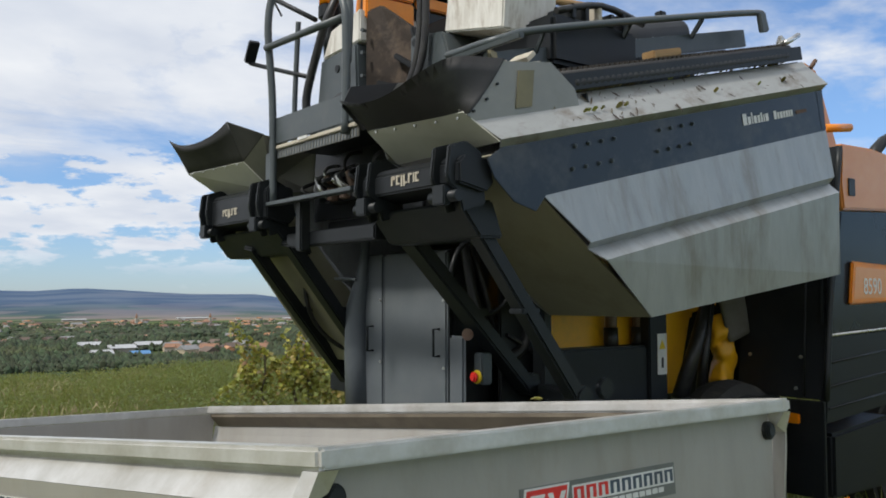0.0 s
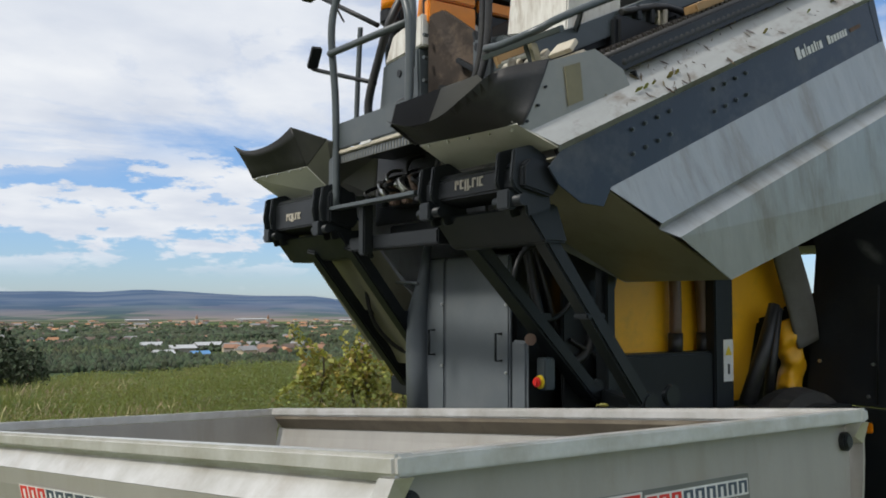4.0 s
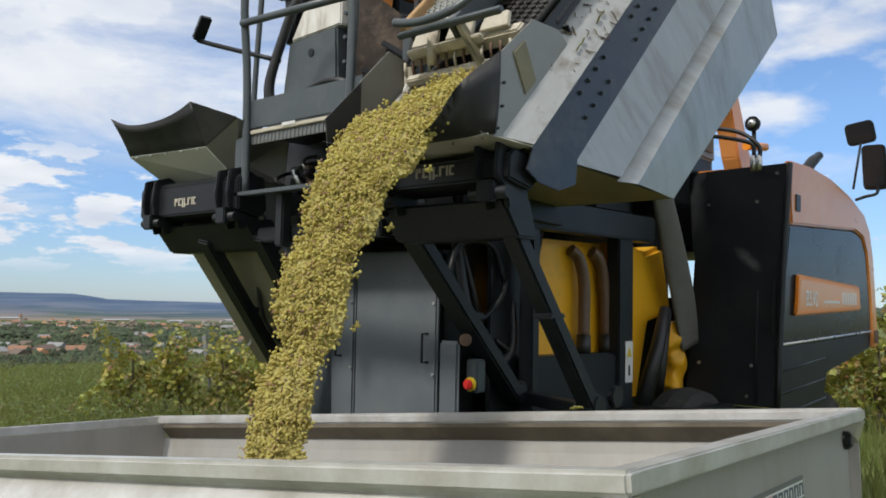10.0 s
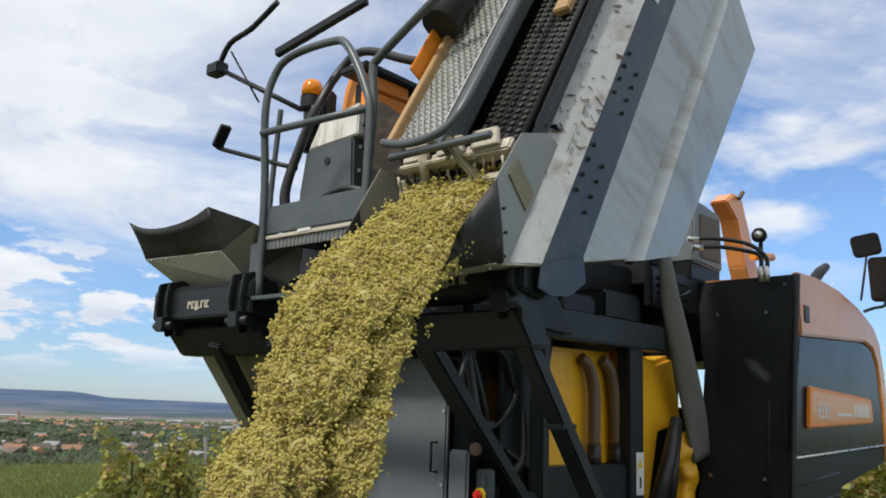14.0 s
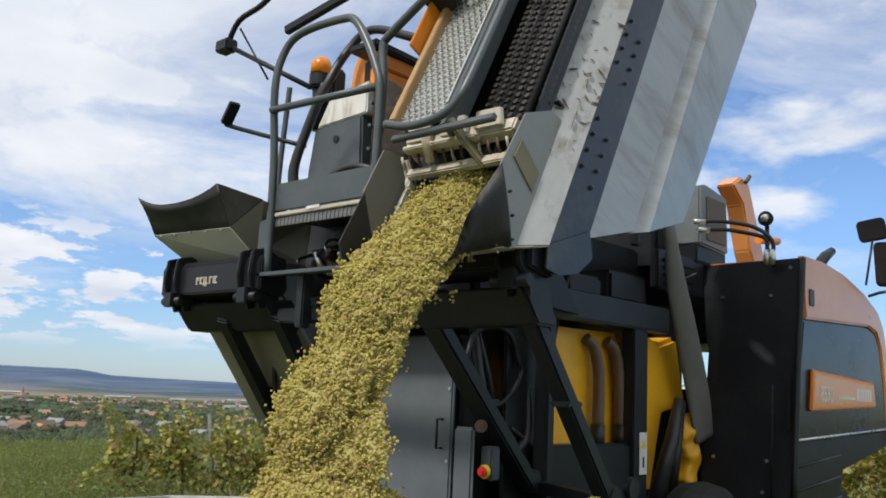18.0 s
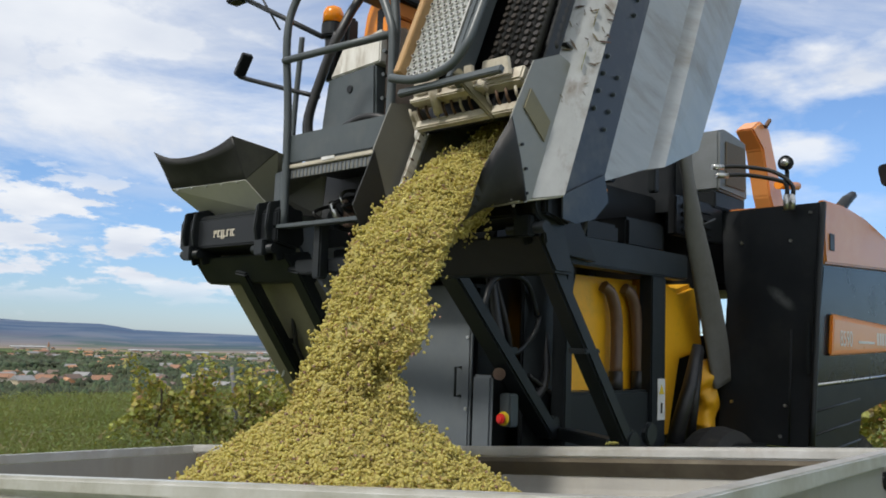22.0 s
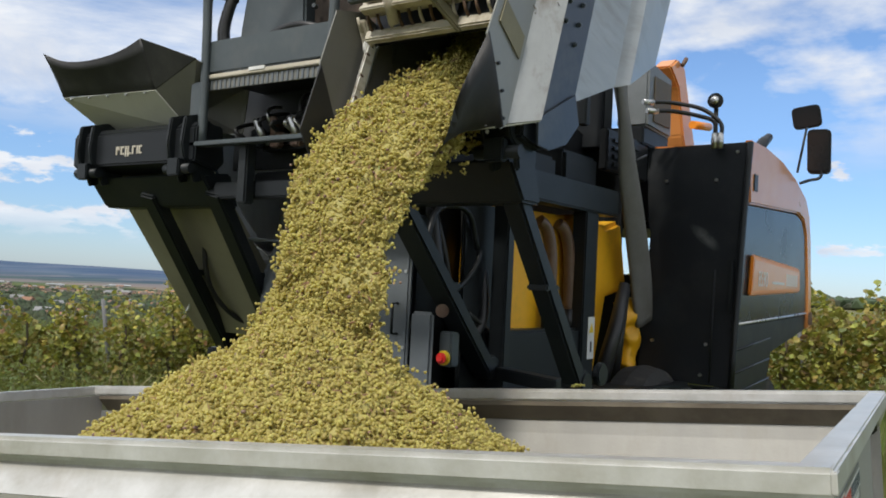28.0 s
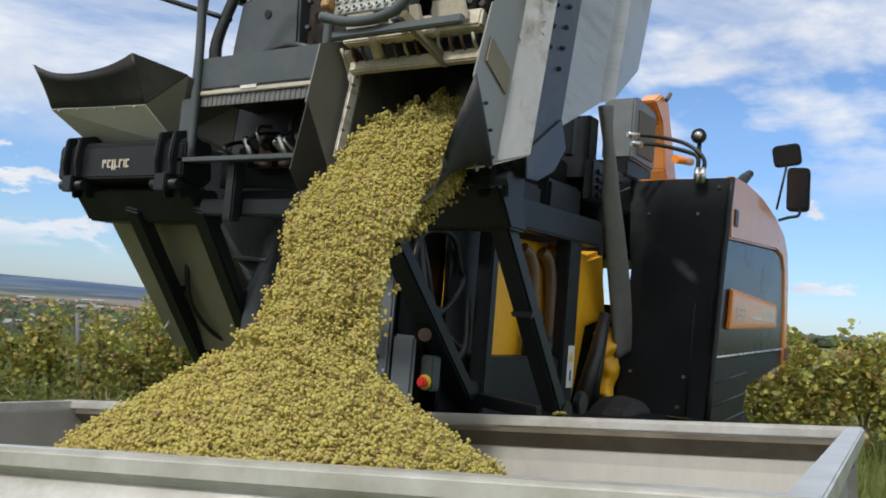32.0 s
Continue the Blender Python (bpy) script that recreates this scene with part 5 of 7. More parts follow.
    for cx in (1.62,):
        ring = [[bm.verts.new((cx + r * math.cos(2 * math.pi * k / n), 0.84 + h, 0.68 + r * math.sin(2 * math.pi * k / n))) for r, h in pts] for k in range(n)]
        for k in range(n):
            for j in range(len(pts) - 1):
                bm.faces.new((ring[k][j], ring[(k + 1) % n][j], ring[(k + 1) % n][j + 1], ring[k][j + 1]))
    hp("rear_tyre", bm, "tyre", "dusty black tyre")
    # hoses in the dark bay
    hp("looped_hose", tube([(-0.12, 1.2, 1.9), (-0.08, 1.15, 1.55), (0.05, 1.12, 1.32), (0.22, 1.12, 1.36), (0.27, 1.15, 1.6), (0.25, 1.2, 1.9)], 0.028, 10, 7), "cable")
    hp("looped_hose", tube([(-0.05, 1.25, 1.95), (0.0, 1.2, 1.7), (0.10, 1.2, 1.45), (0.2, 1.22, 1.5), (0.22, 1.25, 1.95)], 0.016, 8, 7), "cable")
    hp("hose_coil", tube([(-0.08 + 0.215 * math.cos(k * math.pi / 12), 1.10 + 0.012 * math.sin(k), 1.72 + 0.195 * math.sin(k * math.pi / 12)) for k in range(25)], 0.014, 8), "black", "coiled black hose")
    hp("thin_hose", tube([(0.1, 1.12, 1.42), (0.3, 1.1, 1.3), (0.42, 1.1, 1.12), (0.45, 1.1, 1.0)], 0.012, 8, 5), "cable")
    # black sheet added to paint the shade in the bay
    hp("bay_panel", box((0.06, 1.13, 0.6), (0.37, 1.155, 1.95), 0.01), "black")
    # valves on the side beam
    hp("valve_box", box((0.95, 1.08, 2.16), (1.38, 1.35, 2.34), 0.02), "black")
    hp("valve_box", box((0.55, 1.10, 2.16), (0.9, 1.30, 2.28), 0.02), "black")
    hp("black_hose", tube([(0.5, 1.1, 2.14), (0.52, 1.05, 2.35), (0.45, 1.0, 2.5), (0.3, 1.0, 2.55)], 0.016, 8, 5), "cable")
    hp("orange_tube", tube([(0.95, 1.40, 2.33), (1.05, 1.40, 2.42), (1.15, 1.40, 2.56)], 0.045, 10, 3), "orange2")
    hp("orange_lamp", box((-0.02, 0.85, 2.17), (0.05, 0.95, 2.22), 0.01), "beacon", "small amber side lamp")
    hp("blade_guard", prism([(-0.2, 0.95, 2.05), (0.45, 0.95, 2.02), (0.15, 0.95, 2.38)], (0, 0.03, 0), 0.004), "black")
    # canvas duct hanging before the engine cover
    bm = bmesh.new()
    line = smooth_line([(1.40, 0.96, 2.85), (1.44, 0.95, 2.66), (1.525, 0.95, 2.33), (1.66, 0.96, 2.05), (1.85, 0.98, 1.65), (1.95, 0.99, 1.36)], 5)
    add_tube(bm, line, 0.10, 16)
    for v in bm.verts:
        v.co.y = 0.97 + (v.co.y - 0.97) * 0.35 + 0.02 * math.sin(v.co.z * 9 + v.co.x * 14)
    hp("canvas_duct", bm, "duct", "flat grey canvas duct")
    hp("duct_strap", tube([(1.54, 0.92, 2.34), (1.70, 0.91, 2.40)], 0.008, 6), "cable")


def scuffed_panel():
    """Black paint with one long pale scuff that has a shape of its own."""
    mat = material("scuffed_black_panel", (0.016, 0.019, 0.022), 0.42, 0.0, (0.011, 0.013, 0.0155), 4, (0.04, 0.04, 0.036), 2.0, 0.35, 0.03, 120, spec=0.3)
    tree = mat.node_tree
    N, L = tree.nodes, tree.links
    bsdf = next(n for n in N if n.type == "BSDF_PRINCIPLED")
    old = bsdf.inputs["Base Color"].links[0].from_socket
    co = N.new("ShaderNodeTexCoord")
    at = N.new("ShaderNodeMapping")
    at.vector_type = "TEXTURE"
    at.inputs["Location"].default_value, at.inputs["Rotation"].default_value, at.inputs["Scale"].default_value = (1.13, -0.885, 1.925), (0.70, 0, 0), (0.4, 0.17, 0.055)
    L.new(co.outputs["Object"], at.inputs[0])
    ball = N.new("ShaderNodeTexGradient")
    ball.gradient_type = "SPHERICAL"
    L.new(at.outputs[0], ball.inputs[0])
    nz = N.new("ShaderNodeTexNoise")
    nz.inputs["Scale"].default_value, nz.inputs["Detail"].default_value, nz.inputs["Roughness"].default_value = 14, 8, 0.7
    L.new(co.outputs["Object"], nz.inputs["Vector"])
    mul = N.new("ShaderNodeMath")
    mul.operation = "MULTIPLY"
    L.new(ball.outputs["Fac"], mul.inputs[0])
    L.new(nz.outputs["Fac"], mul.inputs[1])
    cut = N.new("ShaderNodeMapRange")
    cut.inputs["From Min"].default_value, cut.inputs["From Max"].default_value, cut.inputs["To Max"].default_value = 0.10, 0.42, 0.6
    L.new(mul.outputs[0], cut.inputs["Value"])
    mix = N.new("ShaderNodeMix")
    mix.data_type = "RGBA"
    L.new(cut.outputs[0], mix.inputs["Factor"])
    L.new(old, mix.inputs["A"])
    mix.inputs["B"].default_value = (0.16, 0.165, 0.16, 1)
    L.new(mix.outputs["Result"], bsdf.inputs["Base Color"])
    return mat


M["panel"] = scuffed_panel()


M["cooler"] = material("pale_grey_paint", (0.17, 0.185, 0.195), 0.45, 0.1, (0.13, 0.145, 0.15), 6, (0.12, 0.115, 0.1), 4, 0.5, 0.04, 90)


def make_cover():
    # engine cover: side profile in the plane y = 0.42, back panel facing the rear
    hp("back_panel", prism([(2.215 - (2.545 - z) * 0.1424, y, z) for y, z in ((0.43, 2.545), (1.12, 2.53), (1.06, 2.02), (1.035, 1.95), (1.035, 1.0), (0.43, 1.0))], (0.03, 0, 0), 0.006), "panel", "black sheet steel back panel with a pale scuff")
    hp("back_panel_top", box((1.55, 1.10, 2.30), (2.20, 1.16, 2.56), 0.01), "black")
    for k in range(4):
        hp("vent_slat", box((1.62, 1.085, 2.33 + 0.05 * k), (2.02, 1.10, 2.355 + 0.05 * k), 0.003), "frame")
    hp("lower_panel", prism([(1.985, y, z) for y, z in ((0.44, 0.995), (1.02, 0.995), (1.02, 0.42), (0.44, 0.42))], (0.03, 0, 0), 0.006), "black")
    hp("panel_edge", tube([(2.212, 0.425, 2.54), (2.10, 0.425, 1.9), (1.99, 0.425, 1.0)], 0.02, 10, 4), "frame")
    hp("panel_seam", tube([(2.03, 0.56, 1.72), (2.0, 0.56, 1.35), (1.985, 0.56, 1.02)], 0.006, 6), "black")
    hp("panel_handle", box((2.02, 0.455, 1.45), (2.045, 0.475, 1.78), 0.005), "frame")
    for y, z in ((0.62, 2.3), (0.95, 2.3), (0.60, 1.25), (0.95, 1.25), (0.62, 1.06), (0.5, 2.48)):
        x = 2.205 - (2.545 - z) * 0.1424
        hp("panel_screw", disc((x, y, z), (1, 0, 0), 0.011, 0.012, 8), "chrome")
    Y = 0.42
    top = [(2.235, 2.56), (2.6, 2.565), (3.0, 2.53), (3.4, 2.45), (3.72, 2.34), (3.85, 2.22), (3.93, 2.0), (3.99, 1.6), (4.02, 1.33)]
    hp("orange_cowl", prism([(2.235, Y, 2.56)] + [(a, Y, b) for a, b in top[1:]] + [(3.90, Y, 1.33), (3.86, Y, 1.7), (3.78, Y, 2.05), (3.68, Y, 2.17), (3.5, Y, 2.205), (2.24, Y, 2.15), (2.215, Y, 2.3)], (0, 0.06, 0), 0.012), "orange", "pale orange engine cowl")
    hp("cowl_top", prism([(2.235, Y + 0.065, 2.545)] + [(a, Y + 0.065, b - 0.012) for a, b in top[1:]] + [(3.9, Y + 0.065, 1.33), (2.3, Y + 0.065, 1.1)], (0, 0.6, 0), 0.01), "orange", "pale orange engine cowl")
    hp("window_panel", prism([(2.225, Y + 0.012, 2.14), (3.5, Y + 0.012, 2.195), (3.66, Y + 0.012, 2.16), (3.765, Y + 0.012, 2.04), (3.845, Y + 0.012, 1.7), (3.88, Y + 0.012, 1.46), (2.05, Y + 0.012, 1.39)], (0, 0.04, 0), 0.01), "glass", "dark glossy side panel")
    hp("panel_trim", tube([(2.05, Y + 0.01, 1.385), (3.87, Y + 0.01, 1.452)], 0.009, 8), "chrome")
    hp("lower_skirt", prism([(2.045, Y + 0.015, 1.375), (3.88, Y + 0.015, 1.44), (3.86, Y + 0.015, 1.32), (2.9, Y + 0.015, 1.18), (2.8, Y + 0.015, 0.93), (2.0, Y + 0.015, 0.86)], (0, 0.05, 0), 0.008), "black", "black ribbed lower skirt")
    for z in (1.22, 1.08, 0.95):
        hp("skirt_rib", tube([(2.03, Y + 0.012, z), (2.85, Y + 0.012, z + 0.06)], 0.008, 6), "frame")
    hp("step_box", prism([(2.05, Y, 0.42), (2.05, Y, 0.80), (2.75, Y, 0.86), (2.75, Y, 0.42)], (0, 0.3, 0), 0.02), "black")
    hp("side_reflector", box((1.9, 0.55, 0.86), (1.92, 0.72, 0.92), 0.006), "beacon", "amber reflector")
    hp("side_reflector", box((2.10, Y - 0.015, 0.36), (2.2, Y, 0.42), 0.006), "beacon", "amber reflector")
    hp("cowl_latch", box((2.29, Y - 0.008, 2.24), (2.37, Y - 0.001, 2.35), 0.004), "cable")
    hp("cowl_marker", box((3.9, Y - 0.02, 1.36), (3.97, Y - 0.001, 1.46), 0.006), "rust")
    # badge
    badge = hp("model_badge", prism([(2.262, Y - 0.014, 1.565), (2.30, Y - 0.014, 1.835), (3.53, Y - 0.014, 1.79), (3.56, Y - 0.014, 1.61)], (0, 0.022, 0), 0.012), "orange2", "orange model badge")
    part("badge_field", prism([(2.30, Y - 0.016, 1.60), (2.33, Y - 0.016, 1.80), (3.49, Y - 0.016, 1.76), (3.51, Y - 0.016, 1.64)], (0, 0.004, 0)), "orange", badge)
    text_part("badge_number", "8590", 0.145, "white", badge, facing((2.53, Y - 0.0175, 1.675), (0, -1, 0)) @ Matrix.Diagonal((0.78, 1, 1, 1)), "pale model number", 0, False)
    part("badge_line", box((2.76, Y - 0.0185, 1.655), (3.08, Y - 0.0165, 1.672), 0), "white", badge)
    for k in range(6):
        part("badge_mark", box((3.13 + 0.055 * k, Y - 0.0185, 1.65), (3.165 + 0.055 * k, Y - 0.0165, 1.735), 0), "white", badge, "pale maker's mark")
    # grille box, hoses, work light, exhaust, orange arm, mirrors
    g = hp("cooler_box", prism([(2.06, 1.06, 2.66), (2.06, 1.06, 3.07), (2.16, 1.06, 3.10), (2.48, 1.06, 3.06), (2.50, 1.06, 2.64)], (0, 0.22, 0), 0.015), "cooler", "pale grey cooler box")
    part("grille", box((2.15, 1.05, 2.70), (2.45, 1.058, 3.01), 0.004), "mesh", g, "brown mesh grille")
    # black block added to darken the open gap beside the cooler
    hp("dark_back", box((1.9, 1.30, 2.5), (2.04, 2.4, 2.93), 0.01), "black")
    hp("cooler_base", box((2.05, 1.08, 2.54), (2.5, 1.5, 2.655), 0.01), "black")
    for dy, dz in ((0.0, 0.0), (0.03, -0.06)):
        h = hp("hydraulic_hose", tube([(1.95, 1.0 - dy, 2.79 + dz), (2.06, 0.9 - dy, 2.80 + dz), (2.14, 0.72 - dy, 2.76 + dz), (2.15, 0.60 + dy * 1.2, 2.66), (2.15, 0.60 + dy * 1.2, 2.56)], 0.014, 10, 6), "cable", "black hydraulic hose")
        part("hose_fitting", tube([(2.15, 0.60 + dy * 1.2, 2.60), (2.15, 0.60 + dy * 1.2, 2.545), (2.15, 0.60 + dy * 1.2, 2.5)], [0.019, 0.024, 0.019], 8), "chrome", h, "bright hose fitting")
        part("hose_fitting", tube([(1.90, 1.03 - dy, 2.785 + dz), (1.97, 0.985 - dy, 2.79 + dz)], 0.019, 8), "chrome", h, "bright hose fitting")
    w = hp("work_light", tube([(2.14, 0.64, 2.81), (2.17, 0.64, 2.81), (2.20, 0.64, 2.81)], [0.05, 0.046, 0.02], 18), "black", "round black work light")
    part("light_glass", tube([(2.112, 0.64, 2.81), (2.12, 0.64, 2.81), (2.138, 0.64, 2.81)], [0.010, 0.024, 0.032], 18), "chrome", w, "bright domed lens")
    part("light_stalk", tube([(2.17, 0.64, 2.77), (2.17, 0.64, 2.54)], 0.015, 8), "black", w)
    hp("exhaust_tip", tube([(2.98, 0.62, 2.52), (3.03, 0.61, 2.62), (3.12, 0.60, 2.69), (3.24, 0.59, 2.75)], [0.042, 0.042, 0.04, 0.03], 14), "frame", "grey slanted exhaust tip")
    hp("orange_arm", prism([(3.45, 1.45, 3.42), (3.62, 1.45, 3.52), (3.78, 1.45, 3.48), (4.10, 1.45, 2.85), (4.25, 1.45, 2.60), (3.98, 1.45, 2.60), (3.80, 1.45, 2.9), (3.66, 1.45, 3.28)], (0, 0.16, 0), 0.015), "orange", "orange folding arm")
    hp("arm_pin", tube([(3.66, 1.43, 3.47), (3.72, 1.42, 3.54)], 0.018, 8), "rust")
    hp("arm_link", tube([(3.6, 1.3, 2.95), (4.0, 1.3, 3.0)], 0.035, 10), "orange2")
    m = hp("mirror_stay", tube([(3.55, 0.43, 2.44), (3.62, 0.38, 2.47), (3.64, 0.31, 2.49), (3.64, 0.30, 2.56)], 0.012, 8, 4), "black")
    for y, z, w, h, lean in ((0.316, 2.684, 0.085, 0.165, 0.03), (0.414, 2.955, 0.105, 0.082, -0.12)):
        def rounded(f, x):
            pts = []
            for cy, cz, q in ((1, 1, 0), (-1, 1, 1), (-1, -1, 2), (1, -1, 3)):
                for k in range(4):
                    an = (q + k / 3) * math.pi / 2
                    v = Vector((cy * (w - 0.03) + 0.03 * math.cos(an), cz * (h - 0.03) + 0.03 * math.sin(an))) * f
                    pts.append((x - 0.25 * (v.x * math.sin(lean) + v.y * math.cos(lean)), y + v.x * math.cos(lean) - v.y * math.sin(lean), z + v.x * math.sin(lean) + v.y * math.cos(lean)))
            return pts
        bm = prism(rounded(1.0, 3.60), (0.03, 0, 0), 0.008)
        add_prism(bm, rounded(0.8, 3.63), (0.035, 0, 0), 0.01)
        part("mirror_shell", bm, "black", m, "black mirror housing")
        # dark panel colour stands in for the mirror's reflection
        part("mirror_face", prism(rounded(0.86, 3.594), (0.005, 0, 0)), "glass", m, "mirror glass with a dark reflection put into its colour")
    part("mirror_bracket", tube([(3.61, 0.468, 2.53), (3.61, 0.41, 2.88)], 0.009, 8), "black", m)
    # black sheet added so that the gap behind the tanks looks dark
    hp("dark_bulkhead", box((2.14, 1.26, 0.5), (2.2, 2.6, 2.54), 0.01), "black")
    hp("cab_block", box((2.6, 1.2, 0.9), (3.8, 2.6, 1.68), 0.05), "black")
    hp("cab_block", box((2.6, 1.2, 2.02), (3.8, 2.6, 2.5), 0.05), "black")
    hp("far_cover", box((2.2, 2.58, 1.0), (3.9, 2.66, 2.5), 0.03), "orange")
    hp("front_wheel", disc((3.4, 0.75, 0.5), (0, 1, 0), 0.5, 0.3, 32, 0.04), "tyre", "dusty black front tyre")


make_rear()
make_side()
make_cover()

# ---- land ----


def table(rows, t):
    return float(np.interp(t, [r[0] for r in rows], [r[1] for r in rows]))


def drop_of(s):
    """Height of the land along the slope that falls to the valley."""
    if s < 14:
        return -0.035 * max(s, 0)
    if s < 40:
        return -0.49 - 0.07 * (s - 14)
    if s < 600:
        t = (s - 40) / 560
        return -2.31 - 31 * (1 - (1 - t) ** 1.8)
    return max(-33.3 - 0.0162 * (s - 600), -56)


# height angle of the ridge line by compass direction, seen from the vineyard
RIDGE = [(4, 0.40), (10.3, 0.43), (12.2, 0.40), (14.6, 0.58), (16.8, 0.47), (21, 0.22), (25.3, 0.22), (27, -0.08), (29.6, -0.15), (34, -0.20), (37.5, -0.28), (60, -0.30)]


def land(x, y):
    d = math.hypot(x, y)
    az = math.degrees(math.atan2(x + 3.1, y + 2.0))
    s = y - 0.34 * max(x, 0) + 0.05 * min(x, 0)
    open_side = max(0, min(1, (60 - az) / 18, (az + 40) / 25))
    s += (d - s) * open_side * max(0, min(1, (d - 30) / 90))
    z = drop_of(s)
    if d > 60:
        z += (noise.noise(Vector((x / 260, y / 260, 3))) * 2.6 + noise.noise(Vector((x / 90, y / 90, 7))) * 0.9) * min(1, (d - 60) / 500)
    if d > 2600:      # rolling ridge behind the town
        k = min(1, (d - 2600) / 1600)
        top = 1.6 + 4300 * math.tan(radians(table(RIDGE, az)))
        z += (top - z) * k * k * (3 - 2 * k)
        z += (7 * noise.noise(Vector((x / 420, y / 520, 1))) + 3 * noise.noise(Vector((x / 130, y / 300, 5)))) * (1 - abs(2 * k - 1)) + 2.0 * k * noise.noise(Vector((x / 150, y / 400, 11)))
    return z


def field_material():
    """Patchwork of meadows, stubble and woods with the wooded ridge beyond the town, its haze painted in as blue."""
    mat = bpy.data.materials.new("fields")
    tree, N, L = nodes_of(mat)
    out, bsdf = N.new("ShaderNodeOutputMaterial"), N.new("ShaderNodeBsdfPrincipled")
    L.new(bsdf.outputs[0], out.inputs[0])
    bsdf.inputs["Roughness"].default_value = 0.9
    bsdf.inputs["Specular IOR Level"].default_value = 0.1
    co = N.new("ShaderNodeTexCoord")
    vor = N.new("ShaderNodeTexVoronoi")
    vor.inputs["Scale"].default_value = 0.0065
    mp = N.new("ShaderNodeMapping")
    mp.inputs["Rotation"].default_value, mp.inputs["Scale"].default_value = (0, 0, 0.5), (0.6, 1.3, 1)
    L.new(co.outputs["Object"], mp.inputs[0])
    L.new(mp.outputs[0], vor.inputs["Vector"])
    sep = N.new("ShaderNodeSeparateColor")
    L.new(vor.outputs["Color"], sep.inputs[0])
    ramp = N.new("ShaderNodeValToRGB")
    cr = ramp.color_ramp
    cr.interpolation = "CONSTANT"
    for i, (p, c) in enumerate(((0.0, (0.07, 0.10, 0.03)), (0.25, (0.04, 0.062, 0.024)), (0.45, (0.24, 0.19, 0.12)), (0.58, (0.10, 0.12, 0.042)), (0.75, (0.21, 0.165, 0.11)), (0.86, (0.035, 0.055, 0.022)))):
        e = cr.elements[i] if i < 2 else cr.elements.new(p)
        e.position, e.color = p, (*c, 1)
    L.new(sep.outputs[0], ramp.inputs[0])
    nz = N.new("ShaderNodeTexNoise")
    nz.inputs["Scale"].default_value, nz.inputs["Detail"].default_value = 0.9, 10
    L.new(co.outputs["Object"], nz.inputs["Vector"])
    near = N.new("ShaderNodeValToRGB")
    near.color_ramp.elements[0].position, near.color_ramp.elements[0].color = 0.35, (0.06, 0.085, 0.022, 1)
    near.color_ramp.elements[1].position, near.color_ramp.elements[1].color = 0.7, (0.17, 0.18, 0.06, 1)
    L.new(nz.outputs["Fac"], near.inputs[0])
    ln = N.new("ShaderNodeVectorMath")
    ln.operation = "LENGTH"
    L.new(co.outputs["Object"], ln.inputs[0])
    r1 = N.new("ShaderNodeMapRange")
    r1.inputs["From Min"].default_value, r1.inputs["From Max"].default_value = 60, 260
    L.new(ln.outputs["Value"], r1.inputs["Value"])
    m1 = N.new("ShaderNodeMix")
    m1.data_type = "RGBA"
    L.new(r1.outputs[0], m1.inputs["Factor"])
    L.new(near.outputs[0], m1.inputs["A"])
    L.new(ramp.outputs[0], m1.inputs["B"])
    stubble = N.new("ShaderNodeValToRGB")
    st = stubble.color_ramp.elements
    st[0].position, st[0].color, st[1].position, st[1].color = 0.46, (0, 0, 0, 1), 0.655, (0, 0, 0, 1)
    for p in (0.49, 0.61):
        st.new(p).color = (0.9, 0.9, 0.9, 1)
    part_way = N.new("ShaderNodeMath")
    part_way.operation = "DIVIDE"
    part_way.inputs[1].default_value = 4900
    L.new(ln.outputs["Value"], part_way.inputs[0])
    L.new(part_way.outputs[0], stubble.inputs[0])
    m3 = N.new("ShaderNodeMix")
    m3.data_type = "RGBA"
    patch_noise = N.new("ShaderNodeTexNoise")
    patch_noise.inputs["Scale"].default_value, patch_noise.inputs["Detail"].default_value = 0.0026, 3
    L.new(co.outputs["Object"], patch_noise.inputs["Vector"])
    patches = N.new("ShaderNodeMapRange")
    patches.inputs["From Min"].default_value, patches.inputs["From Max"].default_value = 0.45, 0.52
    L.new(patch_noise.outputs["Fac"], patches.inputs["Value"])
    both = N.new("ShaderNodeMath")
    both.operation = "MULTIPLY"
    L.new(stubble.outputs["Color"], both.inputs[0])
    L.new(patches.outputs[0], both.inputs[1])
    L.new(both.outputs[0], m3.inputs["Factor"])
    L.new(m1.outputs["Result"], m3.inputs["A"])
    m3.inputs["B"].default_value = (0.21, 0.168, 0.135, 1)
    # painted haze: the colour turns blue with distance
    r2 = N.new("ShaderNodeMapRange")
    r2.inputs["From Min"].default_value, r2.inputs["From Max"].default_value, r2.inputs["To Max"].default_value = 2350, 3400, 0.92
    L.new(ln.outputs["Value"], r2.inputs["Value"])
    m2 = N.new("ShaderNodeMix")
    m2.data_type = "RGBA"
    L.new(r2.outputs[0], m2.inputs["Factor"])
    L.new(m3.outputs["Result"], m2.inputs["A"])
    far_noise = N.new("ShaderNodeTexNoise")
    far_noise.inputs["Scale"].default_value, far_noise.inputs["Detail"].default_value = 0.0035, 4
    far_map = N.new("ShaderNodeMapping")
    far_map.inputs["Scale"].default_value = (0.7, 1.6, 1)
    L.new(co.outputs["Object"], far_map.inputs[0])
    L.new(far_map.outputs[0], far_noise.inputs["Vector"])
    haze_tone = N.new("ShaderNodeValToRGB")
    haze_tone.color_ramp.elements[0].position, haze_tone.color_ramp.elements[0].color = 0.45, (0.050, 0.088, 0.165, 1)
    haze_tone.color_ramp.elements[1].position, haze_tone.color_ramp.elements[1].color = 0.62, (0.10, 0.135, 0.20, 1)
    L.new(far_noise.outputs["Fac"], haze_tone.inputs[0])
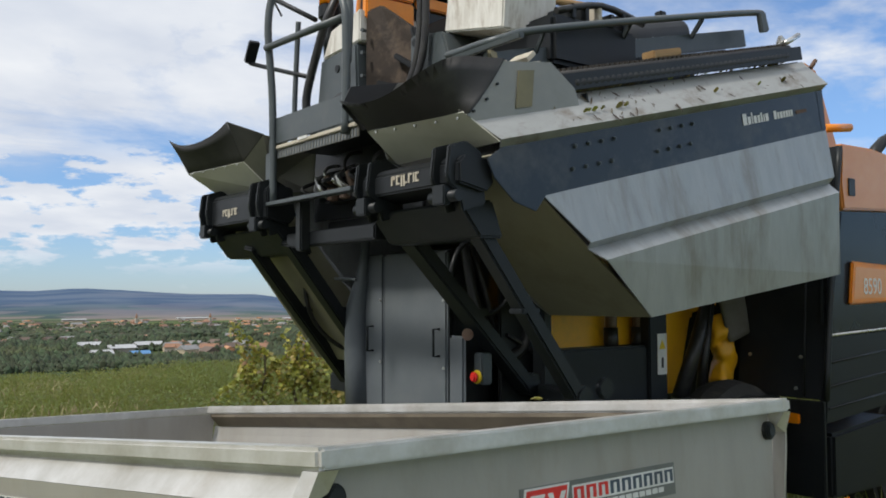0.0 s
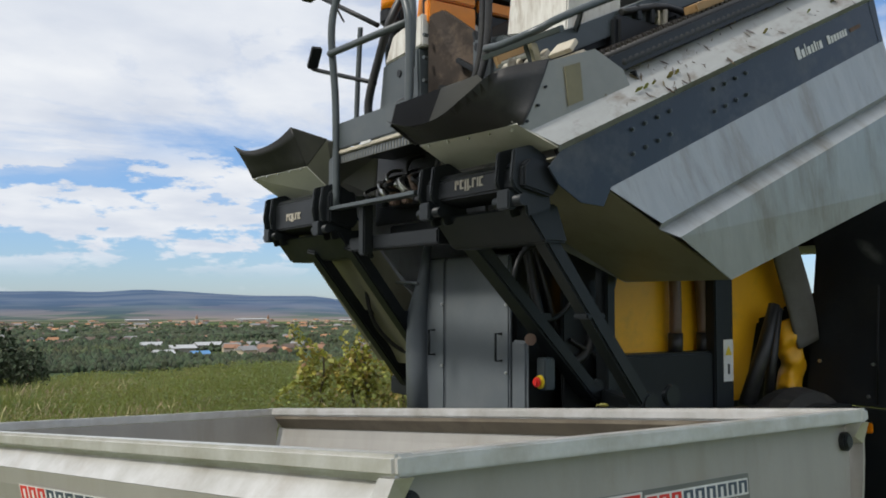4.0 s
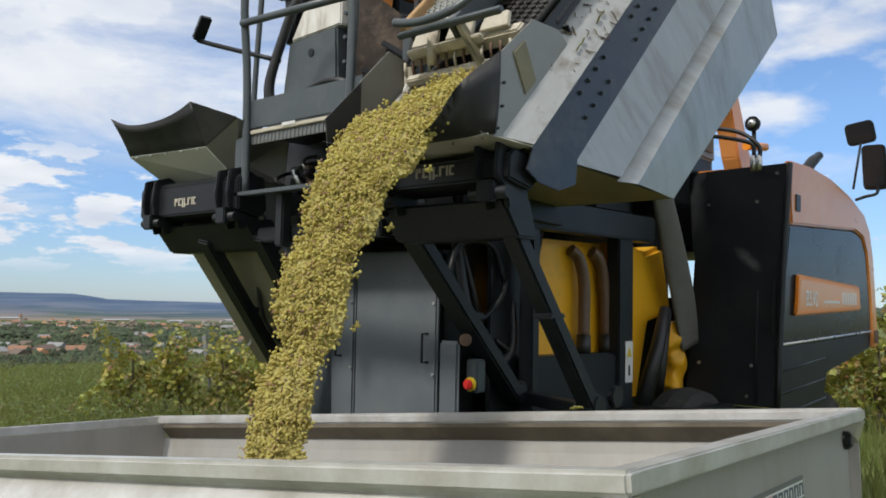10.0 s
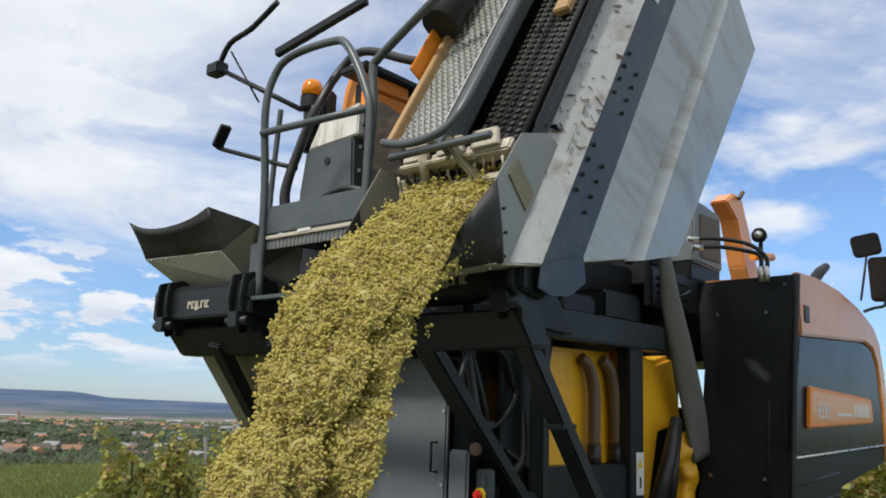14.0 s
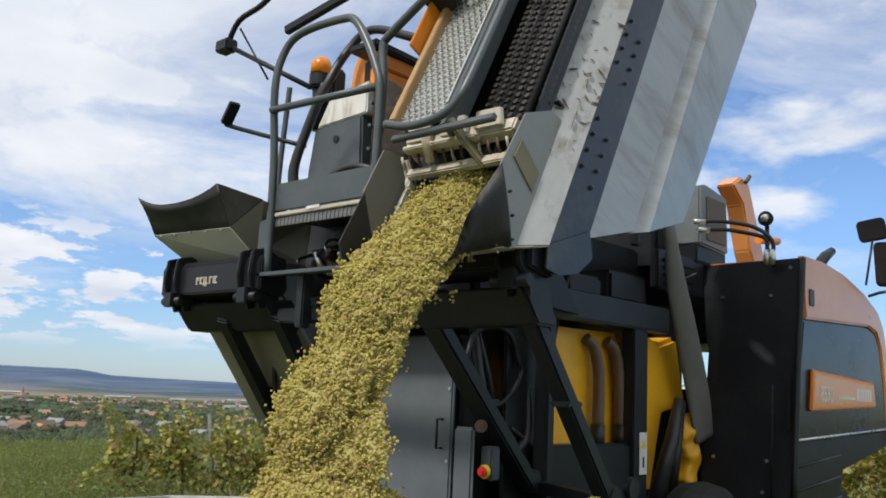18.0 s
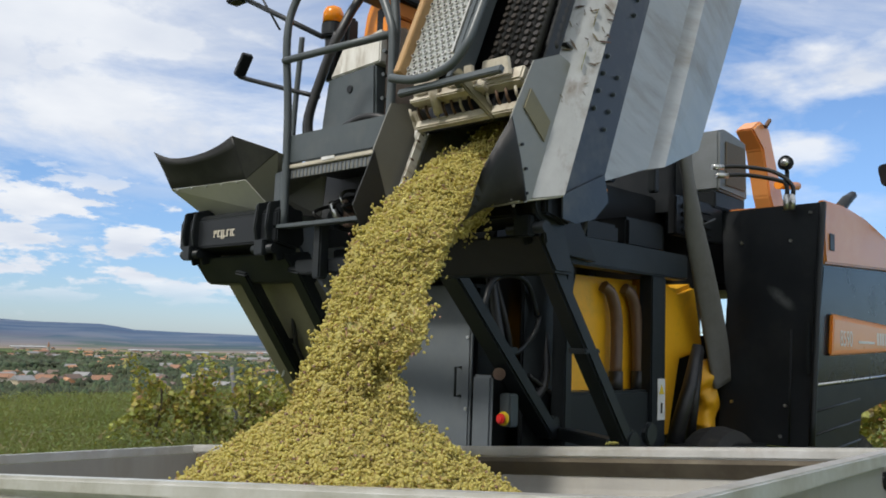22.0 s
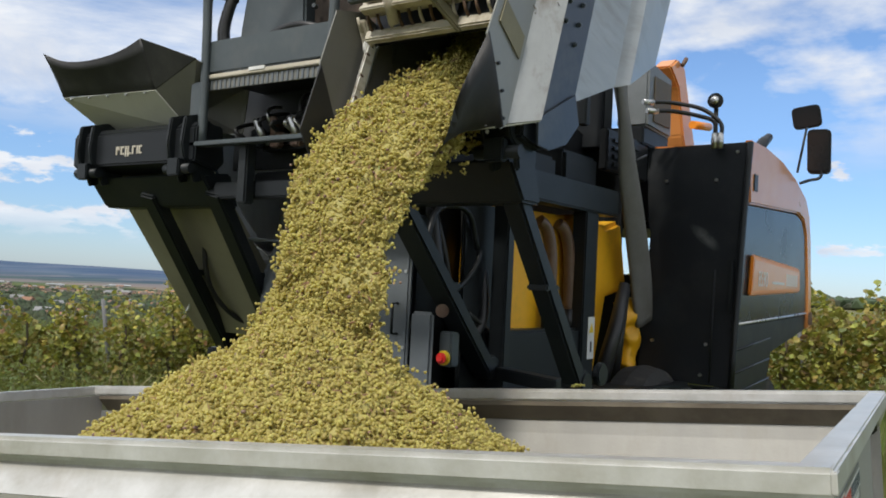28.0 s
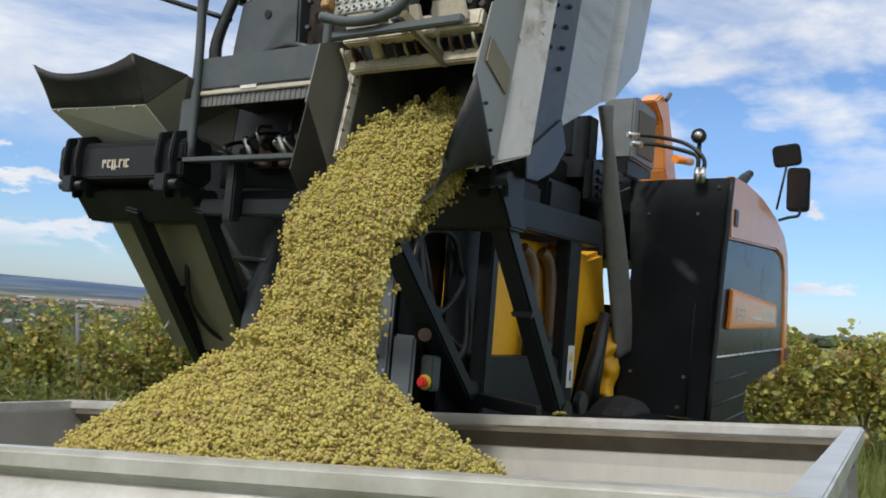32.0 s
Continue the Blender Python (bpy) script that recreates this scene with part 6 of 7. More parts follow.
    L.new(haze_tone.outputs["Color"], m2.inputs["B"])
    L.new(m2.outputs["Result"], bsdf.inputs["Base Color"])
    return mat


def make_ground():
    bm = bmesh.new()
    radii = [0, 2, 4, 6, 8, 10, 12, 14, 16, 18, 21, 25, 30, 38, 50, 70, 100, 140, 200, 280, 380, 500, 650, 800, 1000, 1250, 1550, 1900, 2300, 2600, 2900, 3200, 3500, 3800, 4100, 4500, 4900]
    n = 360
    centre = bm.verts.new((0, 0, land(0, 0)))
    prev = None
    for r in radii[1:]:
        ring = [bm.verts.new((r * math.sin(2 * math.pi * k / n), r * math.cos(2 * math.pi * k / n), land(r * math.sin(2 * math.pi * k / n), r * math.cos(2 * math.pi * k / n)))) for k in range(n)]
        for k in range(n):
            if prev is None:
                f = bm.faces.new((centre, ring[(k + 1) % n], ring[k]))
            else:
                f = bm.faces.new((prev[k], prev[(k + 1) % n], ring[(k + 1) % n], ring[k]))
            f.smooth = True
        prev = ring
    bmesh.ops.recalc_face_normals(bm, faces=bm.faces)
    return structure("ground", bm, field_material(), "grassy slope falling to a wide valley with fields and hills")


make_ground()


def polar(az, d):
    return (-3.1 + d * math.sin(radians(az)), -2.0 + d * math.cos(radians(az)))


def make_grass():
    rnd = random.Random(5)
    verts, faces = [], []

    def blade(x, y, h, w, lean):
        z = land(x, y)
        a = rnd.uniform(0, math.pi)
        dx, dy = math.cos(a) * w, math.sin(a) * w
        lx, ly = rnd.uniform(-lean, lean), rnd.uniform(-lean, lean)
        i = len(verts)
        verts.extend(((x - dx, y - dy, z - 0.02), (x + dx, y + dy, z - 0.02), (x + dx * 0.6 + lx * 0.4, y + dy * 0.6 + ly * 0.4, z + h * 0.6), (x - dx * 0.6 + lx * 0.4, y - dy * 0.6 + ly * 0.4, z + h * 0.6), (x + lx, y + ly, z + h)))
        faces.extend(((i, i + 1, i + 2, i + 3), (i + 3, i + 2, i + 4)))
    for _ in range(46000):
        az, d = rnd.uniform(-4, 42), 6.0 + 26 * rnd.random() ** 1.2
        x, y = polar(az, d)
        lump = 0.5 + 0.5 * noise.noise(Vector((x * 0.55, y * 0.55, 0)))
        lump *= 0.6 + 0.7 * (0.5 + 0.5 * noise.noise(Vector((x * 0.22, y * 0.22, 4))))
        blade(x, y, (0.14 + 0.66 * lump ** 1.6) * rnd.uniform(0.5, 1.25), rnd.uniform(0.006, 0.018), 0.30)
    for _ in range(7000):
        az, d = rnd.uniform(60, 95), 5 + 12 * rnd.random()
        x, y = polar(az, d)
        blade(x, y, rnd.uniform(0.15, 0.5), rnd.uniform(0.006, 0.016), 0.14)
    me = bpy.data.meshes.new("grass")
    me.from_pydata(verts, [], faces)
    me.materials.append(M["grass"])
    tagged(new("grass", me), "tall rough meadow grass on the slope", "grass", "", "stuff")


make_grass()


def make_dry_grass():
    """Bleached stalks and seed heads in loose patches."""
    rnd = random.Random(41)
    verts, faces = [], []
    for _ in range(10):
        az, d = rnd.uniform(2, 34), 9 + 15 * rnd.random()
        cx, cy = polar(az, d)
        for _ in range(90):
            x, y = cx + rnd.gauss(0, 0.35), cy + rnd.gauss(0, 0.35)
            z, h, w = land(x, y), rnd.uniform(0.3, 0.6), rnd.uniform(0.002, 0.005)
            lx, ly = rnd.gauss(0.05, 0.1), rnd.gauss(0, 0.1)
            a = rnd.uniform(0, 3.1)
            dx, dy = w * math.cos(a), w * math.sin(a)
            i = len(verts)
            verts.extend(((x - dx, y - dy, z), (x + dx, y + dy, z), (x + lx + dx, y + ly + dy, z + h * 0.8), (x + lx - dx, y + ly - dy, z + h * 0.8), (x + lx * 1.3 + 2.2 * dx, y + ly * 1.3 + 2.2 * dy, z + h * 0.9), (x + lx * 1.5, y + ly * 1.5, z + h), (x + lx * 1.3 - 2.2 * dx, y + ly * 1.3 - 2.2 * dy, z + h * 0.9)))
            faces.extend(((i, i + 1, i + 2, i + 3), (i + 3, i + 2, i + 4, i + 5, i + 6)))
    me = bpy.data.meshes.new("dry_grass")
    me.from_pydata(verts, [], faces)
    me.materials.append(M["straw"])
    tagged(new("dry_grass", me), "bleached dry grass stalks with seed heads", "grass", "", "stuff")


M["straw"] = material("bleached_straw", (0.40, 0.35, 0.19), 0.8, 0.0, (0.28, 0.24, 0.12), 3, None, 1, 0, 0.0, 20, island=0.35)
make_dry_grass()


def make_weeds():
    """Low weeds and flowering stalks between the grass."""
    rnd = random.Random(31)
    verts, faces = [], []
    for _ in range(1500):
        az, d = rnd.uniform(-4, 40), 7.5 + 42 * rnd.random() ** 1.5
        x, y = polar(az, d)
        z, r, h = land(x, y), rnd.uniform(0.3, 1.1), rnd.uniform(0.2, 0.5) * (1 + 0.8 * max(0, noise.noise(Vector((x * 0.3, y * 0.3, 9)))))
        for _ in range(110):
            c = Vector((x + rnd.gauss(0, 0.5) * r, y + rnd.gauss(0, 0.5) * r, z + h * rnd.random() ** 0.7))
            s, q = rnd.uniform(0.012, 0.032) * (0.7 + d / 40), Euler((rnd.uniform(-1.2, 1.2), rnd.uniform(-1.2, 1.2), rnd.uniform(0, 6.28))).to_matrix()
            i = len(verts)
            verts.extend([c + q @ (Vector(p) * s) for p in ((0, -1, 0), (0.5, 0, 0.1), (0, 1.2, -0.1), (-0.5, 0, 0.1))])
            faces.append((i, i + 1, i + 2, i + 3))
    me = bpy.data.meshes.new("weeds")
    me.from_pydata([tuple(v) for v in verts], [], faces)
    me.materials.append(M["weed"])
    tagged(new("weeds", me), "rough green weeds with yellowing stalks", "weeds", "", "stuff")


M["weed"] = material("rough_weeds", (0.13, 0.175, 0.045), 0.6, 0.0, (0.045, 0.08, 0.02), 0.9, (0.30, 0.25, 0.07), 0.35, 0.8, 0.05, 20, island=0.5)
let_light_through(M["weed"], 0.35, (0.28, 0.30, 0.07))
make_weeds()


def leaf_mesh(name, seed, count, shape, mat, size):
    """A crown of many small bent leaves; shape(rnd) gives a place."""
    rnd = random.Random(seed)
    verts, faces = [], []
    for _ in range(count):
        c = shape(rnd)
        s = size * rnd.uniform(0.6, 1.25)
        q = Euler((rnd.uniform(-1.1, 1.1), rnd.uniform(-1.1, 1.1), rnd.uniform(0, 6.28))).to_matrix()
        i = len(verts)
        pts = ((0, -0.5, 0), (0.42, -0.25, 0.08), (0.5, 0.15, 0.02), (0.2, 0.3, -0.02), (0, 0.6, -0.08), (-0.2, 0.3, -0.02), (-0.5, 0.15, 0.02), (-0.42, -0.25, 0.08))
        verts.extend([c + q @ (Vector(p) * s) for p in pts])
        faces.extend(((i, i + 1, i + 2, i + 3, i + 4), (i, i + 4, i + 5, i + 6, i + 7)))
    me = bpy.data.meshes.new(name)
    me.from_pydata([tuple(v) for v in verts], [], faces)
    me.materials.append(M[mat])
    return me


def make_vines():
    kinds = []
    for k in range(4):
        def shape(rnd, k=k):
            a = rnd.choice((-0.5, -0.22, 0.05, 0.3, 0.52)) * (0.8 + 0.1 * k) + rnd.gauss(0, 0.07)
            z = 0.2 + (1.1 + 0.3 * math.sin(a * 9 + k * 2)) * rnd.random() ** 0.75
            return Vector((a * 1.25 + 0.25 * math.sin(z * 5 + k), rnd.gauss(0, 0.16), z + 0.12 * math.sin(a * 7 + k)))
        kinds.append(leaf_mesh("crown", 11 + k, 880, shape, "leaf", 0.076))
    bm = add_tube(bmesh.new(), smooth_line([(0, 0, -0.1), (0.03, 0.01, 0.25), (-0.02, 0.02, 0.5), (0.04, 0, 0.75), (0.02, 0.02, 1.15)], 3), [0.034 - 0.0018 * i for i in range(13)], 7)
    trunk = bpy.data.meshes.new("trunk")
    bm.to_mesh(trunk)
    bm.free()
    trunk.materials.append(M["bark"])
    rnd = random.Random(3)
    rows = []
    for i in (1.45, 2.2, 3.3, 4.3, 4.9, 5.6, 6.3, 7.2, 8, 9, 10, 11, 12):
        rows.append((2.1 + 0.62 * i, 10.6 - 0.30 * i + rnd.uniform(-0.1, 0.1), -26))
    for i in range(3, 9):
        rows.append((4.0 + 0.75 * i, 12.6 - 0.36 * i, -26))
    for i in range(12):
        rows.append((8.6 + 0.13 * i, 4.6 - 0.68 * i, -80))
    for i in range(11):
        rows.append((10.5 + 0.13 * i, 5.2 - 0.72 * i, -80))
    for i, (x, y, turn) in enumerate(rows):
        v = thing("grape_vine", (x, y, land(x, y)), "trained grape vine with green and yellowing autumn leaves", "vine", "vines in the rows")
        v.rotation_euler = (0, 0, radians(turn + rnd.uniform(-8, 8)))
        s = rnd.uniform(0.78, 1.0) * (1.2 if turn == -80 else 1)
        shared("trunk", trunk, v, Matrix.Identity(4))
        shared("crown", kinds[i % 4], v, Matrix.Diagonal((s * (1 if i % 2 else -1), s, s, 1)))
    # a bushy shrub further down the slope
    def ball(rnd):
        v = Vector((rnd.gauss(0, 1), rnd.gauss(0, 1), rnd.gauss(0, 1))).normalized() * rnd.uniform(0.55, 1.0)
        return Vector((v.x * 0.85, v.y * 0.85, 1.0 + v.z * 0.85 + 0.15 * math.sin(v.x * 5)))
    bush = leaf_mesh("crown", 91, 1500, ball, "wood", 0.11)
    for x, y, s in ((1.3, 27.2, 0.8), (0.5, 28.0, 1.1), (-0.6, 29.0, 1.0)):
        v = thing("shrub", (x, y, land(x, y)), "dense dark green shrub in the meadow", "shrub", "shrubs in the meadow")
        shared("trunk", trunk, v, Matrix.Identity(4))
        shared("crown", bush, v, Matrix.Diagonal((s, s, s, 1)))
    post = bpy.data.meshes.new("vine_post")
    bm = add_tube(bmesh.new(), [(0, 0, -0.25), (0, 0, 0.8), (0, 0, 1.34)], [0.037, 0.036, 0.034], 8)
    bm.to_mesh(post)
    bm.free()
    post.materials.append(M["post"])
    for x, y in ((3.8, 9.95), (5.3, 9.25), (7.2, 8.3), (5.5, 11.8), (9.0, 2.6), (9.4, 0.0), (11.0, 2.0)):
        tagged(shared("vine_post", post, None, pose(x, y, land(x, y), -4, -7, 0)), "weathered grey vineyard post", "post", "vineyard posts")


make_vines()


def make_far():
    rnd = random.Random(9)
    # houses of the town: a few shared shapes, each a thing of walls and roof
    houses = []
    tones = (("roof", "wall", "small far town house with a red clay roof"), ("brown_roof", "ochre", "small far town house with a dark brown roof"), ("orange_roof", "wall", "small far town house with a bright orange tiled roof"), ("grey_roof", "ochre", "small far town house with a grey sheet roof"))
    for w, l, h, r in ((6, 8, 3.2, 2.3), (7, 10.5, 3.4, 2.6), (9, 18, 4.5, 3)):
        for roof, wall, label in tones:
            bm = box((-w / 2, -l / 2, -3), (w / 2, l / 2, h), 0)
            me = bpy.data.meshes.new("wall")
            bm.to_mesh(me), bm.free()
            me.materials.append(M[wall])
            bm = prism([(-w / 2 - 0.5, -l / 2 - 0.5, h), (w / 2 + 0.5, -l / 2 - 0.5, h), (0, -l / 2 - 0.5, h + r)], (0, l + 1, 0))
            top = bpy.data.meshes.new("roof")
            bm.to_mesh(top), bm.free()
            top.materials.append(M[roof])
            houses.append((me, top, label))
    for i in range(300):
        az = rnd.uniform(4, 40)
        if i < 34:          # the nearest streets below the meadow
            az, d = rnd.choice((rnd.uniform(20.0, 26.0), rnd.uniform(28, 33))), rnd.uniform(520, 640)
        elif i < 80:
            d = rnd.uniform(680, 1050)
        else:
            d = rnd.choice((rnd.uniform(1000, 1700), rnd.uniform(1500, 2300), rnd.uniform(1700, 2300)))
        x, y = polar(az, d)
        if 60 < i < 160 and noise.noise(Vector((x / 110, y / 110, 6))) < -0.1:
            az += 4
            x, y = polar(az, d)
        wall, roof, label = houses[4 * rnd.choice((0, 0, 0, 1, 1, 2 if d > 1200 else 0)) + rnd.choice((0, 0, 1, 1, 1, 2, 3, 3))]
        h = thing("house", (x, y, land(x, y)), label, "house", "houses of the town")
        h.rotation_euler = (0, 0, rnd.uniform(0, 3.1))
        shared("wall", wall, h, Matrix.Identity(4))
        shared("roof", roof, h, Matrix.Identity(4))
    for az, d in ((22.25, 2000), (17.85, 1980)):
        x, y = polar(az, d)
        c = thing("church", (x, y, land(x, y)), "pale far church with a dark pointed spire", "church", "church towers")
        part("tower", box((x - 2.8, y - 2.8, land(x, y) - 2), (x + 2.8, y + 2.8, land(x, y) + 14), 0), "wall", c)
        z = land(x, y) + 14
        bm = bmesh.new()
        bmesh.ops.create_cone(bm, cap_ends=True, segments=8, radius1=3.4, radius2=0.3, depth=10, matrix=Matrix.Translation((x, y, z + 5)))
        part("spire", bm, "roof", c)
        part("nave", prism([(x - 6, y + 3, z - 15), (x + 6, y + 3, z - 15), (x + 6, y + 3, z - 8), (x, y + 3, z - 4), (x - 6, y + 3, z - 8)], (0, 20, 0)), "roof", c)
    pale = "long pale sheet-roofed hall in the valley"
    for az, d, w, l, mat, lab in ((18.1, 470, 8, 6, "blue", "hall with a blue sheet roof"), (17.0, 560, 14, 10, "shed", pale), (18.6, 600, 16, 9, "shed", pale), (15.9, 490, 9, 7, "shed", pale), (15.2, 600, 12, 8, "shed", pale), (21.2, 2420, 88, 14, "shed", pale), (14.3, 2350, 56, 14, "shed", pale), (34.6, 2400, 60, 14, "shed", pale), (27.5, 2380, 66, 14, "shed", pale), (31.0, 2300, 40, 14, "shed", pale)):
        x, y = polar(az, d)
        z = land(x, y)
        c = thing("hall", (x, y, z), lab, "hall", "halls in the valley")
        part("wall", box((x - w / 2, y - l / 2, z - 4), (x + w / 2, y + l / 2, z + 3.6), 0), "wall", c)
        part("roof", prism([(x - w / 2 - 1, y - l / 2 - 1, z + 3.7), (x - w / 2 - 1, y + l / 2 + 1, z + 3.7), (x - w / 2 - 1, y, z + 5.6)], (w + 2, 0, 0)), mat, c)
    # woods and hedges, many small clumps
    ico = bmesh.new()
    bmesh.ops.create_icosphere(ico, subdivisions=1, radius=1.0)
    base = [v.co.copy() for v in ico.verts]
    tris = [[v.index for v in f.verts] for f in ico.faces]
    ico.free()
    verts, faces = [], []

    def clump(x, y, r, h):
        z = land(x, y)
        i = len(verts)
        for b in base:
            w = 1 + 0.35 * noise.noise(b * 1.7 + Vector((x, y, 0)))
            verts.append((x + b.x * r * w, y + b.y * r * w, z + h * 0.45 + b.z * h * 0.55 * w))
        faces.extend([[i + a for a in t] for t in tris])
    for _ in range(30000):
        az = rnd.uniform(2, 42)
        d = 350 + 2050 * rnd.random() ** 1.15
        x, y = polar(az, d)
        dens = noise.noise(Vector((x / 120, y / 75, 2))) + 0.6 * noise.noise(Vector((x / 34, y / 26, 8)))
        if dens < (-0.02 if d > 1300 else -0.1 if d > 620 else -0.3 if d > 480 else -0.4) or d > 2050 + 300 * noise.noise(Vector((x / 200, 0, 4))):
            continue
        r = rnd.uniform(1.8, 4.6) * min(1, 0.45 + d / 1000)
        if d > 1250:
            r *= 0.62
        if d > 800:
            clump(x, y, r, r * rnd.uniform(1.2, 1.9))
        else:
            for _ in range(10):
                q = rnd.uniform(0.22, 0.5) * r
                clump(x + rnd.gauss(0, 0.5) * r, y + rnd.gauss(0, 0.5) * r, q, q * rnd.uniform(1.2, 3.4))
    for _ in range(1500):      # tree line beyond the vineyard on the level side
        az, d = rnd.uniform(52, 100), rnd.uniform(150, 230)
        x, y = polar(az, d)
        clump(x, y, rnd.uniform(1.0, 2.2), rnd.uniform(1.2, 2.6))
    me = bpy.data.meshes.new("woods")
    me.from_pydata(verts, [], faces)
    me.materials.append(M["wood"])
    tagged(new("woods", me), "distant woods, hedges and garden trees", "trees", "", "stuff")


make_far()

# ---- grapes ----
TILT = [(0, 13.4), (1, 16.1), (2, 18.8), (3, 21.7), (3.5, 23.3), (4.5, 26.7), (5.5, 30.0), (6, 31.7), (7, 36.0), (8, 39.8), (9, 43.0), (10, 46.4), (11, 50.7), (12, 55.4), (13, 59.4), (14, 60.2), (15.2, 60.5), (16.5, 61.2),
        (17.5, 63.8), (19, 64.2), (20, 66.4), (20.5, 67.8), (21.5, 68.3), (23, 68.2), (24, 68.4), (26, 68.6), (26.5, 68.9), (28.5, 72.4), (29.5, 72.7), (30.5, 74.0), (31, 75.7), (32, 78.9)]
LEVEL = [(7, 0.33), (11, 0.36), (13, 0.40), (15, 0.40), (18, 0.34), (20, 0.27), (24, 0.21), (28, 0.17), (32, 0.13)]     # where the flow leaves the mouth
APEX = [(0, 0.42), (8, 0.45), (10, 0.62), (12, 0.84), (14, 1.04), (16, 1.24), (18, 1.35), (20, 1.38), (23, 1.395), (26, 1.40), (29, 1.42), (32, 1.45)]


def in_hopper(p, y, q, t):
    a = radians(table(TILT, t))
    return Vector((HX + p * math.cos(a) - q * math.sin(a), y, HZ + p * math.sin(a) + q * math.cos(a)))


def clump_mesh(seed, length, width, thick, count, r0, r1, core=True, skin="grape"):
    """A flat heap of berries in torn bunches round a lumpy core, with bits of stem and leaf."""
    rnd = random.Random(seed)
    verts, faces = [], []

    def lump(x, y):
        return 0.16 * thick * (noise.noise(Vector((x * 26, y * 26, seed))) + 0.4 * noise.noise(Vector((x * 60, y * 60, seed)))) if core else 0

    def edge(a):
        return 1 + 0.3 * noise.noise(Vector((math.cos(a) * 1.5, math.sin(a) * 1.5, seed)))
    if core:
        n, rings = 30, 8
        for side in (1, -1):
            for j in range(rings + 1):
                f = j / rings
                for k in range(n):
                    a = 2 * math.pi * k / n
                    e = edge(a) * f * 0.92
                    x, y = e * math.cos(a) * length / 2, e * math.sin(a) * width / 2
                    verts.append((x, y, side * (thick * 0.45 * (1 - f ** 2.2) + lump(x, y) * (1 - f ** 4))))
            o = 0 if side == 1 else (rings + 1) * n
            for j in range(rings):
                for k in range(n):
                    q = [o + j * n + k, o + (j + 1) * n + k, o + (j + 1) * n + (k + 1) % n, o + j * n + (k + 1) % n]
                    faces.append(q if side == 1 else q[::-1])
    ico = bmesh.new()
    bmesh.ops.create_icosphere(ico, subdivisions=1, radius=1.0)
    base = [v.co.copy() for v in ico.verts]
    tris = [[v.index for v in f.verts] for f in ico.faces]
    ico.free()
    bunches = []
    for _ in range(max(6, count // (13 if core else 7))):
        f, a = math.sqrt(rnd.random()), rnd.uniform(0, 2 * math.pi)
        e = edge(a) * f
        h = (1 - f ** 2.2) * 0.95 if core and rnd.random() < 0.92 else rnd.uniform(-1, 1)
        bunches.append((Vector((e * math.cos(a) * length / 2, e * math.sin(a) * width / 2, h * thick / 2 + rnd.uniform(-0.007, 0.008))), rnd.uniform(0.008, 0.017)))
    for m in range(count):
        c0, spread = rnd.choice(bunches)
        c = c0 + Vector((rnd.gauss(0, spread), rnd.gauss(0, spread), rnd.gauss(0, spread * 0.7)))
        if core and m % 2:
            f, a = math.sqrt(rnd.random()), rnd.uniform(0, 2 * math.pi)
            e = edge(a) * f * 0.97
            c = Vector((e * math.cos(a) * length / 2, e * math.sin(a) * width / 2, (1 if rnd.random() < 0.85 else -1) * (1 - f ** 2.2) * thick * 0.42 + rnd.uniform(-0.002, 0.006)))
        c.z += lump(c.x, c.y) * (1 if c.z > 0 else -1)
        r = rnd.uniform(r0, r1)
        i = len(verts)
        turn = Euler((rnd.uniform(0, 6), rnd.uniform(0, 6), 0)).to_matrix()
        sq = Vector((rnd.uniform(0.65, 1.3), rnd.uniform(0.75, 1.25), rnd.uniform(0.75, 1.25)))
        verts.extend([tuple(c + turn @ Vector((b.x * sq.x, b.y * sq.y, b.z * sq.z)) * r) for b in base])
        faces.extend([[i + k for k in t] for t in tris])
    bits = len(faces)
    for m in range(count // 50):
        c0, spread = rnd.choice(bunches)
        c = c0 + Vector((rnd.gauss(0, spread), rnd.gauss(0, spread), spread * 0.8))
        w = Vector((rnd.gauss(0, 1), rnd.gauss(0, 1), rnd.gauss(0, 0.5))).normalized() * rnd.uniform(0.008, 0.022)
        n = w.cross(Vector((0.3, 0.5, 1))).normalized() * rnd.uniform(0.0015, 0.004)
        i = len(verts)
        verts.extend([tuple(p) for p in (c - w, c + n, c + w, c - n, c + Vector((0, 0, 0.003)))])
        faces.extend([[i, i + 1, i + 4], [i + 1, i + 2, i + 4], [i + 2, i + 3, i + 4], [i + 3, i, i + 4]])
    me = bpy.data.meshes.new("grape_clump")
    me.from_pydata(verts, [], faces)
    for p in me.polygons:
        p.use_smooth = True
    for name in (skin, "pulp", "stem", "leaf", "dark_grape"):
        me.materials.append(M[name])
    for p in list(me.polygons)[:2 * 8 * 30 if core else 0]:
        p.material_index = 1
    first = 2 * 8 * 30 if core else 0
    for p in list(me.polygons)[first:bits]:
        if ((p.index - first) // 20 * 7919) % 71 == 0:
            p.material_index = 4
    for p in list(me.polygons)[bits:]:
        p.material_index = 2 if (p.index // 4) % 5 else 3
    return me


PILE = Vector((-1.50, 0.63, 0))
grape_rows = []


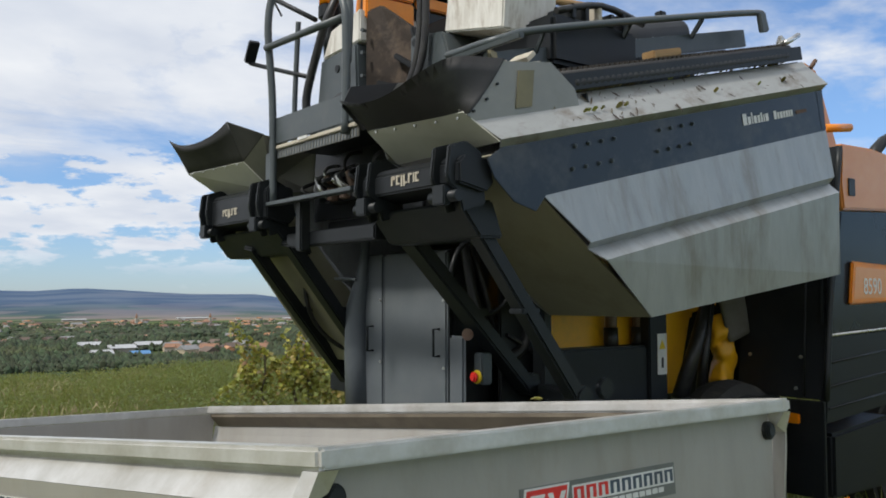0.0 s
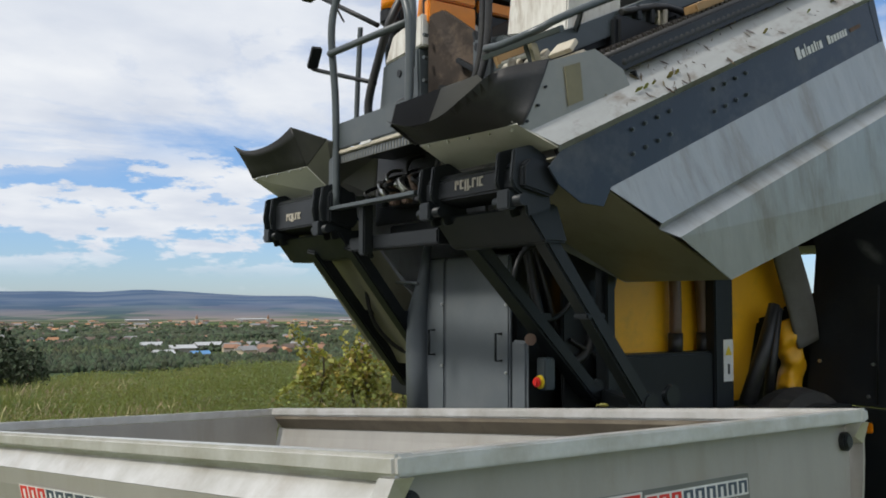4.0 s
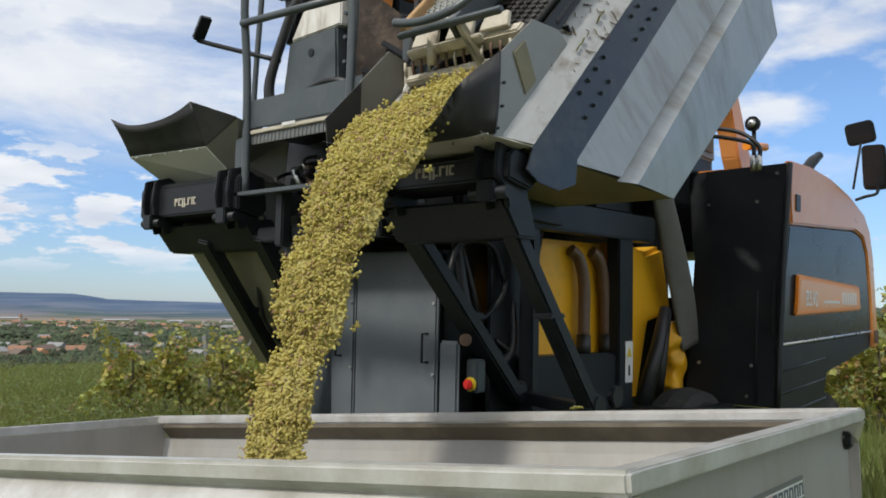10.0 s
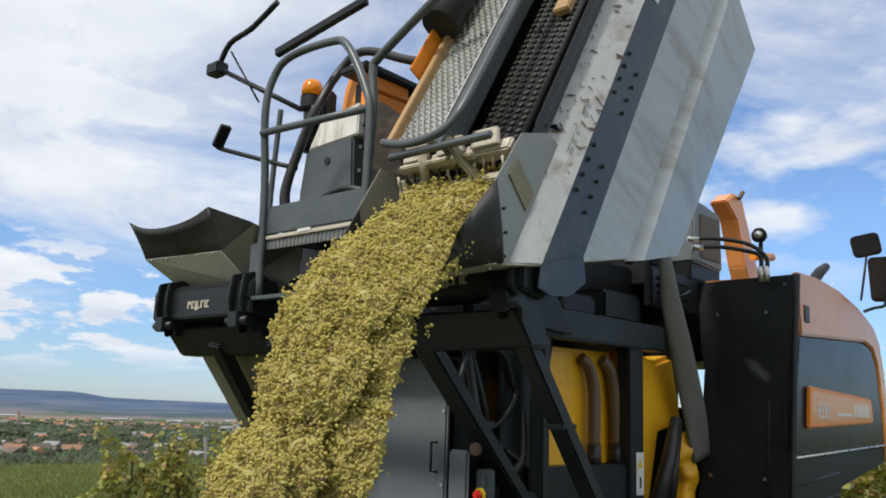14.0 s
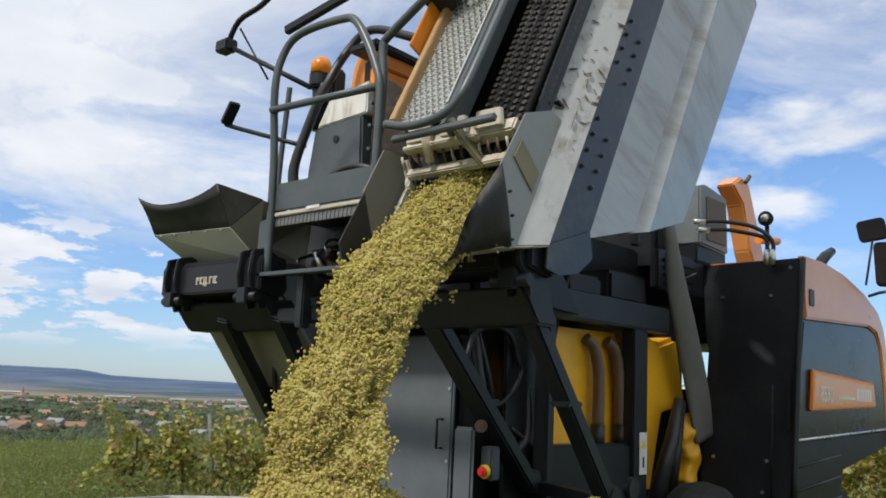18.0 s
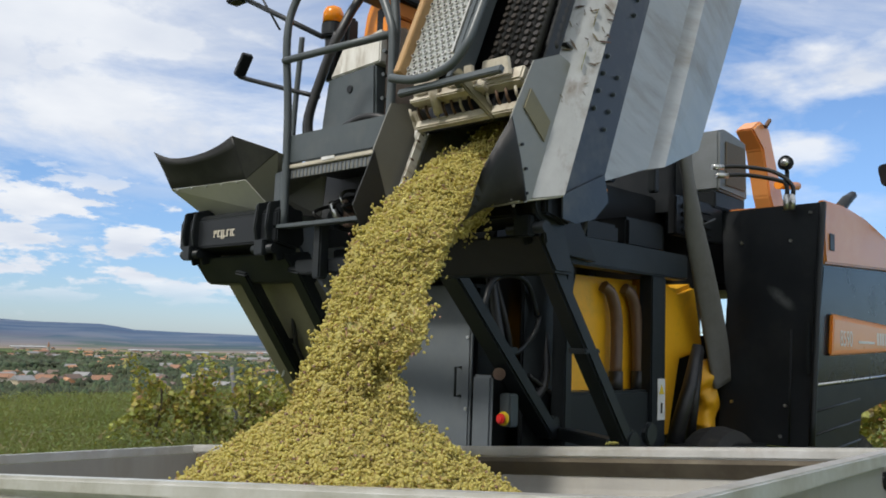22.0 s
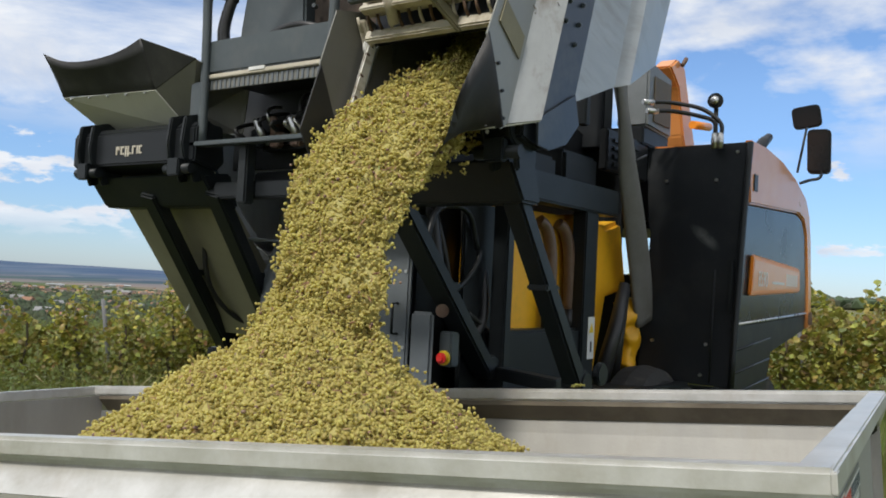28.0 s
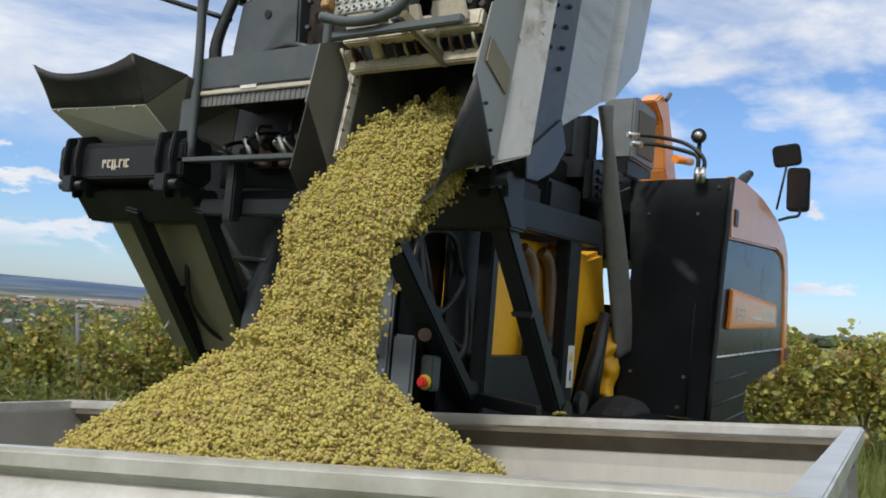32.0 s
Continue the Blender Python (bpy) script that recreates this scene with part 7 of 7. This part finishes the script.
def make_grapes():
    load = thing("grape_load", (0, 0, 0), "load of crushed yellow-green wine grapes pouring from the hopper onto a heap", "grapes", "", "stuff")
    thin = [clump_mesh(20 + k, 0.40, 0.12, 0.06, 900, 0.0045, 0.0075, True, "juicy") for k in range(3)]
    mid = [clump_mesh(30 + k, 0.40, 0.29, 0.13, 2600, 0.0038, 0.0070) for k in range(3)]
    wide = [clump_mesh(40 + k, 0.42, 0.36, 0.17, 4100, 0.0036, 0.0070) for k in range(4)]
    drops = [clump_mesh(60 + k, 0.20, 0.13, 0.09, 85, 0.0042, 0.0076, False) for k in range(5)]
    few = [clump_mesh(70 + k, 0.20, 0.13, 0.09, 40, 0.0042, 0.0076, False) for k in range(5)]
    loose = [clump_mesh(50 + k, 0.15, 0.075 + 0.012 * (k % 3), 0.055, 230, 0.0042, 0.0076) for k in range(5)]
    rnd = random.Random(77)
    t, i = 7.22, 0
    while t < 32.4 and i < 1700:
        thick = t < 23.1 or 26.35 < t < 29.2 or t > 31.25
        kinds = thin if t < 9.4 else mid if t < 11.9 else wide if thick else loose
        if not thick and i % (3 if t < 25 else 8):
            kinds = drops if t < 25 else few
        if t > 31.2:
            kinds = mid
        me = kinds[i % len(kinds)]
        y0 = 0.66 if t < 9.4 else 0.64
        if t < 9.4:
            y0 += rnd.uniform(-0.17, 0.19)
        elif thick:
            y0 += (((-0.11, 0.09, -0.01) if t < 16 else (-0.06, 0.10, 0.02))[i % 3] + rnd.uniform(-0.03, 0.03)) * (0.9 if t < 12.4 else 0.75 if 16.5 < t < 23 else 1)
        else:
            y0 += rnd.uniform(-0.23, 0.24)
        ob = shared("grape_clump", me, load, Matrix.Identity(4))
        grape_rows.append((ob, t, y0, i, rnd.uniform(-1, 1), rnd.uniform(-1, 1), not thick))
        t += 0.028 if t < 9.4 else 0.045 if t < 12.4 else 0.022 if t > 31.2 else 0.034 if thick else 0.0095 if t < 25 else 0.0115
        i += 1
    return load


make_grapes()


def turned(x_way, z_way):
    """A turn whose x lies along x_way and whose z is near z_way."""
    x = Vector(x_way).normalized()
    y = Vector(z_way).cross(x).normalized()
    return Matrix((x, y, x.cross(y))).transposed()


def clump_path(t0, y0, i, a, b, small):
    """Rows of one clump: in the hopper, over the lip, down, and to rest on the heap."""
    def row(t, at, turn):
        m = turn.to_4x4()
        m.translation = at
        return (t, m)
    rows = []
    rest_p, rest_q = 1.05 + 1.1 * ((i * 0.618) % 1), -0.42 + 0.4 * ((i * 0.382) % 1)
    rest_y = 0.64 + 0.01 * a
    tilt = radians(table(TILT, t0))
    along = Vector((-math.cos(tilt), 0, -math.sin(tilt)))
    slide = along.lerp(Vector((-0.55, 0, -0.83)), 0.35)
    turn0 = turned(along, (-math.sin(tilt), 0, math.cos(tilt)))
    rows.append(row(0, in_hopper(rest_p, rest_y, rest_q, 0), turn0))
    if t0 - 3.1 > 3.6:
        rows.append(row(3.6, in_hopper(rest_p, rest_y, rest_q, 3.6), turn0))
    for tt in (9, 13, 20, 26):
        if tt < t0 - 3.1:
            rows.append(row(tt, in_hopper(rest_p, rest_y, rest_q, tt), turn0))
    level = table(LEVEL, t0)
    layer = (0.0, 1.0, 0.6)[i % 3] if t0 > 9.4 else 0
    slow = 4.6 if small else 2.8 if t0 > 31.2 else 2.0 if 26.3 < t0 < 27 else 1.0
    away = max(1.5, 0.45 * slow + 0.7)
    rows.append(row(t0 - away, in_hopper(rest_p, rest_y, rest_q, t0 - away), turn0))
    rows.append(row(t0 - 0.45 * slow, in_hopper(0.50, y0, level - (0.36 if t0 < 19 else 0.24), t0 - 0.45 * slow), turn0))
    rows.append(row(t0 - 0.16 * slow, in_hopper(0.10, y0, level + 0.03 * a, t0 - 0.16 * slow), turn0))
    full = 0.3 if t0 < 11.9 else 0.7 if t0 < 12.8 else 1.0 if t0 < 16 else 0.45 if t0 < 19 else 0.3
    lip = in_hopper(-0.22, y0, 0.44 + 0.09 * layer * full + (0.04 if 12.4 < t0 < 17 else 0), t0)
    vel = Vector((-(0.92 if 9.4 < t0 < 11.6 else 1.02 if t0 < 22 else (0.46 if t0 < 25 else 0.33) if small else 0.86) - 0.22 * layer * full - 0.10 * b - (0.12 if t0 < 10 else 0), 0.08 * a + (1.75 * (0.67 - y0) if t0 < 9.4 else 1.7 * (0.66 - y0) if t0 < 12.2 else 0), -0.60 + (0.12 * b if small else 0)))
    apex = table(APEX, min(t0 + 0.4, 32))
    top = apex + 0.02
    g = 9.8
    fall = (vel.z + math.sqrt(vel.z ** 2 + 2 * g * (lip.z - top))) / g if lip.z > top else 0.1
    for k in range(5):
        d = fall * k / 4
        at = lip + vel * d + Vector((0, 0, -0.5 * g * d * d))
        v = vel + Vector((0, 0, -g * d))
        rows.append(row(t0 + d, at, turned(v if k else along * 3 + v.normalized(), (-1, 0, 0.75))))
    # rest on the heap, spread by the golden angle
    ang = i * 2.39996
    r = 0.66 * math.sqrt(((i * 13) % 37 + 0.5) / 37)
    slope = 0.64
    base = PILE + Vector((0.84 * r * math.cos(ang), r * math.sin(ang), 0))
    z = apex - slope * r * (0.75 + 0.25 * r) - 0.05
    z = max(z, 0.50)
    nrm = Vector((slope * 0.9 * math.cos(ang), slope * 0.9 * math.sin(ang), 1)).normalized()
    last = rows[-1][1].to_3x3()
    zl = last @ Vector((0, 0, 1))
    turn1 = (zl.rotation_difference(nrm)).to_matrix() @ last
    hit, end = rows[-1][1].translation.copy(), t0 + fall
    half = (zl.rotation_difference(nrm)).slerp(zl.rotation_difference(zl), 0.4).to_matrix() @ last
    down = 0.05 if small else 0.16      # it sinks into the heap before it spreads
    mid = hit.lerp(Vector((base.x, base.y, z)), 0.6)
    mid.z = min(mid.z, z + 0.05) - down
    rows.append(row(end + 0.07, hit + Vector((0.0, 0, -down)), last))
    rows.append(row(end + 0.28, mid, half))
    rows.append(row(end + 0.55, Vector((base.x, base.y, z)), turn1))
    rows.append(row(end + 0.85, Vector((base.x, base.y, z)), turn1))
    return rows


def motions():
    off = Vector((HX, 0, HZ)) - ORIGIN[harvester]
    walk(hopper_near, [(t, pose(off.x, off.y, off.z, 0, -a, 0)) for t, a in TILT])
    for ob, t0, y0, i, a, b, small in grape_rows:
        walk(ob, clump_path(t0, y0, i, a, b, small))


motions()
